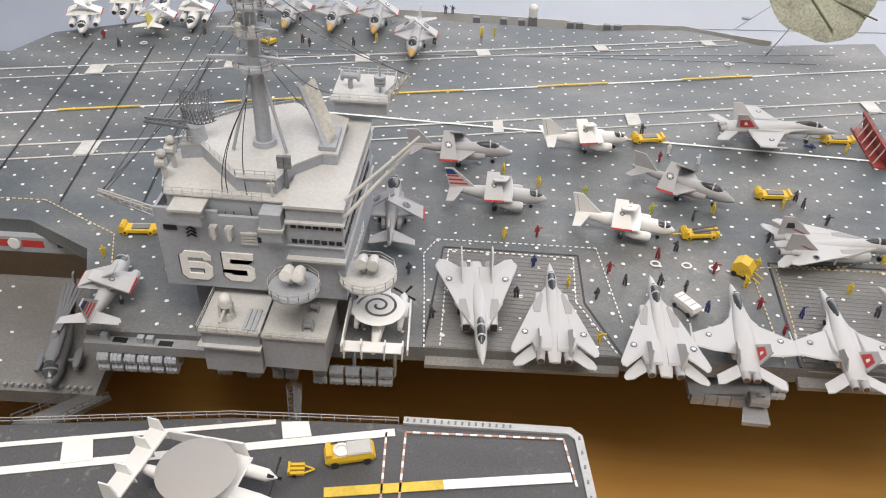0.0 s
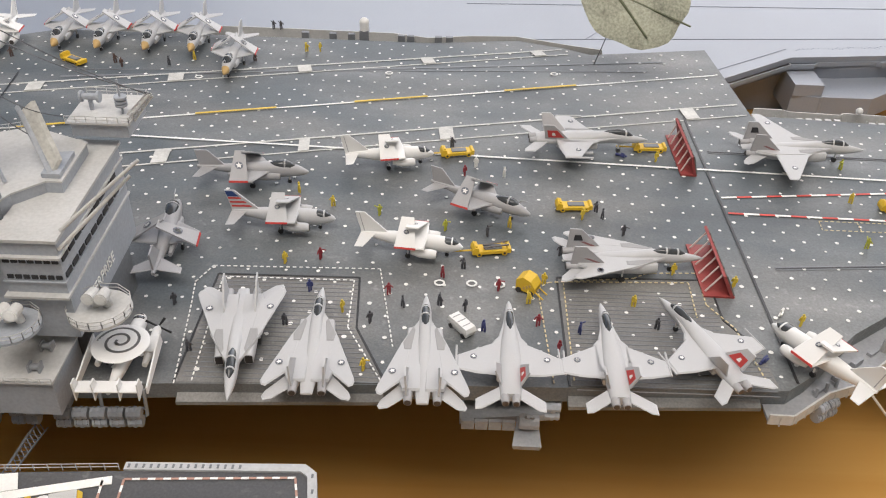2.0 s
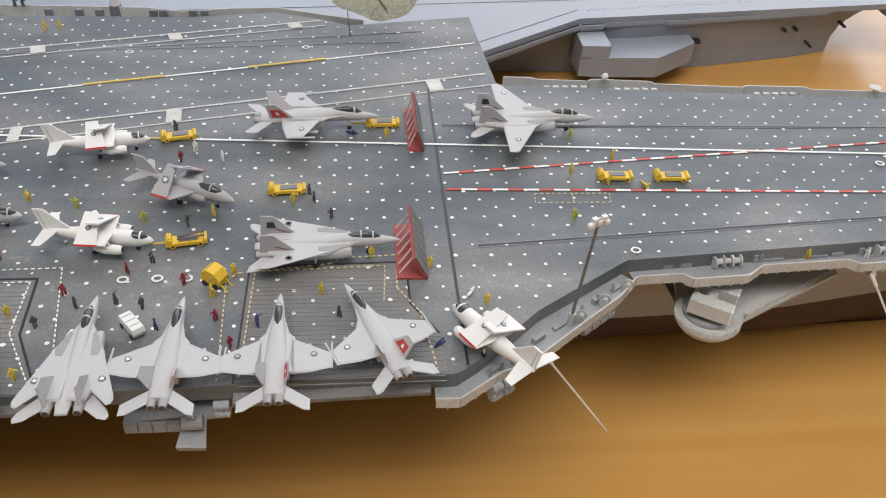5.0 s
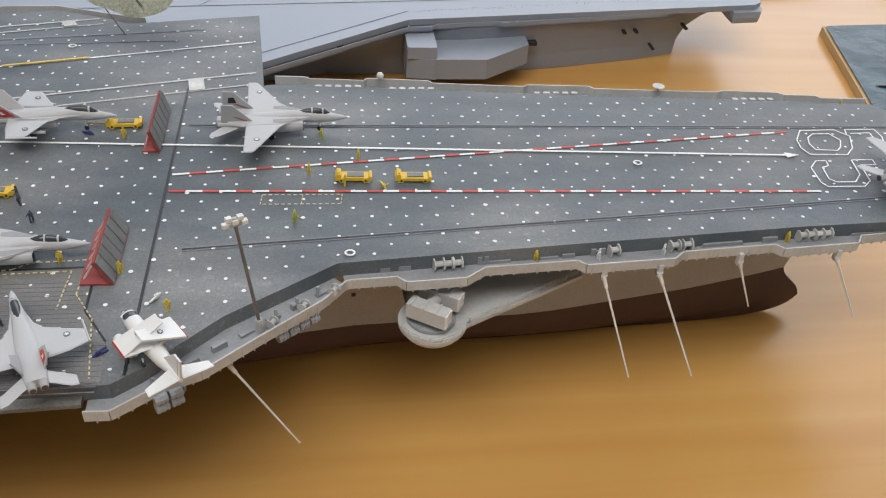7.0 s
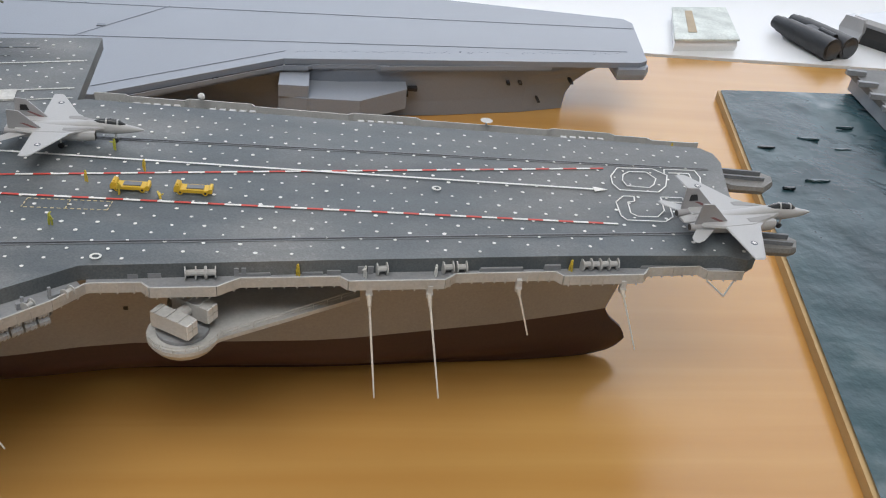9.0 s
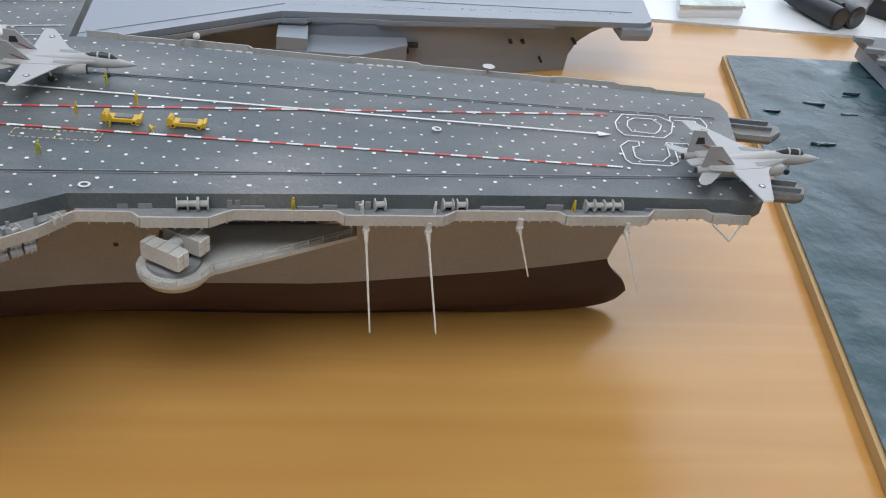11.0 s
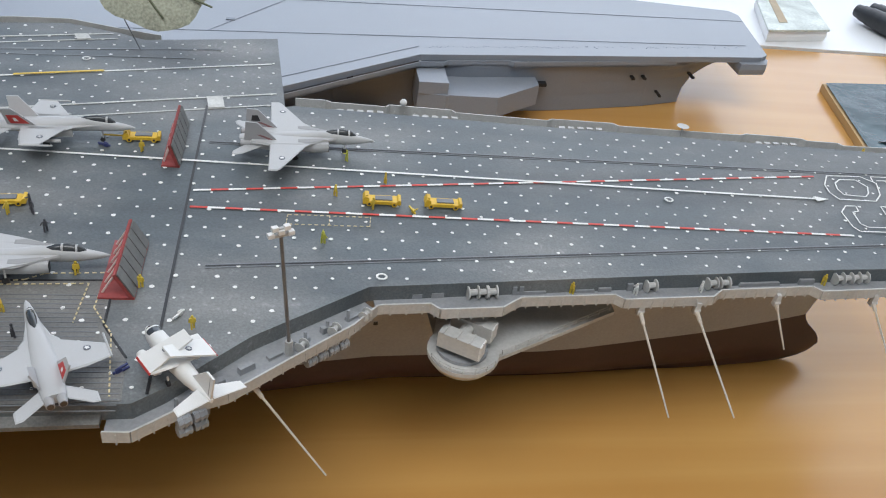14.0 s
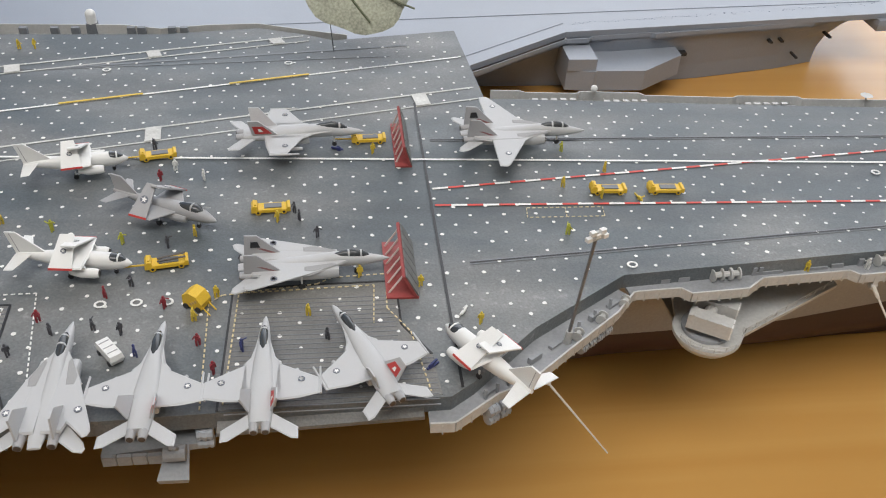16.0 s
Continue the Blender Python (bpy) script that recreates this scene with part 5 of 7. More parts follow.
for p in rail_pts[::2] + [along(rail_pts[-2], rail_pts[-1], k / 9) for k in range(10)]:
    tube(bm, (*p, LZ), (*p, LZ + 0.0025), 0.00014, None, 4)
part("railing", bm, M_LIGHT, spn, "fine wire railing")
ln = empty("missile_launcher", "pale grey twin box missile launcher on a sponson", "launcher")
bm = bmesh.new()
tube(bm, (0, 0, 0.0001), (0, 0, 0.0012), 0.0075, None, 24)
tube(bm, (0, 0, 0.0012), (0, 0, 0.0042), 0.0030, 0.0026, 16)
part("turntable", bm, M_CAT, ln)
bm = bmesh.new()
tube(bm, (0, -0.0045, 0.0058), (0, 0.0045, 0.0058), 0.0019, None, 14)
part("trunnion", bm, M_LIGHT, ln)
for s in (-1, 1):
    bm = bmesh.new()
    box(bm, 0.0008, 0.0044 * s, 0.0060, 0.0125, 0.0044, 0.0050)
    cell = part("launch_box", bm, M_LIGHT, ln)
    for i in (-1, 1):
        for j in (-1, 1):
            bm = bmesh.new()
            box(bm, 0.0072, 0.0044 * s + 0.00108 * i, 0.0060 + 0.00125 * j, 0.0006, 0.0019, 0.0022)
            part("cell_door", bm, M_JETW, cell)
    bm = bmesh.new()
    for i in range(3):
        box(bm, -0.004 + 0.004 * i, 0.0044 * s, 0.0086, 0.0005, 0.0045, 0.0005)
    part("strap", bm, M_LIGHT, cell)
ln.matrix_basis = pose(LX - 0.0005, LY + 0.0005, LZ + 0.0001, 0, 0, -32) @ Matrix.Scale(1.2, 4)

M_WHIP = material("whip_pale", (0.52, 0.47, 0.40), 0.5, vary=0.1)
# whip aerials swung out from the gallery
for (bx, by), tip in (((0.1580, -0.0545), (0.1592, -0.0925, 0.0805)), ((0.1796, -0.0535), (0.1797, -0.0960, 0.0838)), ((0.2130, -0.0485), (0.2172, -0.0580, 0.0795)), ((0.2532, -0.0475), (0.2560, -0.0660, 0.0800)), ((0.0262, -0.0905), (0.0480, -0.1055, 0.0710))):
    wa = empty("whip_aerial", "thin pale whip aerial leaning out from its bracket", "aerial", "whip aerials")
    bm = bmesh.new()
    box(bm, bx, by, 0.0955, 0.0022, 0.0024, 0.0050, 0, 0.8)
    tube(bm, (bx - 0.0012, by - 0.0006, 0.0945), (bx + 0.0012, by - 0.0006, 0.0945), 0.0008, None, 8)
    part("bracket", bm, M_LIGHT, wa)
    bm = bmesh.new()
    s = Vector((bx, by - 0.0008, 0.0940))
    d = Vector(tip) - s
    tube(bm, s, s + d * 0.12, 0.0009, 0.0007, 8)
    tube(bm, s + d * 0.12, s + d * 0.5, 0.00045, 0.0004, 6)
    tube(bm, s + d * 0.5, tip, 0.0004, 0.00028, 6)
    part("rod", bm, M_WHIP, wa, "slightly bent pale rod")
# floodlight mast
fm = empty("light_mast", "tall thin grey light mast with white lamp head", "mast")
bm = bmesh.new()
tube(bm, (0.0362, -0.0815, FZ + 0.0002), (0.0361, -0.0822, 0.1040), 0.0014, 0.0011, 8)
part("foot", bm, M_LIGHT, fm)
bm = bmesh.new()
tube(bm, (0.0361, -0.0820, 0.1030), (0.0336, -0.0962, 0.1518), 0.00060, 0.00050, 8)
part("pole", bm, M_GREYD, fm)
bm = bmesh.new()
box(bm, 0.0336, -0.0965, 0.1522, 0.0060, 0.0009, 0.0009, 25)
box(bm, 0.0336, -0.0965, 0.1540, 0.0040, 0.0009, 0.0009, 25)
part("crossarm", bm, M_LIGHT, fm)
for dx, dz in ((-0.0025, 0.0), (0.0, 0.0006), (0.0025, 0.0), (-0.0015, 0.0018), (0.0015, 0.0018)):
    bm = bmesh.new()
    box(bm, 0.0336 + dx, -0.0969 + dx * 0.4, 0.1528 + dz, 0.0016, 0.0014, 0.0012, 25)
    part("lamp", bm, M_JETW, fm, "white lamp box")

# life raft canisters in racks under the deck edge
CAN = {}


def raft_rack(x0, y0, x1, y1, z, n, rows=2):
    rk = empty("raft_rack", "rack of grey life raft canisters under the deck edge", "life rafts", "life raft racks")
    bm = bmesh.new()
    for r in range(rows):
        tube(bm, (x0, y0 + 0.0015, z - 0.0034 * r), (x1, y1 + 0.0015, z - 0.0034 * r), 0.0005, None, 5)
    for k in (0, 0.5, 1):
        p = along((x0, y0), (x1, y1), k)
        tube(bm, (p[0], p[1] + 0.002, z - 0.0034 * (rows - 1)), (p[0], p[1] + 0.0035, max(z + 0.006, 0.0985)), 0.0006, None, 5)
    part("rack_bar", bm, M_CAT, rk)
    yaw = math.atan2(y1 - y0, x1 - x0)
    d = Vector((math.cos(yaw), math.sin(yaw), 0))
    for r in range(rows):
        for i in range(n):
            p = along((x0, y0), (x1, y1), (i + 0.5) / n)
            c = Vector((p[0], p[1] - 0.0004, z - 0.0034 * r))
            h = math.hypot(x1 - x0, y1 - y0) / n * 0.42
            bm = bmesh.new()
            tube(bm, c - d * h, c + d * h, 0.0018, None, 9)
            tube(bm, c - d * h * 0.2, c + d * h * 0.2, 0.0021, None, 9)
            tube(bm, c - d * h * 0.85, c - d * h * 0.6, 0.0020, None, 9)
            tube(bm, c + d * h * 0.6, c + d * h * 0.85, 0.0020, None, 9)
            part("raft_canister", bm, M_GREY, rk)
    return rk


raft_rack(-0.2965, -0.1212, -0.2700, -0.1200, 0.0958, 6)
raft_rack(-0.2262, -0.1195, -0.2000, -0.1182, 0.0962, 5)
raft_rack(-0.2575, -0.1195, -0.2525, -0.1193, 0.0965, 1)
raft_rack(-0.2480, -0.1195, -0.2430, -0.1193, 0.0965, 1)
raft_rack(-0.2395, -0.1190, -0.2310, -0.1188, 0.0965, 2)
raft_rack(0.0410, -0.0795, 0.0545, -0.0690, 0.0962, 4)
raft_rack(0.0060, -0.1068, 0.0140, -0.1020, 0.0955, 2)
raft_rack(-0.0790, -0.1085, -0.0735, -0.1085, 0.0950, 1)
# lower sponson with fairlead under the elevator gap
ls = empty("fairlead_sponson", "grey sponson with mooring fairlead below the deck edge", "sponson")
ls.parent = ship
del ls["category"]
bm = bmesh.new()
prism(bm, [(-0.1050, -0.1130), (-0.0760, -0.1100), (-0.0790, -0.060), (-0.1050, -0.060)], 0.0900, 0.0925)
part("sponson_floor", bm, M_CAT, ls)
for i in range(4):
    bm = bmesh.new()
    box(bm, -0.1025 + 0.0042 * i, -0.1140, 0.0915, 0.0039, 0.0012, 0.0036)
    part("bulwark_panel", bm, M_CAT, ls)
bm = bmesh.new()
rings(bm, [[(-0.0885, -0.1200, 0.0875), (-0.0805, -0.1202, 0.0875), (-0.0810, -0.110, 0.090), (-0.0870, -0.110, 0.090)], [(-0.0890, -0.1205, 0.0895), (-0.0800, -0.1207, 0.0895), (-0.0810, -0.110, 0.0925), (-0.0870, -0.110, 0.0925)]])
tube(bm, (-0.0870, -0.1150, 0.0945), (-0.0810, -0.1150, 0.0945), 0.0024, None, 12)
tube(bm, (-0.0862, -0.1130, 0.0925), (-0.0845, -0.1165, 0.0985), 0.0006, None, 6)
tube(bm, (-0.0818, -0.1130, 0.0925), (-0.0835, -0.1165, 0.0985), 0.0006, None, 6)
part("fairlead", bm, M_CAT, ls)
# worn lip under the elevators
for a, c in (((-0.1905, -0.1142), (-0.1285, -0.1114)), ((-0.0722, -0.1106), (-0.0130, -0.1083))):
    bm = bmesh.new()
    rings(bm, [[(p[0], p[1] + 0.003, 0.0978), (p[0], p[1] - 0.0022, 0.0978), (p[0], p[1] - 0.0022, 0.0992), (p[0], p[1] + 0.003, 0.1012)] for p in (a, c)])
    part("elevator_lip", bm, M_ELEV, ship, "worn stepped elevator lip")
# bow catapult bridle catchers
for pts in ([(0.3170, 0.0425), (0.3216, 0.0399), (0.3440, 0.0371), (0.3475, 0.0340), (0.3459, 0.0290), (0.3387, 0.0225), (0.3228, 0.0236), (0.3160, 0.0300)], [(0.3060, -0.0150), (0.3143, -0.0140), (0.3309, -0.0157), (0.3345, -0.0205), (0.3317, -0.0262), (0.3281, -0.0278), (0.314, -0.0270), (0.3060, -0.0265)]):
    bc = bmesh.new()
    prism(bc, pts, 0.0975, 0.1012, 0.0008)
    o = part("bridle_catcher", bc, M_ELEV, ship, "worn grey bridle catcher horn")
    bc = bmesh.new()
    ym = sum(p[1] for p in pts) / len(pts)
    box(bc, pts[0][0] + 0.013, ym + 0.003, 0.1022, 0.022, 0.0012, 0.0022, -5)
    box(bc, pts[0][0] + 0.013, ym - 0.002, 0.1020, 0.022, 0.0010, 0.0018, -5)
    part("catcher_rail", bc, M_GREYD, o)
bm = bmesh.new()
polyline(bm, [(0.2880, -0.0432, 0.0960), (0.2945, -0.0470, 0.0915), (0.2990, -0.0430, 0.0960)], 0.0004, 5)
part("bow_bracket", bm, M_LIGHT, ship)

# lowered deck-edge elevator and hangar opening
low = empty("lowered_elevator", "lowered grey deck-edge elevator with ribbed edge", "elevator")
low.parent = ship
del low["category"]
bm = bmesh.new()
prism(bm, [(-0.470, -0.128), (-0.3008, -0.1225), (-0.3030, -0.1020), (-0.3230, -0.0640), (-0.470, -0.0680)], 0.0725, 0.0780)
part("platform", bm, M_ELEV, low)
bm = bmesh.new()
for i in range(60):
    x = -0.445 + 0.0024 * i
    if x < -0.3030:
        box(bm, x, -0.1262 + 0.0325 * (x + 0.445) * 1.2, 0.0790, 0.0010, 0.0012, 0.0012)
part("edge_post", bm, M_CAT, low)
bm = bmesh.new()
rng = random.Random(9)
for i in range(34):
    px, py = rng.uniform(-0.43, -0.306), rng.uniform(-0.118, -0.070)
    if py < -0.102 + (-0.303 - px) * 1.9:
        prism(bm, [(px + 0.0008 * math.cos(a), py + 0.0006 * math.sin(a)) for a in [2 * math.pi * k / 7 for k in range(7)]], 0.0781, 0.0783)
tagged(part("tie_down_dot", bm, M_WHITE, low), kind="stuff")
bm = bmesh.new()
box(bm, -0.392, -0.0655, 0.0945, 0.150, 0.0030, 0.0070, 1.5)
band = part("hangar_header", bm, M_GREY, ship, "grey band over the hangar opening")
for x, w, m_, nm in ((-0.3590, 0.0105, M_FLAGR, "red sign scroll"), (-0.3450, 0.0085, M_FLAGR, "red sign scroll"), (-0.3300, 0.0110, M_FLAGB, "blue sign bar")):
    bm = bmesh.new()
    box(bm, x, -0.0668 + 0.026 * (x + 0.392), 0.0950, w, 0.0006, 0.0032 if m_ is M_FLAGR else 0.0020, 1.5)
    part("sign_mark", bm, m_, band, nm)
bm = bmesh.new()
tube(bm, (-0.3520, -0.0668, 0.0952), (-0.3520, -0.0662, 0.0952), 0.0024, None, 14)
part("sign_mark", bm, M_WHITE, band, "white sign disc")
# Black sheet stands in for the unlit depth of the hangar
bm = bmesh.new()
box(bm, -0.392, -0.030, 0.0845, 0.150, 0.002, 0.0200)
part("hangar_dark_sheet", bm, M_BLACK, ship, "black sheet for the unlit hangar interior")
# gallery wall beside the well
gw = bmesh.new()
box(gw, -0.2605, -0.1180, 0.1000, 0.0790, 0.0055, 0.0036, 1.2)
part("edge_sponson", gw, M_CAT, ship, "grey edge sponson with openings")
for x in (-0.2885, -0.2735):
    bm = bmesh.new()
    box(bm, x, -0.1192, 0.1018, 0.0046, 0.0022, 0.0004)
    part("edge_opening", bm, M_BLACK, ship, "dark opening")
for x in (-0.2935, -0.2815, -0.2785):
    locker(ship, x, -0.1190, 0.1018, 0.0024, 0.0020, 0.0022, 0, M_GREY, "edge_locker")

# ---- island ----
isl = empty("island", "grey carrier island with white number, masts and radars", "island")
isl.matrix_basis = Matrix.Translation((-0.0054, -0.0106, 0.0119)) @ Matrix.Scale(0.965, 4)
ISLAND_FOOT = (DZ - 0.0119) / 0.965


def block(name, pts, z0, z1, mat=None, parent=None, label="", edge=0.0):
    bm = bmesh.new()
    prism(bm, pts, z0, z1, edge)
    return part(name, bm, mat or M_GREY, parent or isl, label)


def rect(x0, x1, y0, y1):
    return [(x0, y0), (x1, y0), (x1, y1), (x0, y1)]


def railing(parent, pts, z, h=0.0026, step=0.0030):
    bm = bmesh.new()
    for a, b in zip(pts, pts[1:]):
        d = math.hypot(b[0] - a[0], b[1] - a[1])
        for k in (0.5, 1.0):
            tube(bm, (*a, z + h * k), (*b, z + h * k), 0.00012, None, 4)
        n = max(1, int(d / step))
        for i in range(n + 1):
            p = along(a, b, i / n)
            tube(bm, (*p, z), (*p, z + h), 0.00013, None, 4)
    return part("railing", bm, M_LIGHT, parent, "fine photo-etched railing")


# Darker grey puts the shade under the overhang into this storey
block("shaded_lower_house", rect(-0.2700, -0.2175, -0.0980, -0.0600), ISLAND_FOOT, 0.1150, M_GREYD)
blk = block("number_block", rect(-0.2760, -0.2340, -0.1050, -0.0560), 0.1135, 0.1390)
# island floors, roofs and ledges paler than walls: light from above put into colour
block("number_block_floor", rect(-0.2760, -0.2340, -0.0998, -0.0570), 0.1391, 0.1398, M_LIGHT)
for pts in (rect(-0.2760, -0.2560, -0.1050, -0.1038), rect(-0.2760, -0.2750, -0.1040, -0.0560)):
    block("parapet", pts, 0.1390, 0.1435)
block("parapet", rect(-0.2560, -0.2345, -0.1050, -0.1038), 0.1390, 0.1420)
block("searchlight_tub", rect(-0.2685, -0.2600, -0.1085, -0.1030), 0.1400, 0.1455, M_GREY)
block("searchlight_rim", rect(-0.2695, -0.2590, -0.1095, -0.1020), 0.1455, 0.1463, M_LIGHT)
fw = block("bridge_block", rect(-0.2345, -0.2172, -0.1060, -0.0520), 0.1130, 0.1478)
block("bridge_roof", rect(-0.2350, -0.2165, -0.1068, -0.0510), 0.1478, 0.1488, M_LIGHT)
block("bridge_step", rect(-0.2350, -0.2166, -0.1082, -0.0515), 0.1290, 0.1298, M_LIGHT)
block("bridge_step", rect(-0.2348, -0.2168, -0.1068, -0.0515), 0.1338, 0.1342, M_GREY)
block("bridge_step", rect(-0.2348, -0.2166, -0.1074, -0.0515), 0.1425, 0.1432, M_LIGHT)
for z in (0.1356, 0.1412):
    for i in range(7):
        bm = bmesh.new()
        box(bm, -0.2324 + 0.0023 * i, -0.1061, z, 0.0017, 0.0006, 0.0013)
        part("window_pane", bm, M_BLACK, fw, "dark bridge window")
    for i in range(9):
        bm = bmesh.new()
        box(bm, -0.2171, -0.1030 + 0.0052 * i, z, 0.0006, 0.0040, 0.0016)
        part("window_pane", bm, M_BLACK, fw, "dark bridge window")
for x, w, z in ((-0.2715, 0.0042, 0.1365), (-0.2450, 0.0036, 0.1340)):
    bm = bmesh.new()
    box(bm, x, -0.1051, z, w, 0.0006, 0.0018)
    part("window_pane", bm, M_BLACK, blk, "dark window")
for i in range(3):
    bm = bmesh.new()
    for s in (-1, 1):
        p0, p1 = Vector((-0.2650, -0.1053, 0.1372 - 0.0013 * i)), Vector((-0.2650 + 0.0015 * s, -0.1053, 0.1362 - 0.0013 * i))
        tube(bm, p0, p1, 0.0003, None, 4)
    part("chevron", bm, M_BLACK, blk, "black painted chevron")
for x in (-0.2575, -0.2525):
    bm = bmesh.new()
    box(bm, x, -0.1062, 0.1372, 0.0022, 0.0022, 0.0034)
    tube(bm, (x, -0.1070, 0.1395), (x + 0.0004, -0.1078, 0.1350), 0.0007, None, 6)
    part("signal_lamp", bm, M_LIGHT, blk)
for i in range(4):
    bm = bmesh.new()
    box(bm, -0.2468, -0.1054, 0.1362 - 0.0012 * i, 0.0052, 0.0008, 0.0008)
    part("ribbon_bar", bm, M_LIGHT, blk)
# white number with a black shadow
SIX = ([(0, .97), (.18, 1.15), (.82, 1.15), (1, .97), (.75, .9), (.25, .9)], [(.75, .9), (1, .97), (1, .82), (.75, .82)], [(0, .97), (.25, .9), (.25, .25), (0, .18)],
       [(0, .18), (.25, .25), (.75, .25), (1, .18), (.82, 0), (.18, 0)], [(.75, .25), (.75, .47), (1, .54), (1, .18)], [(.25, .47), (.25, .72), (.82, .72), (1, .54), (.75, .47)])
FIVE = ([(0, 1.15), (1, 1.15), (1, .9), (.25, .9), (.25, .72), (.82, .72), (1, .54), (1, .18), (.82, 0), (.18, 0), (0, .18), (0, .32), (.25, .32), (.25, .25), (.75, .25), (.75, .47), (0, .47)],)
for name, mat, off, depth in (("number_shadow", M_BLACK, -0.0005, 0.0003), ("number", M_WHITE, 0.0, 0.0006)):
    for ch, shape, x, z in (("6", SIX, -0.2703, 0.1166), ("5", FIVE, -0.2565, 0.1171)):
        bm = bmesh.new()
        for poly in shape:
            prism(bm, poly[::-1], 0.0, 1.0)
        bmesh.ops.triangulate(bm, faces=bm.faces[:])
        bmesh.ops.transform(bm, matrix=pose(x + off, -0.1050, z + off * 0.6, 90, 0, 0) @ Matrix.Diagonal((0.0100, 0.0097, depth, 1.0)), verts=bm.verts[:])
        bmesh.ops.recalc_face_normals(bm, faces=bm.faces[:])
        part(name, bm, mat, blk, "white painted number " + ch if mat is M_WHITE else "black number shadow")
cu = bpy.data.curves.new("ship_name", "FONT")
cu.body, cu.size, cu.extrude = "ENTERPRISE", 0.0052, 0.0001
tmp = bpy.data.objects.new("tmp", cu)
scene.collection.objects.link(tmp)
me = bpy.data.meshes.new_from_object(tmp)
bpy.data.objects.remove(tmp)
me.materials.clear()
me.materials.append(M_WHITE)
me.transform(pose(-0.2170, -0.1010, 0.1175, 90, 0, 90))
o = new("ship_name", me)
o.parent = fw
o["label"] = "white ship name"
# terraces above
railing(isl, [(-0.2755, -0.1030), (-0.2755, -0.0570)], 0.1398)
block("terrace_house", [(-0.2722, -0.1022), (-0.2344, -0.1026), (-0.2344, -0.0550), (-0.2755, -0.0600), (-0.2760, -0.0900)], 0.1399, 0.1470)
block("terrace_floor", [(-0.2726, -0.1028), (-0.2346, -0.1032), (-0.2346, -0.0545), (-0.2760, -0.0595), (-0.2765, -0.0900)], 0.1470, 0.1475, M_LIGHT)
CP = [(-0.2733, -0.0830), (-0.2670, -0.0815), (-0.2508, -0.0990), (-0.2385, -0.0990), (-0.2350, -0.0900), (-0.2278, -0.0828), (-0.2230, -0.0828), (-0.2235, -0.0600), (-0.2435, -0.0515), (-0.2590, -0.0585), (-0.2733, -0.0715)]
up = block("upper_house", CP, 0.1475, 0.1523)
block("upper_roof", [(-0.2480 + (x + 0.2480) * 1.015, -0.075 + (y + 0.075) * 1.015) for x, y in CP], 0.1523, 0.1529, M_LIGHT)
railing(isl, [CP[0], CP[1], CP[2], CP[3]], 0.1529, 0.0024)
railing(isl, CP[8:] + [CP[0]], 0.1529, 0.0024)
railing(isl, [(-0.2765, -0.0900), (-0.2726, -0.1028), (-0.2420, -0.1030)], 0.1475, 0.0024)
block("flag_plot", rect(-0.2420, -0.2355, -0.1085, -0.1000), 0.1360, 0.1462, M_GREY)
block("flag_plot_top", rect(-0.2426, -0.2349, -0.1091, -0.1033), 0.1400, 0.1410, M_LIGHT)
block("radar_base", [(-0.2290, -0.0815), (-0.2235, -0.0815), (-0.2240, -0.0680), (-0.2290, -0.0690)], 0.1529, 0.1545, M_GREY)
aft = block("radar_platform", rect(-0.2290, -0.2110, -0.0560, -0.0380), 0.1528, 0.1575, M_GREY)
block("radar_platform_lip", rect(-0.2300, -0.2100, -0.0570, -0.0370), 0.1575, 0.1582, M_LIGHT)
railing(isl, [(-0.2300, -0.0570), (-0.2100, -0.0570), (-0.2100, -0.0370), (-0.2300, -0.0370)], 0.1582, 0.0022)
bm = bmesh.new()
tube(bm, (-0.2245, -0.0480, 0.1582), (-0.2245, -0.0480, 0.1615), 0.0008, None, 8)
tube(bm, (-0.2275, -0.0480, 0.1628), (-0.2215, -0.0480, 0.1628), 0.0011, None, 10)
for x in (-0.2275, -0.2220):
    tube(bm, (x, -0.0480, 0.1628), (x + 0.0008, -0.0480, 0.1628), 0.0019, None, 12)
part("director", bm, M_GREY, isl)
bm = bmesh.new()
tube(bm, (-0.2140, -0.0500, 0.1582), (-0.2140, -0.0500, 0.1700), 0.0004, None, 6)
for z in (0.1610, 0.1622, 0.1635):
    tube(bm, (-0.2140, -0.0500, z), (-0.2140, -0.0500, z + 0.0008), 0.0020, None, 12)
part("aerial_stack", bm, M_GREY, isl)
# flat search radar panel, leaning
bm = bmesh.new()
rings(bm, [[(-0.2345, -0.0700, 0.1690), (-0.2318, -0.0680, 0.1712), (-0.2236, -0.0772, 0.1570), (-0.2250, -0.0790, 0.1545)], [(-0.2355, -0.0708, 0.1690), (-0.2328, -0.0688, 0.1712), (-0.2247, -0.0781, 0.1570), (-0.2262, -0.0799, 0.1545)]])
part("panel_radar", bm, M_PANELR, isl, "leaning flat olive-grey radar panel")
bm = bmesh.new()
rings(bm, [[(-0.2362, -0.0712, 0.1690), (-0.2355, -0.0704, 0.1700), (-0.2262, -0.0805, 0.1545), (-0.2268, -0.0815, 0.1540)], [(-0.2380, -0.0690, 0.1690), (-0.2373, -0.0682, 0.1700), (-0.2255, -0.0780, 0.1545), (-0.2262, -0.0790, 0.1540)]])
part("panel_frame", bm, M_GREY, isl)
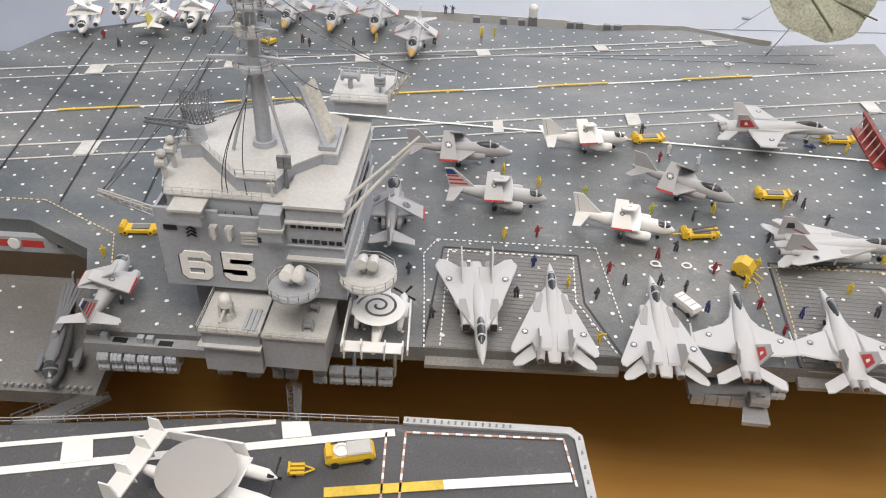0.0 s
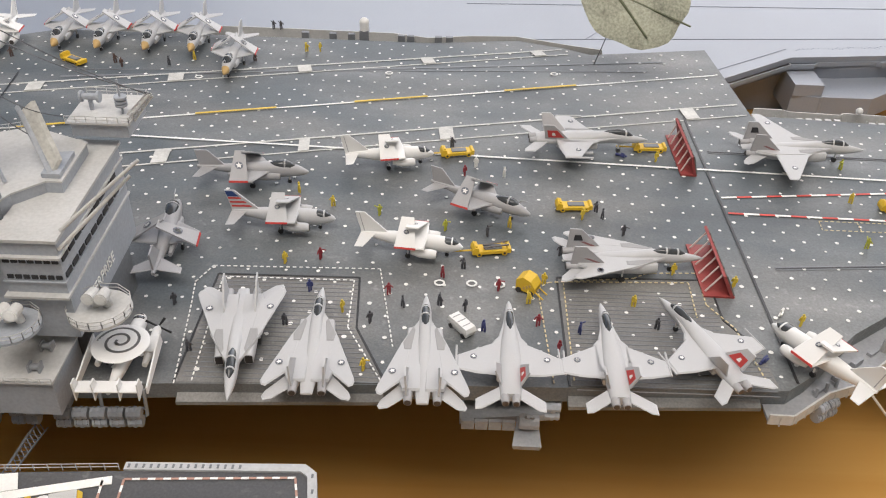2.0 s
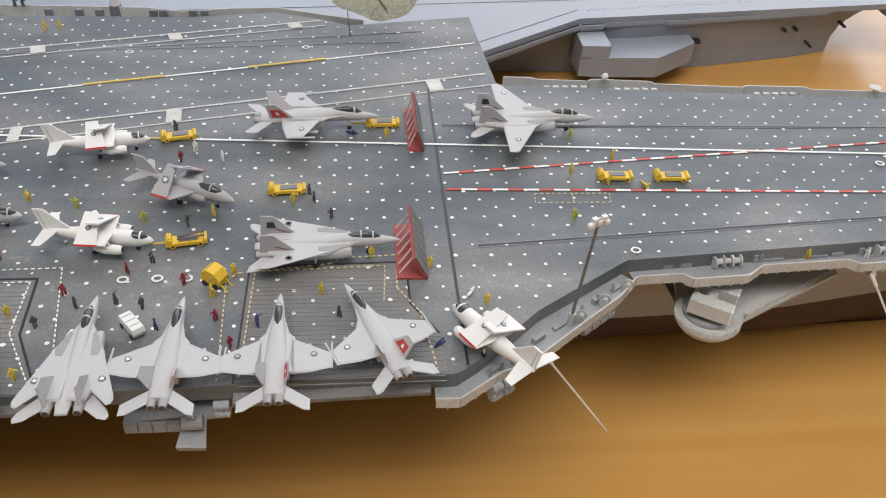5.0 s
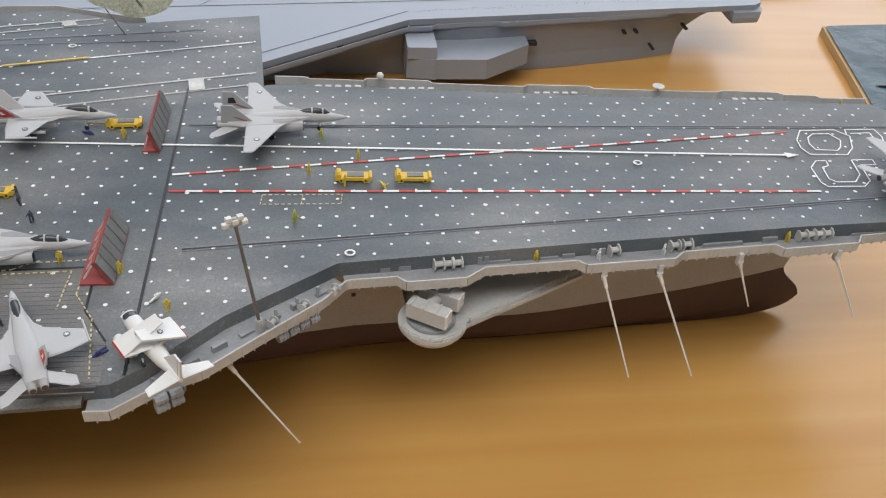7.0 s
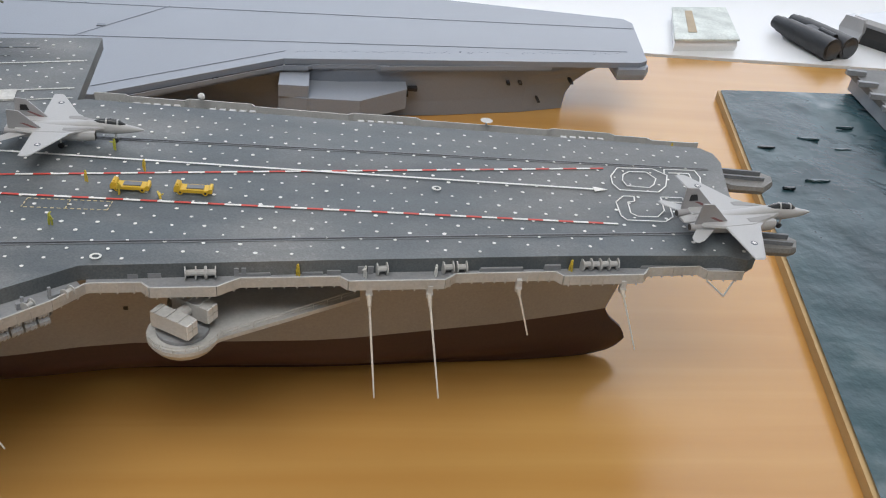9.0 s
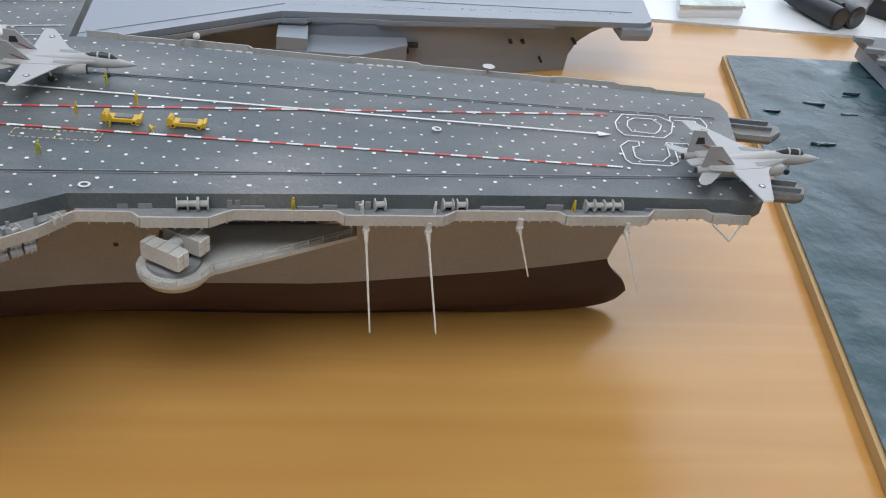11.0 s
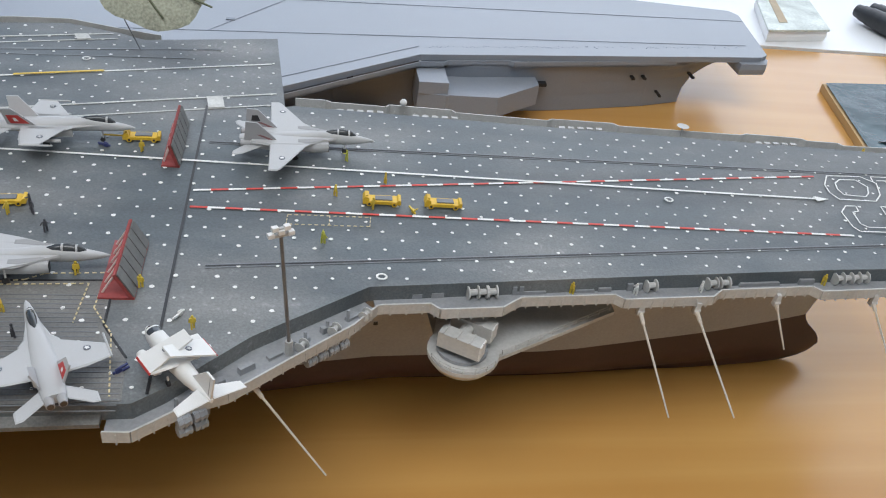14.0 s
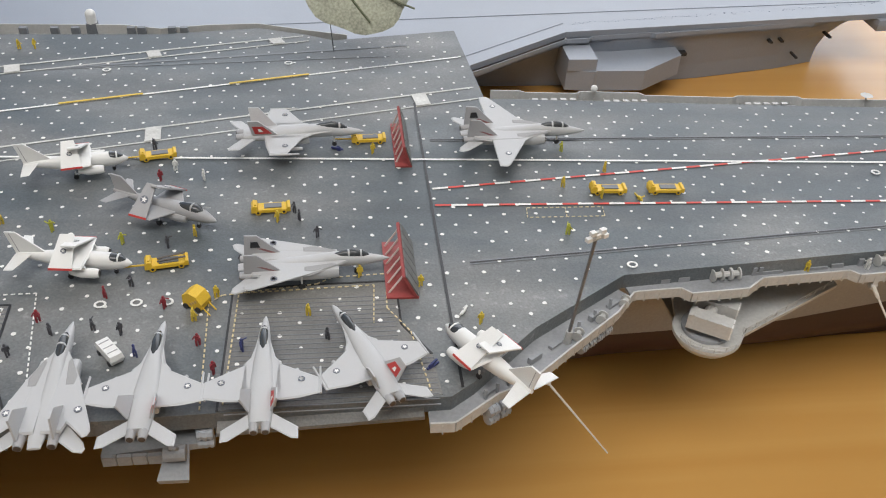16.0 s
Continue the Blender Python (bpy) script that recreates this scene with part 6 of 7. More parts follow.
# main mast with yards and platforms
mx, my = -0.2468, -0.0790
mast = new("main_mast")
mast.parent = isl
bm = bmesh.new()
tube(bm, (mx, my, 0.1528), (mx, my, 0.1546), 0.0040, 0.0036, 16)
tube(bm, (mx, my, 0.1545), (mx, my, 0.1830), 0.0026, 0.0022, 16)
tube(bm, (mx, my, 0.1830), (mx, my, 0.2250), 0.0019, 0.0014, 14)
part("pole", bm, M_GREY, mast, "", True)
for z, r in ((0.1800, 0.0068), (0.1905, 0.0058), (0.1985, 0.0050), (0.2080, 0.0042)):
    bm = bmesh.new()
    tube(bm, (mx, my, z), (mx, my, z + 0.0007), r, None, 16)
    part("mast_platform", bm, M_GREY, mast)
    railing(mast, [(mx + r * math.cos(a), my + r * math.sin(a)) for a in [2 * math.pi * i / 12 for i in range(13)]], z + 0.0007, 0.0018, 0.005)
rng = random.Random(21)
for i in range(26):
    z = rng.choice((0.1807, 0.1912, 0.1992, 0.2087))
    a, r = rng.uniform(0, 6.28), rng.uniform(0.003, 0.0058)
    bm = bmesh.new()
    px, py = mx + r * math.cos(a), my + r * math.sin(a)
    if i % 3 == 0:
        tube(bm, (px, py, z), (px, py, z + 0.003), 0.0010, None, 8)
        dome(bm, (px, py, z + 0.003), 0.0012, 1.0, 8, 4)
    elif i % 3 == 1:
        box(bm, px, py, z + 0.0012, 0.0018, 0.0018, 0.0024, rng.uniform(0, 90))
    else:
        tube(bm, (px, py, z), (px + rng.uniform(-0.001, 0.001), py, z + 0.006), 0.00022, None, 5)
    part("mast_fitting", bm, M_GREY if i % 2 else M_LIGHT, mast)
for z, w in ((0.1835, 0.013), (0.1925, 0.009)):
    for s in (-1, 1):
        bm = bmesh.new()
        rings(bm, [[(mx, my, z), (mx, my - 0.0014, z), (mx, my - 0.0014, z - 0.003), (mx, my, z - 0.003)], [(mx + s * w, my - 0.004, z + 0.001), (mx + s * w, my - 0.0048, z + 0.001), (mx + s * w, my - 0.0048, z + 0.0004), (mx + s * w, my - 0.004, z + 0.0004)]])
        part("yard", bm, M_GREY, mast)
for s in (-1, 1):
    bm = bmesh.new()
    polyline(bm, [(mx + s * 0.0085, my - 0.006, 0.1535), (mx + s * 0.0016, my - 0.001, 0.1790)], 0.0006, 6)
    part("mast_leg", bm, M_GREY, mast)


def lattice(name, a, b, w, n, r, mat, parent):
    """A square truss from a to b."""
    a, b = Vector(a), Vector(b)
    d = (b - a)
    u = d.normalized().orthogonal().normalized() * w / 2
    v = d.normalized().cross(u).normalized() * w / 2
    cs = [u + v, u - v, -u - v, -u + v]
    bm = bmesh.new()
    for c in cs:
        tube(bm, a + c, b + c * 0.6, r, None, 4)
    for i in range(n):
        p, q = a + d * i / n, a + d * (i + 1) / n
        for k in range(4):
            tube(bm, p + cs[k] * (1 - 0.4 * i / n), q + cs[(k + 1) % 4] * (1 - 0.4 * (i + 1) / n), r * 0.8, None, 4)
    return part(name, bm, mat, parent)


lattice("boom", (-0.2780, -0.0920, 0.1307), (-0.3028, -0.0850, 0.1330), 0.0030, 6, 0.0003, M_LIGHT, isl)
lattice("boom", (-0.2760, -0.1000, 0.1385), (-0.3028, -0.0855, 0.1345), 0.0012, 6, 0.0003, M_LIGHT, isl)
lattice("boom", (-0.2110, -0.0520, 0.1578), (-0.2041, -0.0500, 0.1655), 0.0022, 5, 0.0003, M_LIGHT, isl)
for a, b in (((-0.2170, -0.1020, 0.1490), (-0.1959, -0.0900, 0.1656)), ((-0.2170, -0.1055, 0.1450), (-0.1991, -0.0900, 0.1604))):
    bm = bmesh.new()
    tube(bm, a, b, 0.00065, 0.0005, 7)
    part("whip_boom", bm, M_LIGHT, isl)
for a, b in (((-0.3028, -0.0850, 0.1335), (mx - 0.004, my, 0.1915)), ((-0.3020, -0.0852, 0.1335), (mx - 0.003, my, 0.2080)), ((-0.3010, -0.0852, 0.1335), (mx - 0.002, my, 0.1990)), ((-0.2041, -0.0500, 0.1655), (mx + 0.003, my, 0.2010)), ((-0.2045, -0.0500, 0.1650), (mx + 0.003, my, 0.2060)),
             ((mx + 0.006, my - 0.004, 0.1805), (-0.2290, -0.0700, 0.1575)), ((mx + 0.009, my - 0.004, 0.1835), (-0.2270, -0.0640, 0.1640))):
    pts = []
    for i in range(9):
        p = Vector(a).lerp(Vector(b), i / 8)
        p.z -= 0.0022 * math.sin(math.pi * i / 8)
        pts.append(p)
    bm = bmesh.new()
    polyline(bm, pts, 0.00016, 4)
    part("rigging_wire", bm, M_WIRE, isl, "dark grey rigging wire")
for b, sag in (((-0.2540, -0.1030, 0.1400), 0.010), ((-0.2450, -0.1045, 0.1400), 0.006), ((-0.2510, -0.1030, 0.1400), 0.012)):
    pts = []
    for i in range(13):
        k = i / 12
        p = Vector((mx - 0.002, my - 0.006, 0.1720)).lerp(Vector(b), k)
        p.x -= sag * 0.35 * math.sin(math.pi * k)
        p.y -= sag * 0.2 * math.sin(math.pi * k)
        pts.append(p)
    bm = bmesh.new()
    polyline(bm, pts, 0.00018, 4)
    part("loose_wire", bm, M_BLACK, isl, "black sagging wire")
# mesh radar on its pedestal
bm = bmesh.new()
tube(bm, (-0.2688, -0.0790, 0.1528), (-0.2688, -0.0790, 0.1580), 0.0034, 0.0028, 14)
part("radar_pedestal", bm, M_GREY, isl, "", True)
bm = bmesh.new()
for i in range(10):
    a0 = radians(-50 + 11 * i)
    for k in range(-3, 4):
        def q(a, kk):
            return Vector((-0.2680 + 0.0068 * math.sin(a) * 0.9, -0.0815 + 0.0068 * (1 - math.cos(a)) + 0.0006 * abs(kk), 0.1642 + 0.0019 * kk))
        tube(bm, q(a0, k), q(a0 + radians(11), k), 0.0002, None, 4)
        if k < 3:
            tube(bm, q(a0, k), q(a0, k + 1), 0.0002, None, 4)
            tube(bm, q(a0, k), q(a0 + radians(11), k + 1), 0.00016, None, 4)
part("mesh_radar", bm, M_GREYD, isl, "curved lattice radar aerial")
lattice("radar_feed", (-0.2690, -0.0830, 0.1600), (-0.2830, -0.0835, 0.1612), 0.0020, 6, 0.0003, M_GREYD, isl)
for x, y, z in ((-0.2748, -0.0945, 0.1500), (-0.2740, -0.0880, 0.1510)):
    bm = bmesh.new()
    tube(bm, (x, y, 0.1475), (x, y, z + 0.002), 0.0009, None, 6)
    tube(bm, (x - 0.002, y, z + 0.003), (x + 0.001, y, z + 0.003), 0.0017, None, 10)
    dome(bm, (x, y, z + 0.0062), 0.0015, 1.0, 10, 5)
    part("satellite_aerial", bm, M_LIGHT, isl)
bm = bmesh.new()
tube(bm, (-0.2362, -0.0955, 0.1475), (-0.2362, -0.0955, 0.1565), 0.0006, None, 6)
for dx in (-0.0011, 0.0011):
    for dz in (0.0, 0.0022):
        box(bm, -0.2362 + dx, -0.0962, 0.1562 + dz, 0.0020, 0.0012, 0.0020)
part("signal_board", bm, M_GREYD, isl)
bm = bmesh.new()
tube(bm, (-0.2395, -0.1008, 0.1475), (-0.2395, -0.1008, 0.1540), 0.0004, None, 6)
box(bm, -0.2395, -0.1008, 0.1520, 0.0022, 0.0009, 0.0010)
part("pelorus", bm, M_LIGHT, isl)
# round director tubs
for x, y, z, r, m_ in ((-0.2315, -0.1145, 0.1245, 0.0080, M_GREY), (-0.2105, -0.1040, 0.1225, 0.0092, M_LIGHT)):
    bm = bmesh.new()
    n = 28
    rings(bm, [[(x + k * r * math.cos(a), y + k * r * math.sin(a), zz) for a in [2 * math.pi * i / n for i in range(n)]] for k, zz in ((0.55, z - 0.0035), (1.0, z - 0.0008), (1.0, z))])
    tub = part("director_tub", bm, m_, isl)
    railing(tub, [(x + r * math.cos(a), y + r * math.sin(a)) for a in [math.pi + math.pi * i / 8 for i in range(9)] + [2 * math.pi * i / 10 for i in range(6)]], z, 0.0026, 0.004)
    for s in (-1, 1):
        bm = bmesh.new()
        tube(bm, (x + 0.0017 * s, y + 0.002, z), (x + 0.0017 * s, y + 0.001, z + 0.0040), 0.0013, 0.0012, 10)
        tube(bm, (x + 0.0017 * s, y + 0.0025, z + 0.0045), (x + 0.0019 * s, y - 0.0024, z + 0.0055), 0.0017, 0.0019, 14)
        tube(bm, (x + 0.0019 * s, y - 0.0023, z + 0.0055), (x + 0.0019 * s, y - 0.0027, z + 0.0056), 0.0014, None, 12)
        part("fire_director", bm, M_JETW if m_ is M_GREY else M_LIGHT, tub, "pale tracking director")
# outboard houses with gun mount and winches
hs = block("gun_house", rect(-0.2610, -0.2425, -0.1215, -0.1000), ISLAND_FOOT - 0.0030, 0.1095)
# house and winch deck tops in the paler grey too, coloured as lit
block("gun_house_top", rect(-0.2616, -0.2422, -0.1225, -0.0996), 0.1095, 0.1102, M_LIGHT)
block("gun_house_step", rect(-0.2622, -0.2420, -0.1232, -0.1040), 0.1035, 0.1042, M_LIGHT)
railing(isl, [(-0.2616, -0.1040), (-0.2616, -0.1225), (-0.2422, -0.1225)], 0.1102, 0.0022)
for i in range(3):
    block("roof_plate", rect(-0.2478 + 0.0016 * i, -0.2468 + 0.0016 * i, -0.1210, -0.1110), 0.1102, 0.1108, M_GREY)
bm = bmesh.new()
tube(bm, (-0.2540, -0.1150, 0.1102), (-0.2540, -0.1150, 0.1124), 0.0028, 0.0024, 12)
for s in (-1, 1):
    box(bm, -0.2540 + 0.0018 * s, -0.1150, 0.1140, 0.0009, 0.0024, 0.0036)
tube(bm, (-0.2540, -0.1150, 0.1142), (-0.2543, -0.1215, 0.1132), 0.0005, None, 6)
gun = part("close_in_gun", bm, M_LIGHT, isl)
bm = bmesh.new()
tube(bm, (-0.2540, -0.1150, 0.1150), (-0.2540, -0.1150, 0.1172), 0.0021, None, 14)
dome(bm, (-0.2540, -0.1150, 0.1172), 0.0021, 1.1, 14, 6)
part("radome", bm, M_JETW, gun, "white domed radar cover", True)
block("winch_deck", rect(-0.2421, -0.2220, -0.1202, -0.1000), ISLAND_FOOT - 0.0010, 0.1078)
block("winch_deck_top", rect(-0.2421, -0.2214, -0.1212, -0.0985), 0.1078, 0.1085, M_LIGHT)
railing(isl, [(-0.2420, -0.1212), (-0.2214, -0.1212)], 0.1085, 0.0018)
for y in (-0.1070, -0.1160):
    bm = bmesh.new()
    tube(bm, (-0.2295, y, 0.1100), (-0.2265, y, 0.1100), 0.0010, None, 10)
    for x in (-0.2295, -0.2265):
        box(bm, x, y, 0.1099, 0.0006, 0.0028, 0.0028)
    part("winch", bm, M_CAT, isl)

# ---- bare plastic ship behind ----
BZ = 0.060
bare = empty("bare_carrier_model", "unpainted blue-grey plastic aircraft carrier hull beside the wall", "ship model")
bm = bmesh.new()
prism(bm, [(-0.75, 0.130), (0.0103, 0.1735), (0.1140, 0.2445), (0.3670, 0.2770), (0.3735, 0.2825), (0.3860, 0.3640), (0.3810, 0.3730), (0.2285, 0.3903), (-0.1, 0.400), (-0.75, 0.40)], BZ - 0.004, BZ)
part("flight_deck", bm, M_PLAIN, bare, "smooth blue-grey plastic deck")
BL = [(-0.0581, 0.2583), (0.3629, 0.2975)]
for a, b in ((BL[0], BL[1]), ((-0.30, 0.238), BL[0]), ((-0.1, 0.32), (0.383, 0.350)), ((-0.02, 0.262), (0.03, 0.330)), ((0.0, 0.18), (0.115, 0.258))):
    bm = bmesh.new()
    strip(bm, a, b, 0.0006, BZ + 0.0001, 0.0002)
    part("deck_seam", bm, M_PLAIND, bare, "fine moulded deck seam")
bm = bmesh.new()
box(bm, -0.0075, 0.2832, BZ + 0.0003, 0.0055, 0.0035, 0.0006)
part("deck_recess", bm, M_PLAIND, bare, "small dark recess")
rng = random.Random(12)
bm = bmesh.new()
for i in range(120):
    px = rng.uniform(0.12, 0.36)
    py = 0.2545 + (px - 0.114) * 0.15 + rng.uniform(0, 0.004)
    tube(bm, (px, py, BZ), (px, py, BZ + 0.0002), 0.0003, None, 5)
tagged(part("deck_stud", bm, M_PLAIND, bare), kind="stuff")


def bare_loop(z, xe, k):
    pts = []
    for x, yn in ((-0.75, 0.185), (-0.05, 0.222), (0.06, 0.2440 + 0.010 * k), (0.15, 0.2475 + 0.007 * k), (0.22, 0.2580 + 0.006 * k), (0.285, 0.2720 + 0.006 * k), (xe, 0.2890)):
        pts.append((x, yn, z))
    for x, yn in ((xe, 0.2930), (0.285, 0.312 - 0.008 * k), (0.20, 0.332), (-0.75, 0.36)):
        pts.append((x, yn, z))
    return pts


bm = bmesh.new()
rings(bm, [bare_loop(TZ + 0.0003, 0.318, 1), bare_loop(0.028, 0.319, 0.8), bare_loop(0.038, 0.3235, 0.5), bare_loop(0.046, 0.333, 0.2), bare_loop(0.052, 0.3440, 0.0), bare_loop(BZ - 0.004, 0.3570, 0.0)])
part("hull", bm, M_PLAIN, bare, "smooth blue-grey plastic hull")
bm = bmesh.new()
rings(bm, [[(0.1120, 0.2220, z), (0.1300, 0.2190, z), (0.1320, 0.2200, z), (0.1640, 0.2200, z), (0.1960, 0.2430, z), (0.1960, 0.2560, z), (0.1120, 0.2560, z)] for z in (0.0300, 0.0440)])
part("side_sponson", bm, M_PLAIN, bare, "boxy side sponson")
bm = bmesh.new()
prism(bm, [(0.1120, 0.2205), (0.1310, 0.2205), (0.1310, 0.2560), (0.1120, 0.2560)], 0.0440, 0.0520)
part("sponson_house", bm, M_PLAIN, bare)
bm = bmesh.new()
for a, b in zip([(0.0103, 0.1700), (0.1140, 0.2405), (0.1300, 0.2420), (0.1330, 0.2450), (0.1750, 0.2510), (0.1780, 0.2490), (0.3000, 0.2690), (0.3100, 0.2735)], [(0.1140, 0.2405), (0.1300, 0.2420), (0.1330, 0.2450), (0.1750, 0.2510), (0.1780, 0.2490), (0.3000, 0.2690), (0.3100, 0.2735)]):
    prism(bm, [a, b, (b[0], b[1] + 0.006), (a[0], a[1] + 0.006)], BZ - 0.0072, BZ - 0.0060)
    prism(bm, [a, b, (b[0], b[1] + 0.0008), (a[0], a[1] + 0.0008)], BZ - 0.0072, BZ - 0.0034)
part("edge_gallery", bm, M_PLAIN, bare)
for x, w in ((0.1145, 0.0010), (0.186, 0.006), (0.212, 0.001), (0.290, 0.001)):
    bm = bmesh.new()
    box(bm, x, 0.2425 + (x - 0.114) * 0.155 + 0.001, BZ - 0.0050, w, 0.0030, 0.0020)
    part("gallery_block", bm, M_SILVER, bare)
bm = bmesh.new()
prism(bm, [(0.3490, 0.2700), (0.3705, 0.2725), (0.3755, 0.2810), (0.3755, 0.2930), (0.3490, 0.2930)], BZ - 0.0115, BZ - 0.0035, 0.0008)
part("bow_tub", bm, M_PLAIN, bare)
for x, z, w, h in ((0.2010, 0.0395, 0.0065, 0.0022), (0.1965, 0.0355, 0.0035, 0.0022), (0.0700, 0.0420, 0.0040, 0.0030), (0.0450, 0.0470, 0.0040, 0.0020), (0.2700, 0.0425, 0.0022, 0.0014), (0.2790, 0.0425, 0.0022, 0.0014), (0.3180, 0.0425, 0.0022, 0.0014), (0.295, 0.0285, 0.0016, 0.0012)):
    bm = bmesh.new()
    y = 0.2440 + 0.004 + (x - 0.06) * 0.04 if x < 0.15 else 0.2490 + (x - 0.15) * 0.175
    box(bm, x, y, z, w, 0.010, h)
    part("hull_opening", bm, M_BLACK, bare, "small dark hull opening")

# ---- dark carrier deck in front ----
QZ = 0.115
front = empty("second_carrier_model", "second carrier model with dark grey striped flight deck", "ship model")
FRONT = Vector((0.0, 0.0040, -0.0040))
front.location = FRONT
FD = [(-0.75, -0.2350), (-0.30, -0.1680), (-0.2406, -0.1588), (-0.1926, -0.1560), (-0.1465, -0.1548), (-0.1445, -0.1565), (-0.1420, -0.1740), (-0.1380, -0.2050), (-0.16, -0.33), (-0.75, -0.42)]
bm = bmesh.new()
prism(bm, FD, QZ - 0.005, QZ)
part("flight_deck", bm, M_FDECK, front, "dark grey worn flight deck")
bm = bmesh.new()
prism(bm, [(-0.1926, -0.1535), (-0.1460, -0.1522), (-0.1428, -0.1548), (-0.1400, -0.1740), (-0.1360, -0.2050), (-0.1385, -0.2050), (-0.1425, -0.1735), (-0.1450, -0.1562), (-0.1470, -0.1546), (-0.1926, -0.1559)], QZ - 0.004, QZ + 0.0006)
rim = part("deck_rim", bm, M_RIM, front, "pale grey perforated deck rim")
for i in range(24):
    p = along((-0.1915, -0.1547), (-0.1475, -0.1534), i / 23) if i < 16 else along((-0.1437, -0.1560), (-0.1395, -0.1900), (i - 16) / 7)
    bm = bmesh.new()
    box(bm, p[0], p[1], QZ + 0.0006, 0.0006, 0.0012, 0.0003)
    part("rim_slot", bm, M_GREYD, rim)
bm = bmesh.new()
rings(bm, [[(-0.75, -0.27, z), (-0.25, -0.205, z), (-0.175, -0.235, z), (-0.25, -0.30, z), (-0.75, -0.36, z)] for z in (TZ + 0.0003 - FRONT.z, QZ - 0.005)])
part("hull", bm, M_GREYD, front)


def fline(name, segs, mat, label, dz=0.0002):
    bm = bmesh.new()
    for a, b, w in segs:
        strip(bm, a, b, w, QZ + dz, 0.0002)
    part(name, bm, mat, front, label)


fline("deck_line", [((-0.60, -0.2432), (-0.2279, -0.1592), 0.0016)], M_WHITE, "white deck line")
fline("deck_line", [((-0.60, -0.2570), (-0.1945, -0.1592), 0.0026)], M_WHITE, "white deck line")
for pts in ([(-0.2263, -0.1592), (-0.2188, -0.1582), (-0.2169, -0.1632), (-0.2245, -0.1650)], [(-0.2830, -0.1725), (-0.2753, -0.1706), (-0.2726, -0.1775), (-0.2805, -0.1798)]):
    bm = bmesh.new()
    prism(bm, pts, QZ + 0.0004, QZ + 0.0006)
    part("deck_block", bm, M_WHITE, front, "white deck block")
fline("deck_line", [((-0.1795, -0.1752), (-0.1462, -0.1692), 0.0030)], M_WHITE, "white deck line")
fline("deck_line", [((-0.2100, -0.1810), (-0.1795, -0.1752), 0.0030)], M_YELLOW, "yellow deck line")


def two_tone(path):
    for a, b in zip(path, path[1:]):
        d = math.hypot(b[0] - a[0], b[1] - a[1])
        n = max(1, int(d / 0.0019))
        for i in range(n):
            bm = bmesh.new()
            strip(bm, along(a, b, i / n), along(a, b, (i + (1.0 if i % 2 else 0.95)) / n), 0.0006, QZ + 0.0002, 0.0002)
            part("elevator_dash", bm, M_WHITE if i % 2 else M_FRED, front, "white dash" if i % 2 else "faded red dash")


two_tone([(-0.1949, -0.1850), (-0.1968, -0.1594)])
two_tone([(-0.1903, -0.1850), (-0.1915, -0.1588), (-0.1481, -0.1565), (-0.1448, -0.1720)])
railing(front, [(-0.36, -0.1755), (-0.30, -0.1672), (-0.2406, -0.1580), (-0.1940, -0.1552)], QZ - 0.0005, 0.0024, 0.0035)
tg = empty("fire_truck_model", "yellow and grey deck fire truck on the second ship", "vehicle model")
bm = bmesh.new()
prism(bm, [(-2.8, -1.1), (2.8, -1.1), (2.8, 1.1), (-2.8, 1.1)], 0.4, 1.5, 0.3)
part("chassis", bm, M_YEL, tg)
bm = bmesh.new()
prism(bm, [(-0.4, -1.0), (2.4, -1.0), (2.4, 1.0), (-0.4, 1.0)], 1.5, 1.85, 0.2)
part("bonnet", bm, M_LIGHT, tg, "grey worn engine cover")
bm = bmesh.new()
rings(bm, [[(-0.9 + r * math.cos(a), r * math.sin(a), z) for a in [2 * math.pi * i / 14 for i in range(14)]] for r, z in ((0.95, 1.5), (0.95, 1.75), (0.6, 1.8), (0.6, 1.6))])
part("cockpit_ring", bm, M_JETW, tg, "pale cockpit rim")
bm = bmesh.new()
box(bm, -2.3, 0, 1.75, 0.6, 1.9, 0.5)
part("rear_box", bm, M_YEL, tg)
for s in (-1, 1):
    for px in (-1.8, 1.8):
        bm = bmesh.new()
        tube(bm, (px, s * 0.9, 0.45), (px, s * 1.2, 0.45), 0.45, 0.45, 10)
        part("wheel", bm, M_TYRE, tg, "black wheel")
put(tg, -0.2052, -0.1653, QZ + FRONT.z + 0.0002, 16, 0.0024)
sc = empty("bomb_trolley_model", "small yellow trolley with pointed tow bar", "trolley model")
bm = bmesh.new()
for y in (-0.7, 0, 0.7):
    box(bm, -0.4, y, 0.6, 2.2, 0.4, 0.4)
box(bm, -1.3, 0, 0.8, 0.3, 1.8, 0.6)
part("frame", bm, M_YEL, sc)
bm = bmesh.new()
tube(bm, (0.7, 0.6, 0.5), (2.0, 0, 0.5), 0.13, None, 6)
tube(bm, (0.7, -0.6, 0.5), (2.0, 0, 0.5), 0.13, None, 6)
part("tow_bar", bm, M_YEL, sc)
for s in (-1, 1):
    bm = bmesh.new()
    tube(bm, (-0.6, s * 0.8, 0.3), (-0.6, s * 1.0, 0.3), 0.3, None, 8)
    part("wheel", bm, M_TYRE, sc, "black wheel")
put(sc, -0.2176, -0.1712, QZ + FRONT.z + 0.0002, 8, 0.0020)
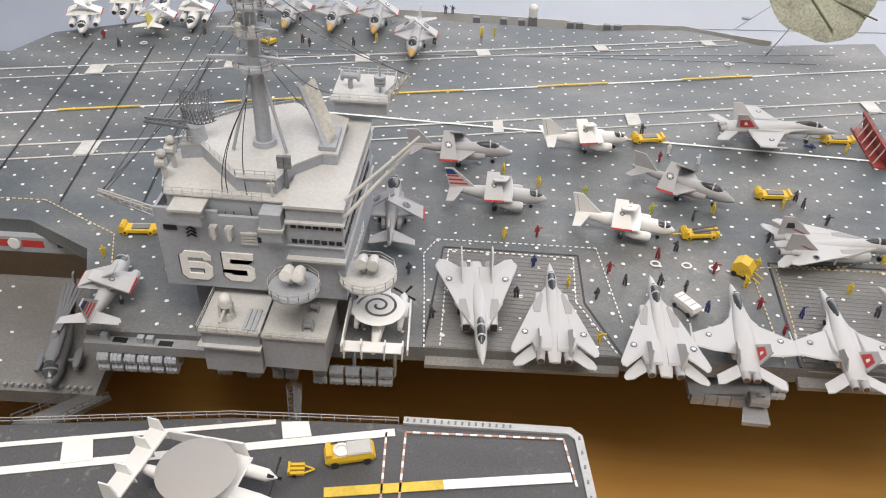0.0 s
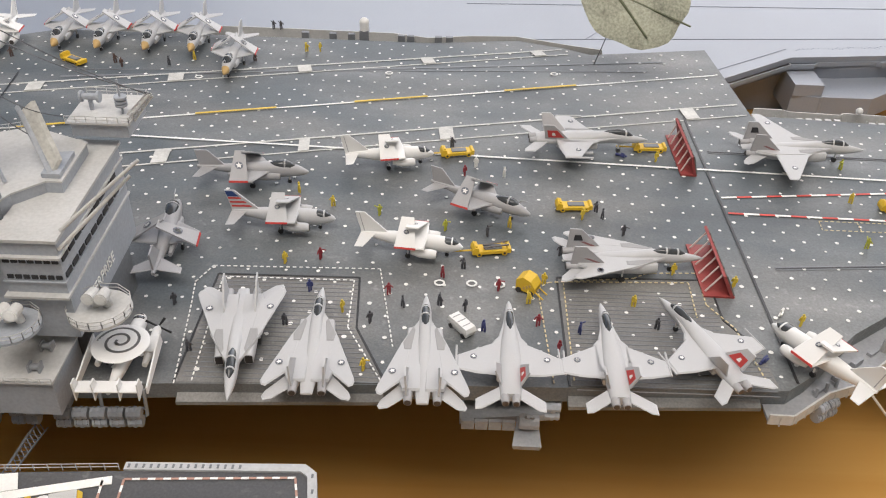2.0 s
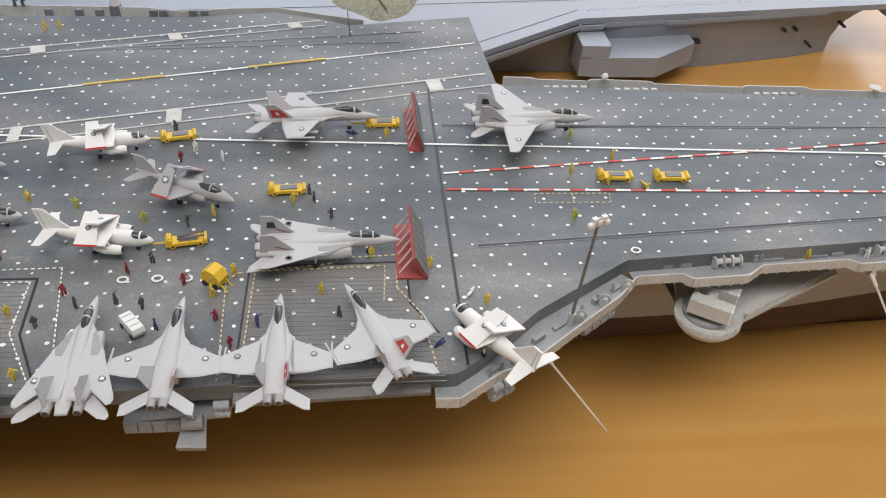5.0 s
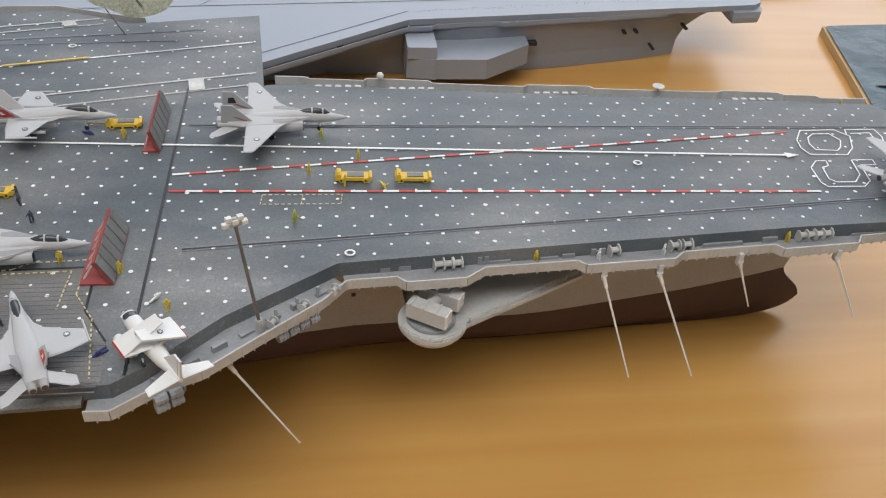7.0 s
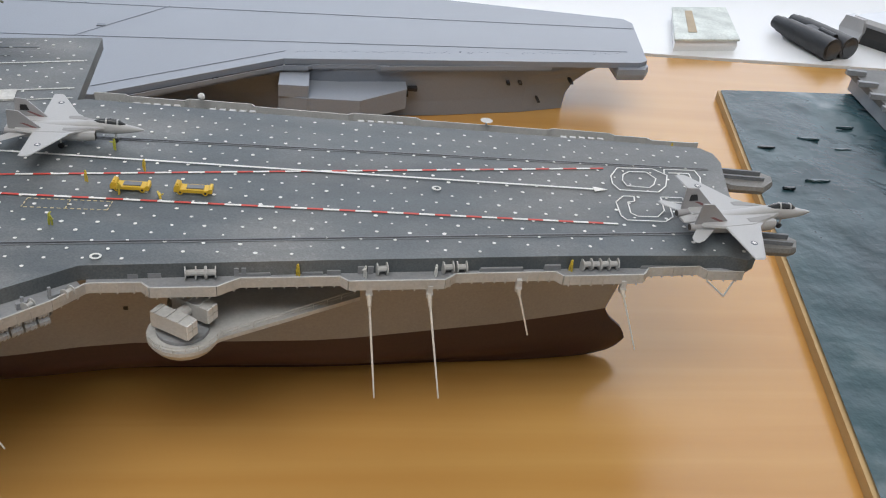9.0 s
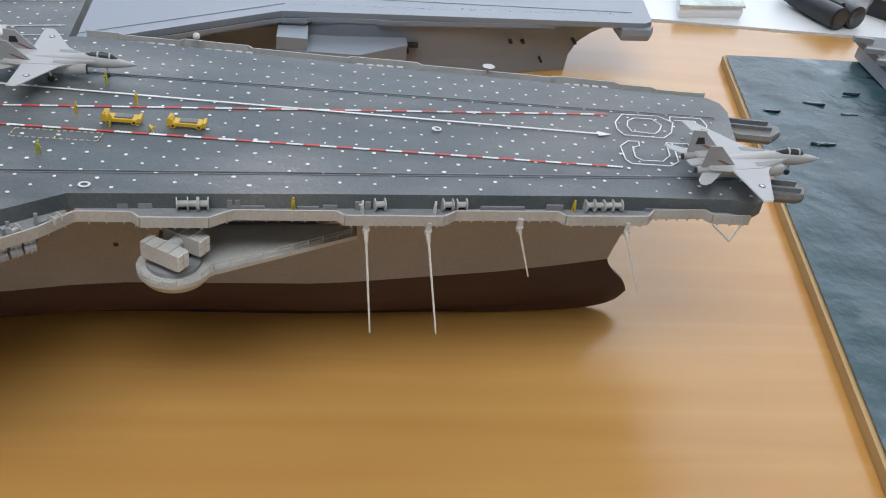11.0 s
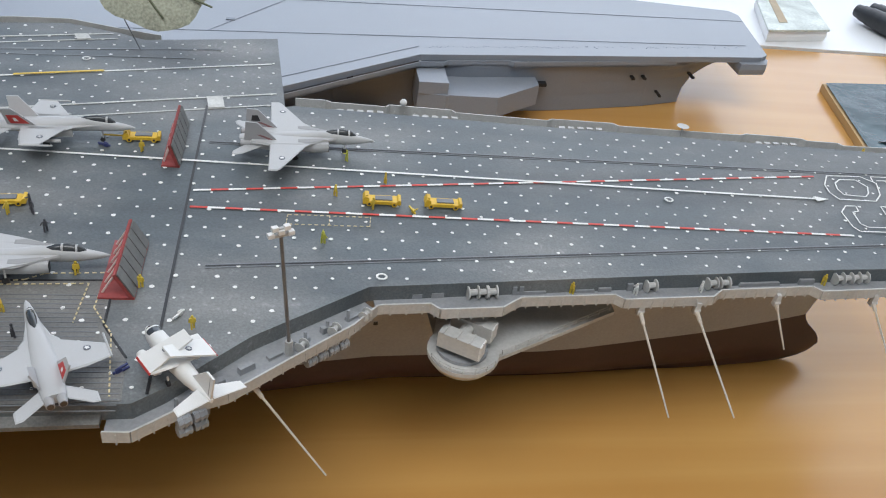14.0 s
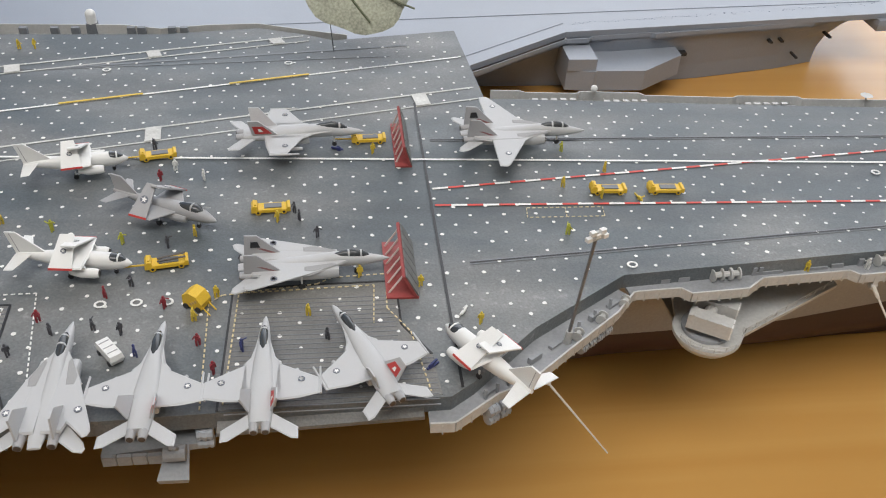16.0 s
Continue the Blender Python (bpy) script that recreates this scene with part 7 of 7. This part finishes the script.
# gangways between the ships
lat = empty("lattice_gangway", "thin grey lattice gangway between two model ships", "gangway")
lattice("truss", (-0.2330, -0.1190, 0.0880), (-0.2235, -0.1520, 0.1080), 0.0035, 10, 0.00022, M_GREYD, lat)
rp = empty("ramp_gangway", "grey railed ramp leading to the second ship", "gangway")
bm = bmesh.new()
rings(bm, [[(-0.3060, -0.1230, z), (-0.2955, -0.1225, z), (-0.2900, -0.1600, z + 0.030), (-0.3020, -0.1615, z + 0.030)] for z in (0.0765, 0.0782)])
part("ramp_plate", bm, M_ELEV, rp)
for x0, x1 in ((-0.3058, -0.3018), (-0.2957, -0.2903)):
    bm = bmesh.new()
    for h in (0.0014, 0.0028):
        tube(bm, (x0, -0.1230, 0.0782 + h), (x1, -0.1605, 0.1080 + h), 0.00014, None, 4)
    for i in range(9):
        k = i / 8
        p = (lerp(x0, x1, k), lerp(-0.1230, -0.1605, k), lerp(0.0782, 0.1080, k))
        tube(bm, p, (p[0], p[1], p[2] + 0.0029), 0.00016, None, 4)
    part("ramp_railing", bm, M_GREYD, rp)

# ---- sea board with its own ship ----
M_SEA = bpy.data.materials.new("painted_sea")
M_SEA.use_nodes = True
n_, l_ = M_SEA.node_tree.nodes, M_SEA.node_tree.links
b_ = n_["Principled BSDF"]
b_.inputs["Roughness"].default_value, b_.inputs["Specular IOR Level"].default_value = 0.27, 0.22
co_ = n_.new("ShaderNodeTexCoord")
t1 = n_.new("ShaderNodeTexNoise")
t1.inputs["Scale"].default_value, t1.inputs["Detail"].default_value, t1.inputs["Distortion"].default_value = 9.0, 7.0, 1.2
l_.new(co_.outputs["Object"], t1.inputs["Vector"])
r1 = n_.new("ShaderNodeValToRGB")
r1.color_ramp.elements[0].position, r1.color_ramp.elements[0].color = 0.35, (0.014, 0.040, 0.050, 1)
r1.color_ramp.elements[1].position, r1.color_ramp.elements[1].color = 0.78, (0.26, 0.30, 0.32, 1)
e_ = r1.color_ramp.elements.new(0.6)
e_.color = (0.034, 0.078, 0.090, 1)
l_.new(t1.outputs["Fac"], r1.inputs[0])
l_.new(r1.outputs[0], b_.inputs["Base Color"])
t2 = n_.new("ShaderNodeTexNoise")
t2.inputs["Scale"].default_value, t2.inputs["Detail"].default_value = 45.0, 4.0
l_.new(co_.outputs["Object"], t2.inputs["Vector"])
bp_ = n_.new("ShaderNodeBump")
bp_.inputs["Strength"].default_value, bp_.inputs["Distance"].default_value = 0.5, 0.004
l_.new(t2.outputs["Fac"], bp_.inputs["Height"])
l_.new(bp_.outputs[0], b_.inputs["Normal"])
M_BOARD = wood_material("board_edge", (0.60, 0.42, 0.20), (0.42, 0.27, 0.11), 1, 0.6)
sea = empty("sea_diorama", "wooden board painted as dark blue-green rippled sea", "diorama")
SB = [(0.4559, 0.3263), (0.95, 0.355), (0.95, -0.75), (0.2160, -0.75)]
bm = bmesh.new()
prism(bm, SB, TZ + 0.0003, TZ + 0.0062)
part("board", bm, M_BOARD, sea, "plain raw wooden board edge")
nx, ny = 70, 110
verts, faces = [], []
for j in range(ny + 1):
    v = j / ny
    y0 = lerp(0.3240, -0.74, v)
    x0 = lerp(0.4575, 0.2205, v)
    for i in range(nx + 1):
        u = i / nx
        x = lerp(x0, 0.945, u ** 1.3)
        y = y0 + 0.026 * u * (1 - v)
        h = 0.0016 * noise.noise(Vector((x * 28, y * 28, 1.0))) + 0.0009 * noise.noise(Vector((x * 75, y * 75, 4.0)))
        if u < 0.02 or v < 0.01:
            h = 0.0
        verts.append((x, y, TZ + 0.0076 + h))
for j in range(ny):
    for i in range(nx):
        a = j * (nx + 1) + i
        faces.append((a, a + nx + 1, a + nx + 2, a + 1))
me = bpy.data.meshes.new("sea_surface")
me.from_pydata(verts, [], faces)
me.materials.append(M_SEA)
for p in me.polygons:
    p.use_smooth = True
o = new("sea_surface", me)
o.parent = sea
o["label"] = "glossy painted sea with ripples"
rng = random.Random(31)
for i in range(26):
    x, y = rng.uniform(0.43, 0.60), rng.uniform(-0.05, 0.30)
    if x < lerp(0.3642, 0.4559, (y + 0.0891) / 0.4154) + 0.012:
        continue
    bm = bmesh.new()
    pts = [(x + rng.uniform(0.003, 0.009) * math.cos(a) * 1.2, y + rng.uniform(0.0008, 0.0022) * math.sin(a)) for a in [2 * math.pi * k / 9 for k in range(9)]]
    prism(bm, pts, TZ + 0.0070, TZ + 0.0086 + rng.uniform(0, 0.0006), 0.0008)
    part("wave_crest", bm, M_CREST if i % 3 else M_SEAD, sea)
fs = empty("warship_model", "grey warship model standing on the sea board", "ship model")
bm = bmesh.new()
rings(bm, [[(0.5760, 0.3400, z), (0.5500, 0.1300, z), (0.5700, -0.10, z), (0.68, -0.10, z), (0.70, 0.3400, z)] for z in (TZ + 0.0088, 0.036)])
part("hull", bm, M_GREY, fs)
bm = bmesh.new()
prism(bm, [(0.5740, 0.3450), (0.5480, 0.1200), (0.5650, -0.11), (0.69, -0.11), (0.71, 0.3450)], 0.036, 0.041)
fdk = part("flight_deck", bm, M_ELEV, fs)
for i in range(9):
    bm = bmesh.new()
    box(bm, 0.5725 - 0.0029 * i, 0.332 - 0.024 * i, 0.0425, 0.004, 0.016, 0.004, 83)
    part("edge_block", bm, M_CAT, fs)
bm = bmesh.new()
box(bm, 0.625, 0.20, 0.054, 0.05, 0.09, 0.026)
part("superstructure", bm, M_GREY, fs)

# ---- things on the sill ----
bk = empty("notebook", "thin pale marbled notebook lying on the sill", "notebook")
SZ = TZ + 0.0017
bm = bmesh.new()
prism(bm, [(0.4509, 0.4221), (0.5158, 0.4336), (0.5384, 0.5258), (0.4795, 0.5134)], SZ, SZ + 0.010, 0.0015)
part("page_block", bm, M_SILL, bk)
bm = bmesh.new()
prism(bm, [(0.4499, 0.4211), (0.5165, 0.4326), (0.5394, 0.5268), (0.4785, 0.5144)], SZ + 0.010, SZ + 0.0118)
cover = part("cover", bm, M_MARBLE, bk, "pale green marbled cover")
bm = bmesh.new()
prism(bm, [(0.4700, 0.4420), (0.4790, 0.4435), (0.4960, 0.5060), (0.4880, 0.5045)], SZ + 0.0119, SZ + 0.0123)
part("band", bm, M_KRAFT, cover, "brown paper band")
bn = empty("binoculars", "black rubber binoculars lying on the white sill", "binoculars")
for s in (-1, 1):
    c = Vector((0.6050 + 0.0105 * s, 0.4560 + 0.004 * s, SZ + 0.0107))
    d = Vector((0.30, -0.95, 0)).normalized()
    bm = bmesh.new()
    tube(bm, c - d * 0.040, c - d * 0.030, 0.0075, 0.0081, 18)
    tube(bm, c - d * 0.030, c - d * 0.009, 0.0088, 0.0096, 18)
    tube(bm, c - d * 0.009, c + d * 0.030, 0.0098, 0.0106, 18)
    br = part("barrel", bm, M_RUBBER, bn, "black rubber barrel", True)
    bm = bmesh.new()
    tube(bm, c + d * 0.0290, c + d * 0.0305, 0.0080, None, 18)
    part("lens", bm, M_GLASS, br, "dark glass lens")
    bm = bmesh.new()
    tube(bm, c - d * 0.047, c - d * 0.039, 0.0062, 0.0070, 16)
    part("eyecup", bm, M_RUBBER, br)
bm = bmesh.new()
box(bm, 0.6050, 0.4560, SZ + 0.0140, 0.012, 0.032, 0.008, 17)
tube(bm, (0.6050, 0.4560, SZ + 0.0175), (0.6110, 0.4380, SZ + 0.0175), 0.0037, None, 12)
part("bridge", bm, M_RUBBER, bn)
cm = empty("compact_camera", "silver and black compact camera on the sill", "camera")
bm = bmesh.new()
prism(bm, [(0.6520, 0.4900), (0.6840, 0.4480), (0.7900, 0.5000), (0.7600, 0.5400)], SZ, SZ + 0.017, 0.003)
part("body", bm, M_RUBBER, cm)
bm = bmesh.new()
prism(bm, [(0.6530, 0.4890), (0.6830, 0.4490), (0.7890, 0.5000), (0.7600, 0.5390)], SZ + 0.0171, SZ + 0.025, 0.003)
part("top_cover", bm, M_SILVER, cm, "brushed silver top")
bm = bmesh.new()
prism(bm, [(0.6460, 0.4940), (0.6600, 0.4740), (0.6720, 0.4800), (0.6600, 0.5010)], SZ, SZ + 0.024, 0.003)
part("grip_end", bm, M_SILVER, cm, "silver end cap")

# ---- dried leaf hanging over the deck on a thread ----
lf_ = empty("dried_leaf", "round dull green dried leaf held on a thin wire", "leaf")
cx, cz, yy = -0.0265, 0.1500, 0.1030
n = 36
bm = bmesh.new()
loops = []
for k in (0.02, 0.35, 0.7, 1.0):
    lp = []
    for i in range(n):
        a = 2 * math.pi * i / n
        rr = k * (1 + 0.03 * math.sin(5 * a) + 0.02 * math.sin(9 * a + 1))
        u, v = 0.0262 * rr * math.cos(a), 0.0205 * rr * math.sin(a)
        x = cx + u * math.cos(radians(-14)) - v * math.sin(radians(-14))
        z = cz + u * math.sin(radians(-14)) + v * math.cos(radians(-14))
        lp.append((x, yy + 0.75 * (z - cz) - 0.0035 * (1 - k * k), z))
    loops.append(lp)
rings(bm, loops + [[(x, y + 0.0007, z) for x, y, z in lp] for lp in loops[::-1]])
part("blade", bm, M_LEAF, lf_, "mottled dull green blade", True)
for a, b in (((-0.055, 0.157), (0.0, 0.139)), ((-0.036, 0.151), (-0.020, 0.134)), ((-0.030, 0.149), (-0.012, 0.152))):
    bm = bmesh.new()
    tube(bm, (a[0], yy + 0.75 * (a[1] - cz) - 0.0035, a[1]), (b[0], yy + 0.75 * (b[1] - cz) - 0.0022, b[1]), 0.0008, 0.0005, 6)
    part("rib", bm, M_LEAFD, lf_, "darker leaf rib")
bm = bmesh.new()
polyline(bm, [(-0.0500, 0.1045, 0.1520), (-0.0580, 0.1030, 0.1500), (-0.0640, 0.1050, 0.1530)], 0.0014, 7)
part("stalk", bm, M_BLACK, lf_, "dark curled stalk")
bm = bmesh.new()
tube(bm, (-0.0380, 0.0915, 0.1350), (-0.0368, 0.1235, DZ + 0.0002), 0.00022, None, 5)
part("wire", bm, M_WIRE, lf_, "thin dark wire")
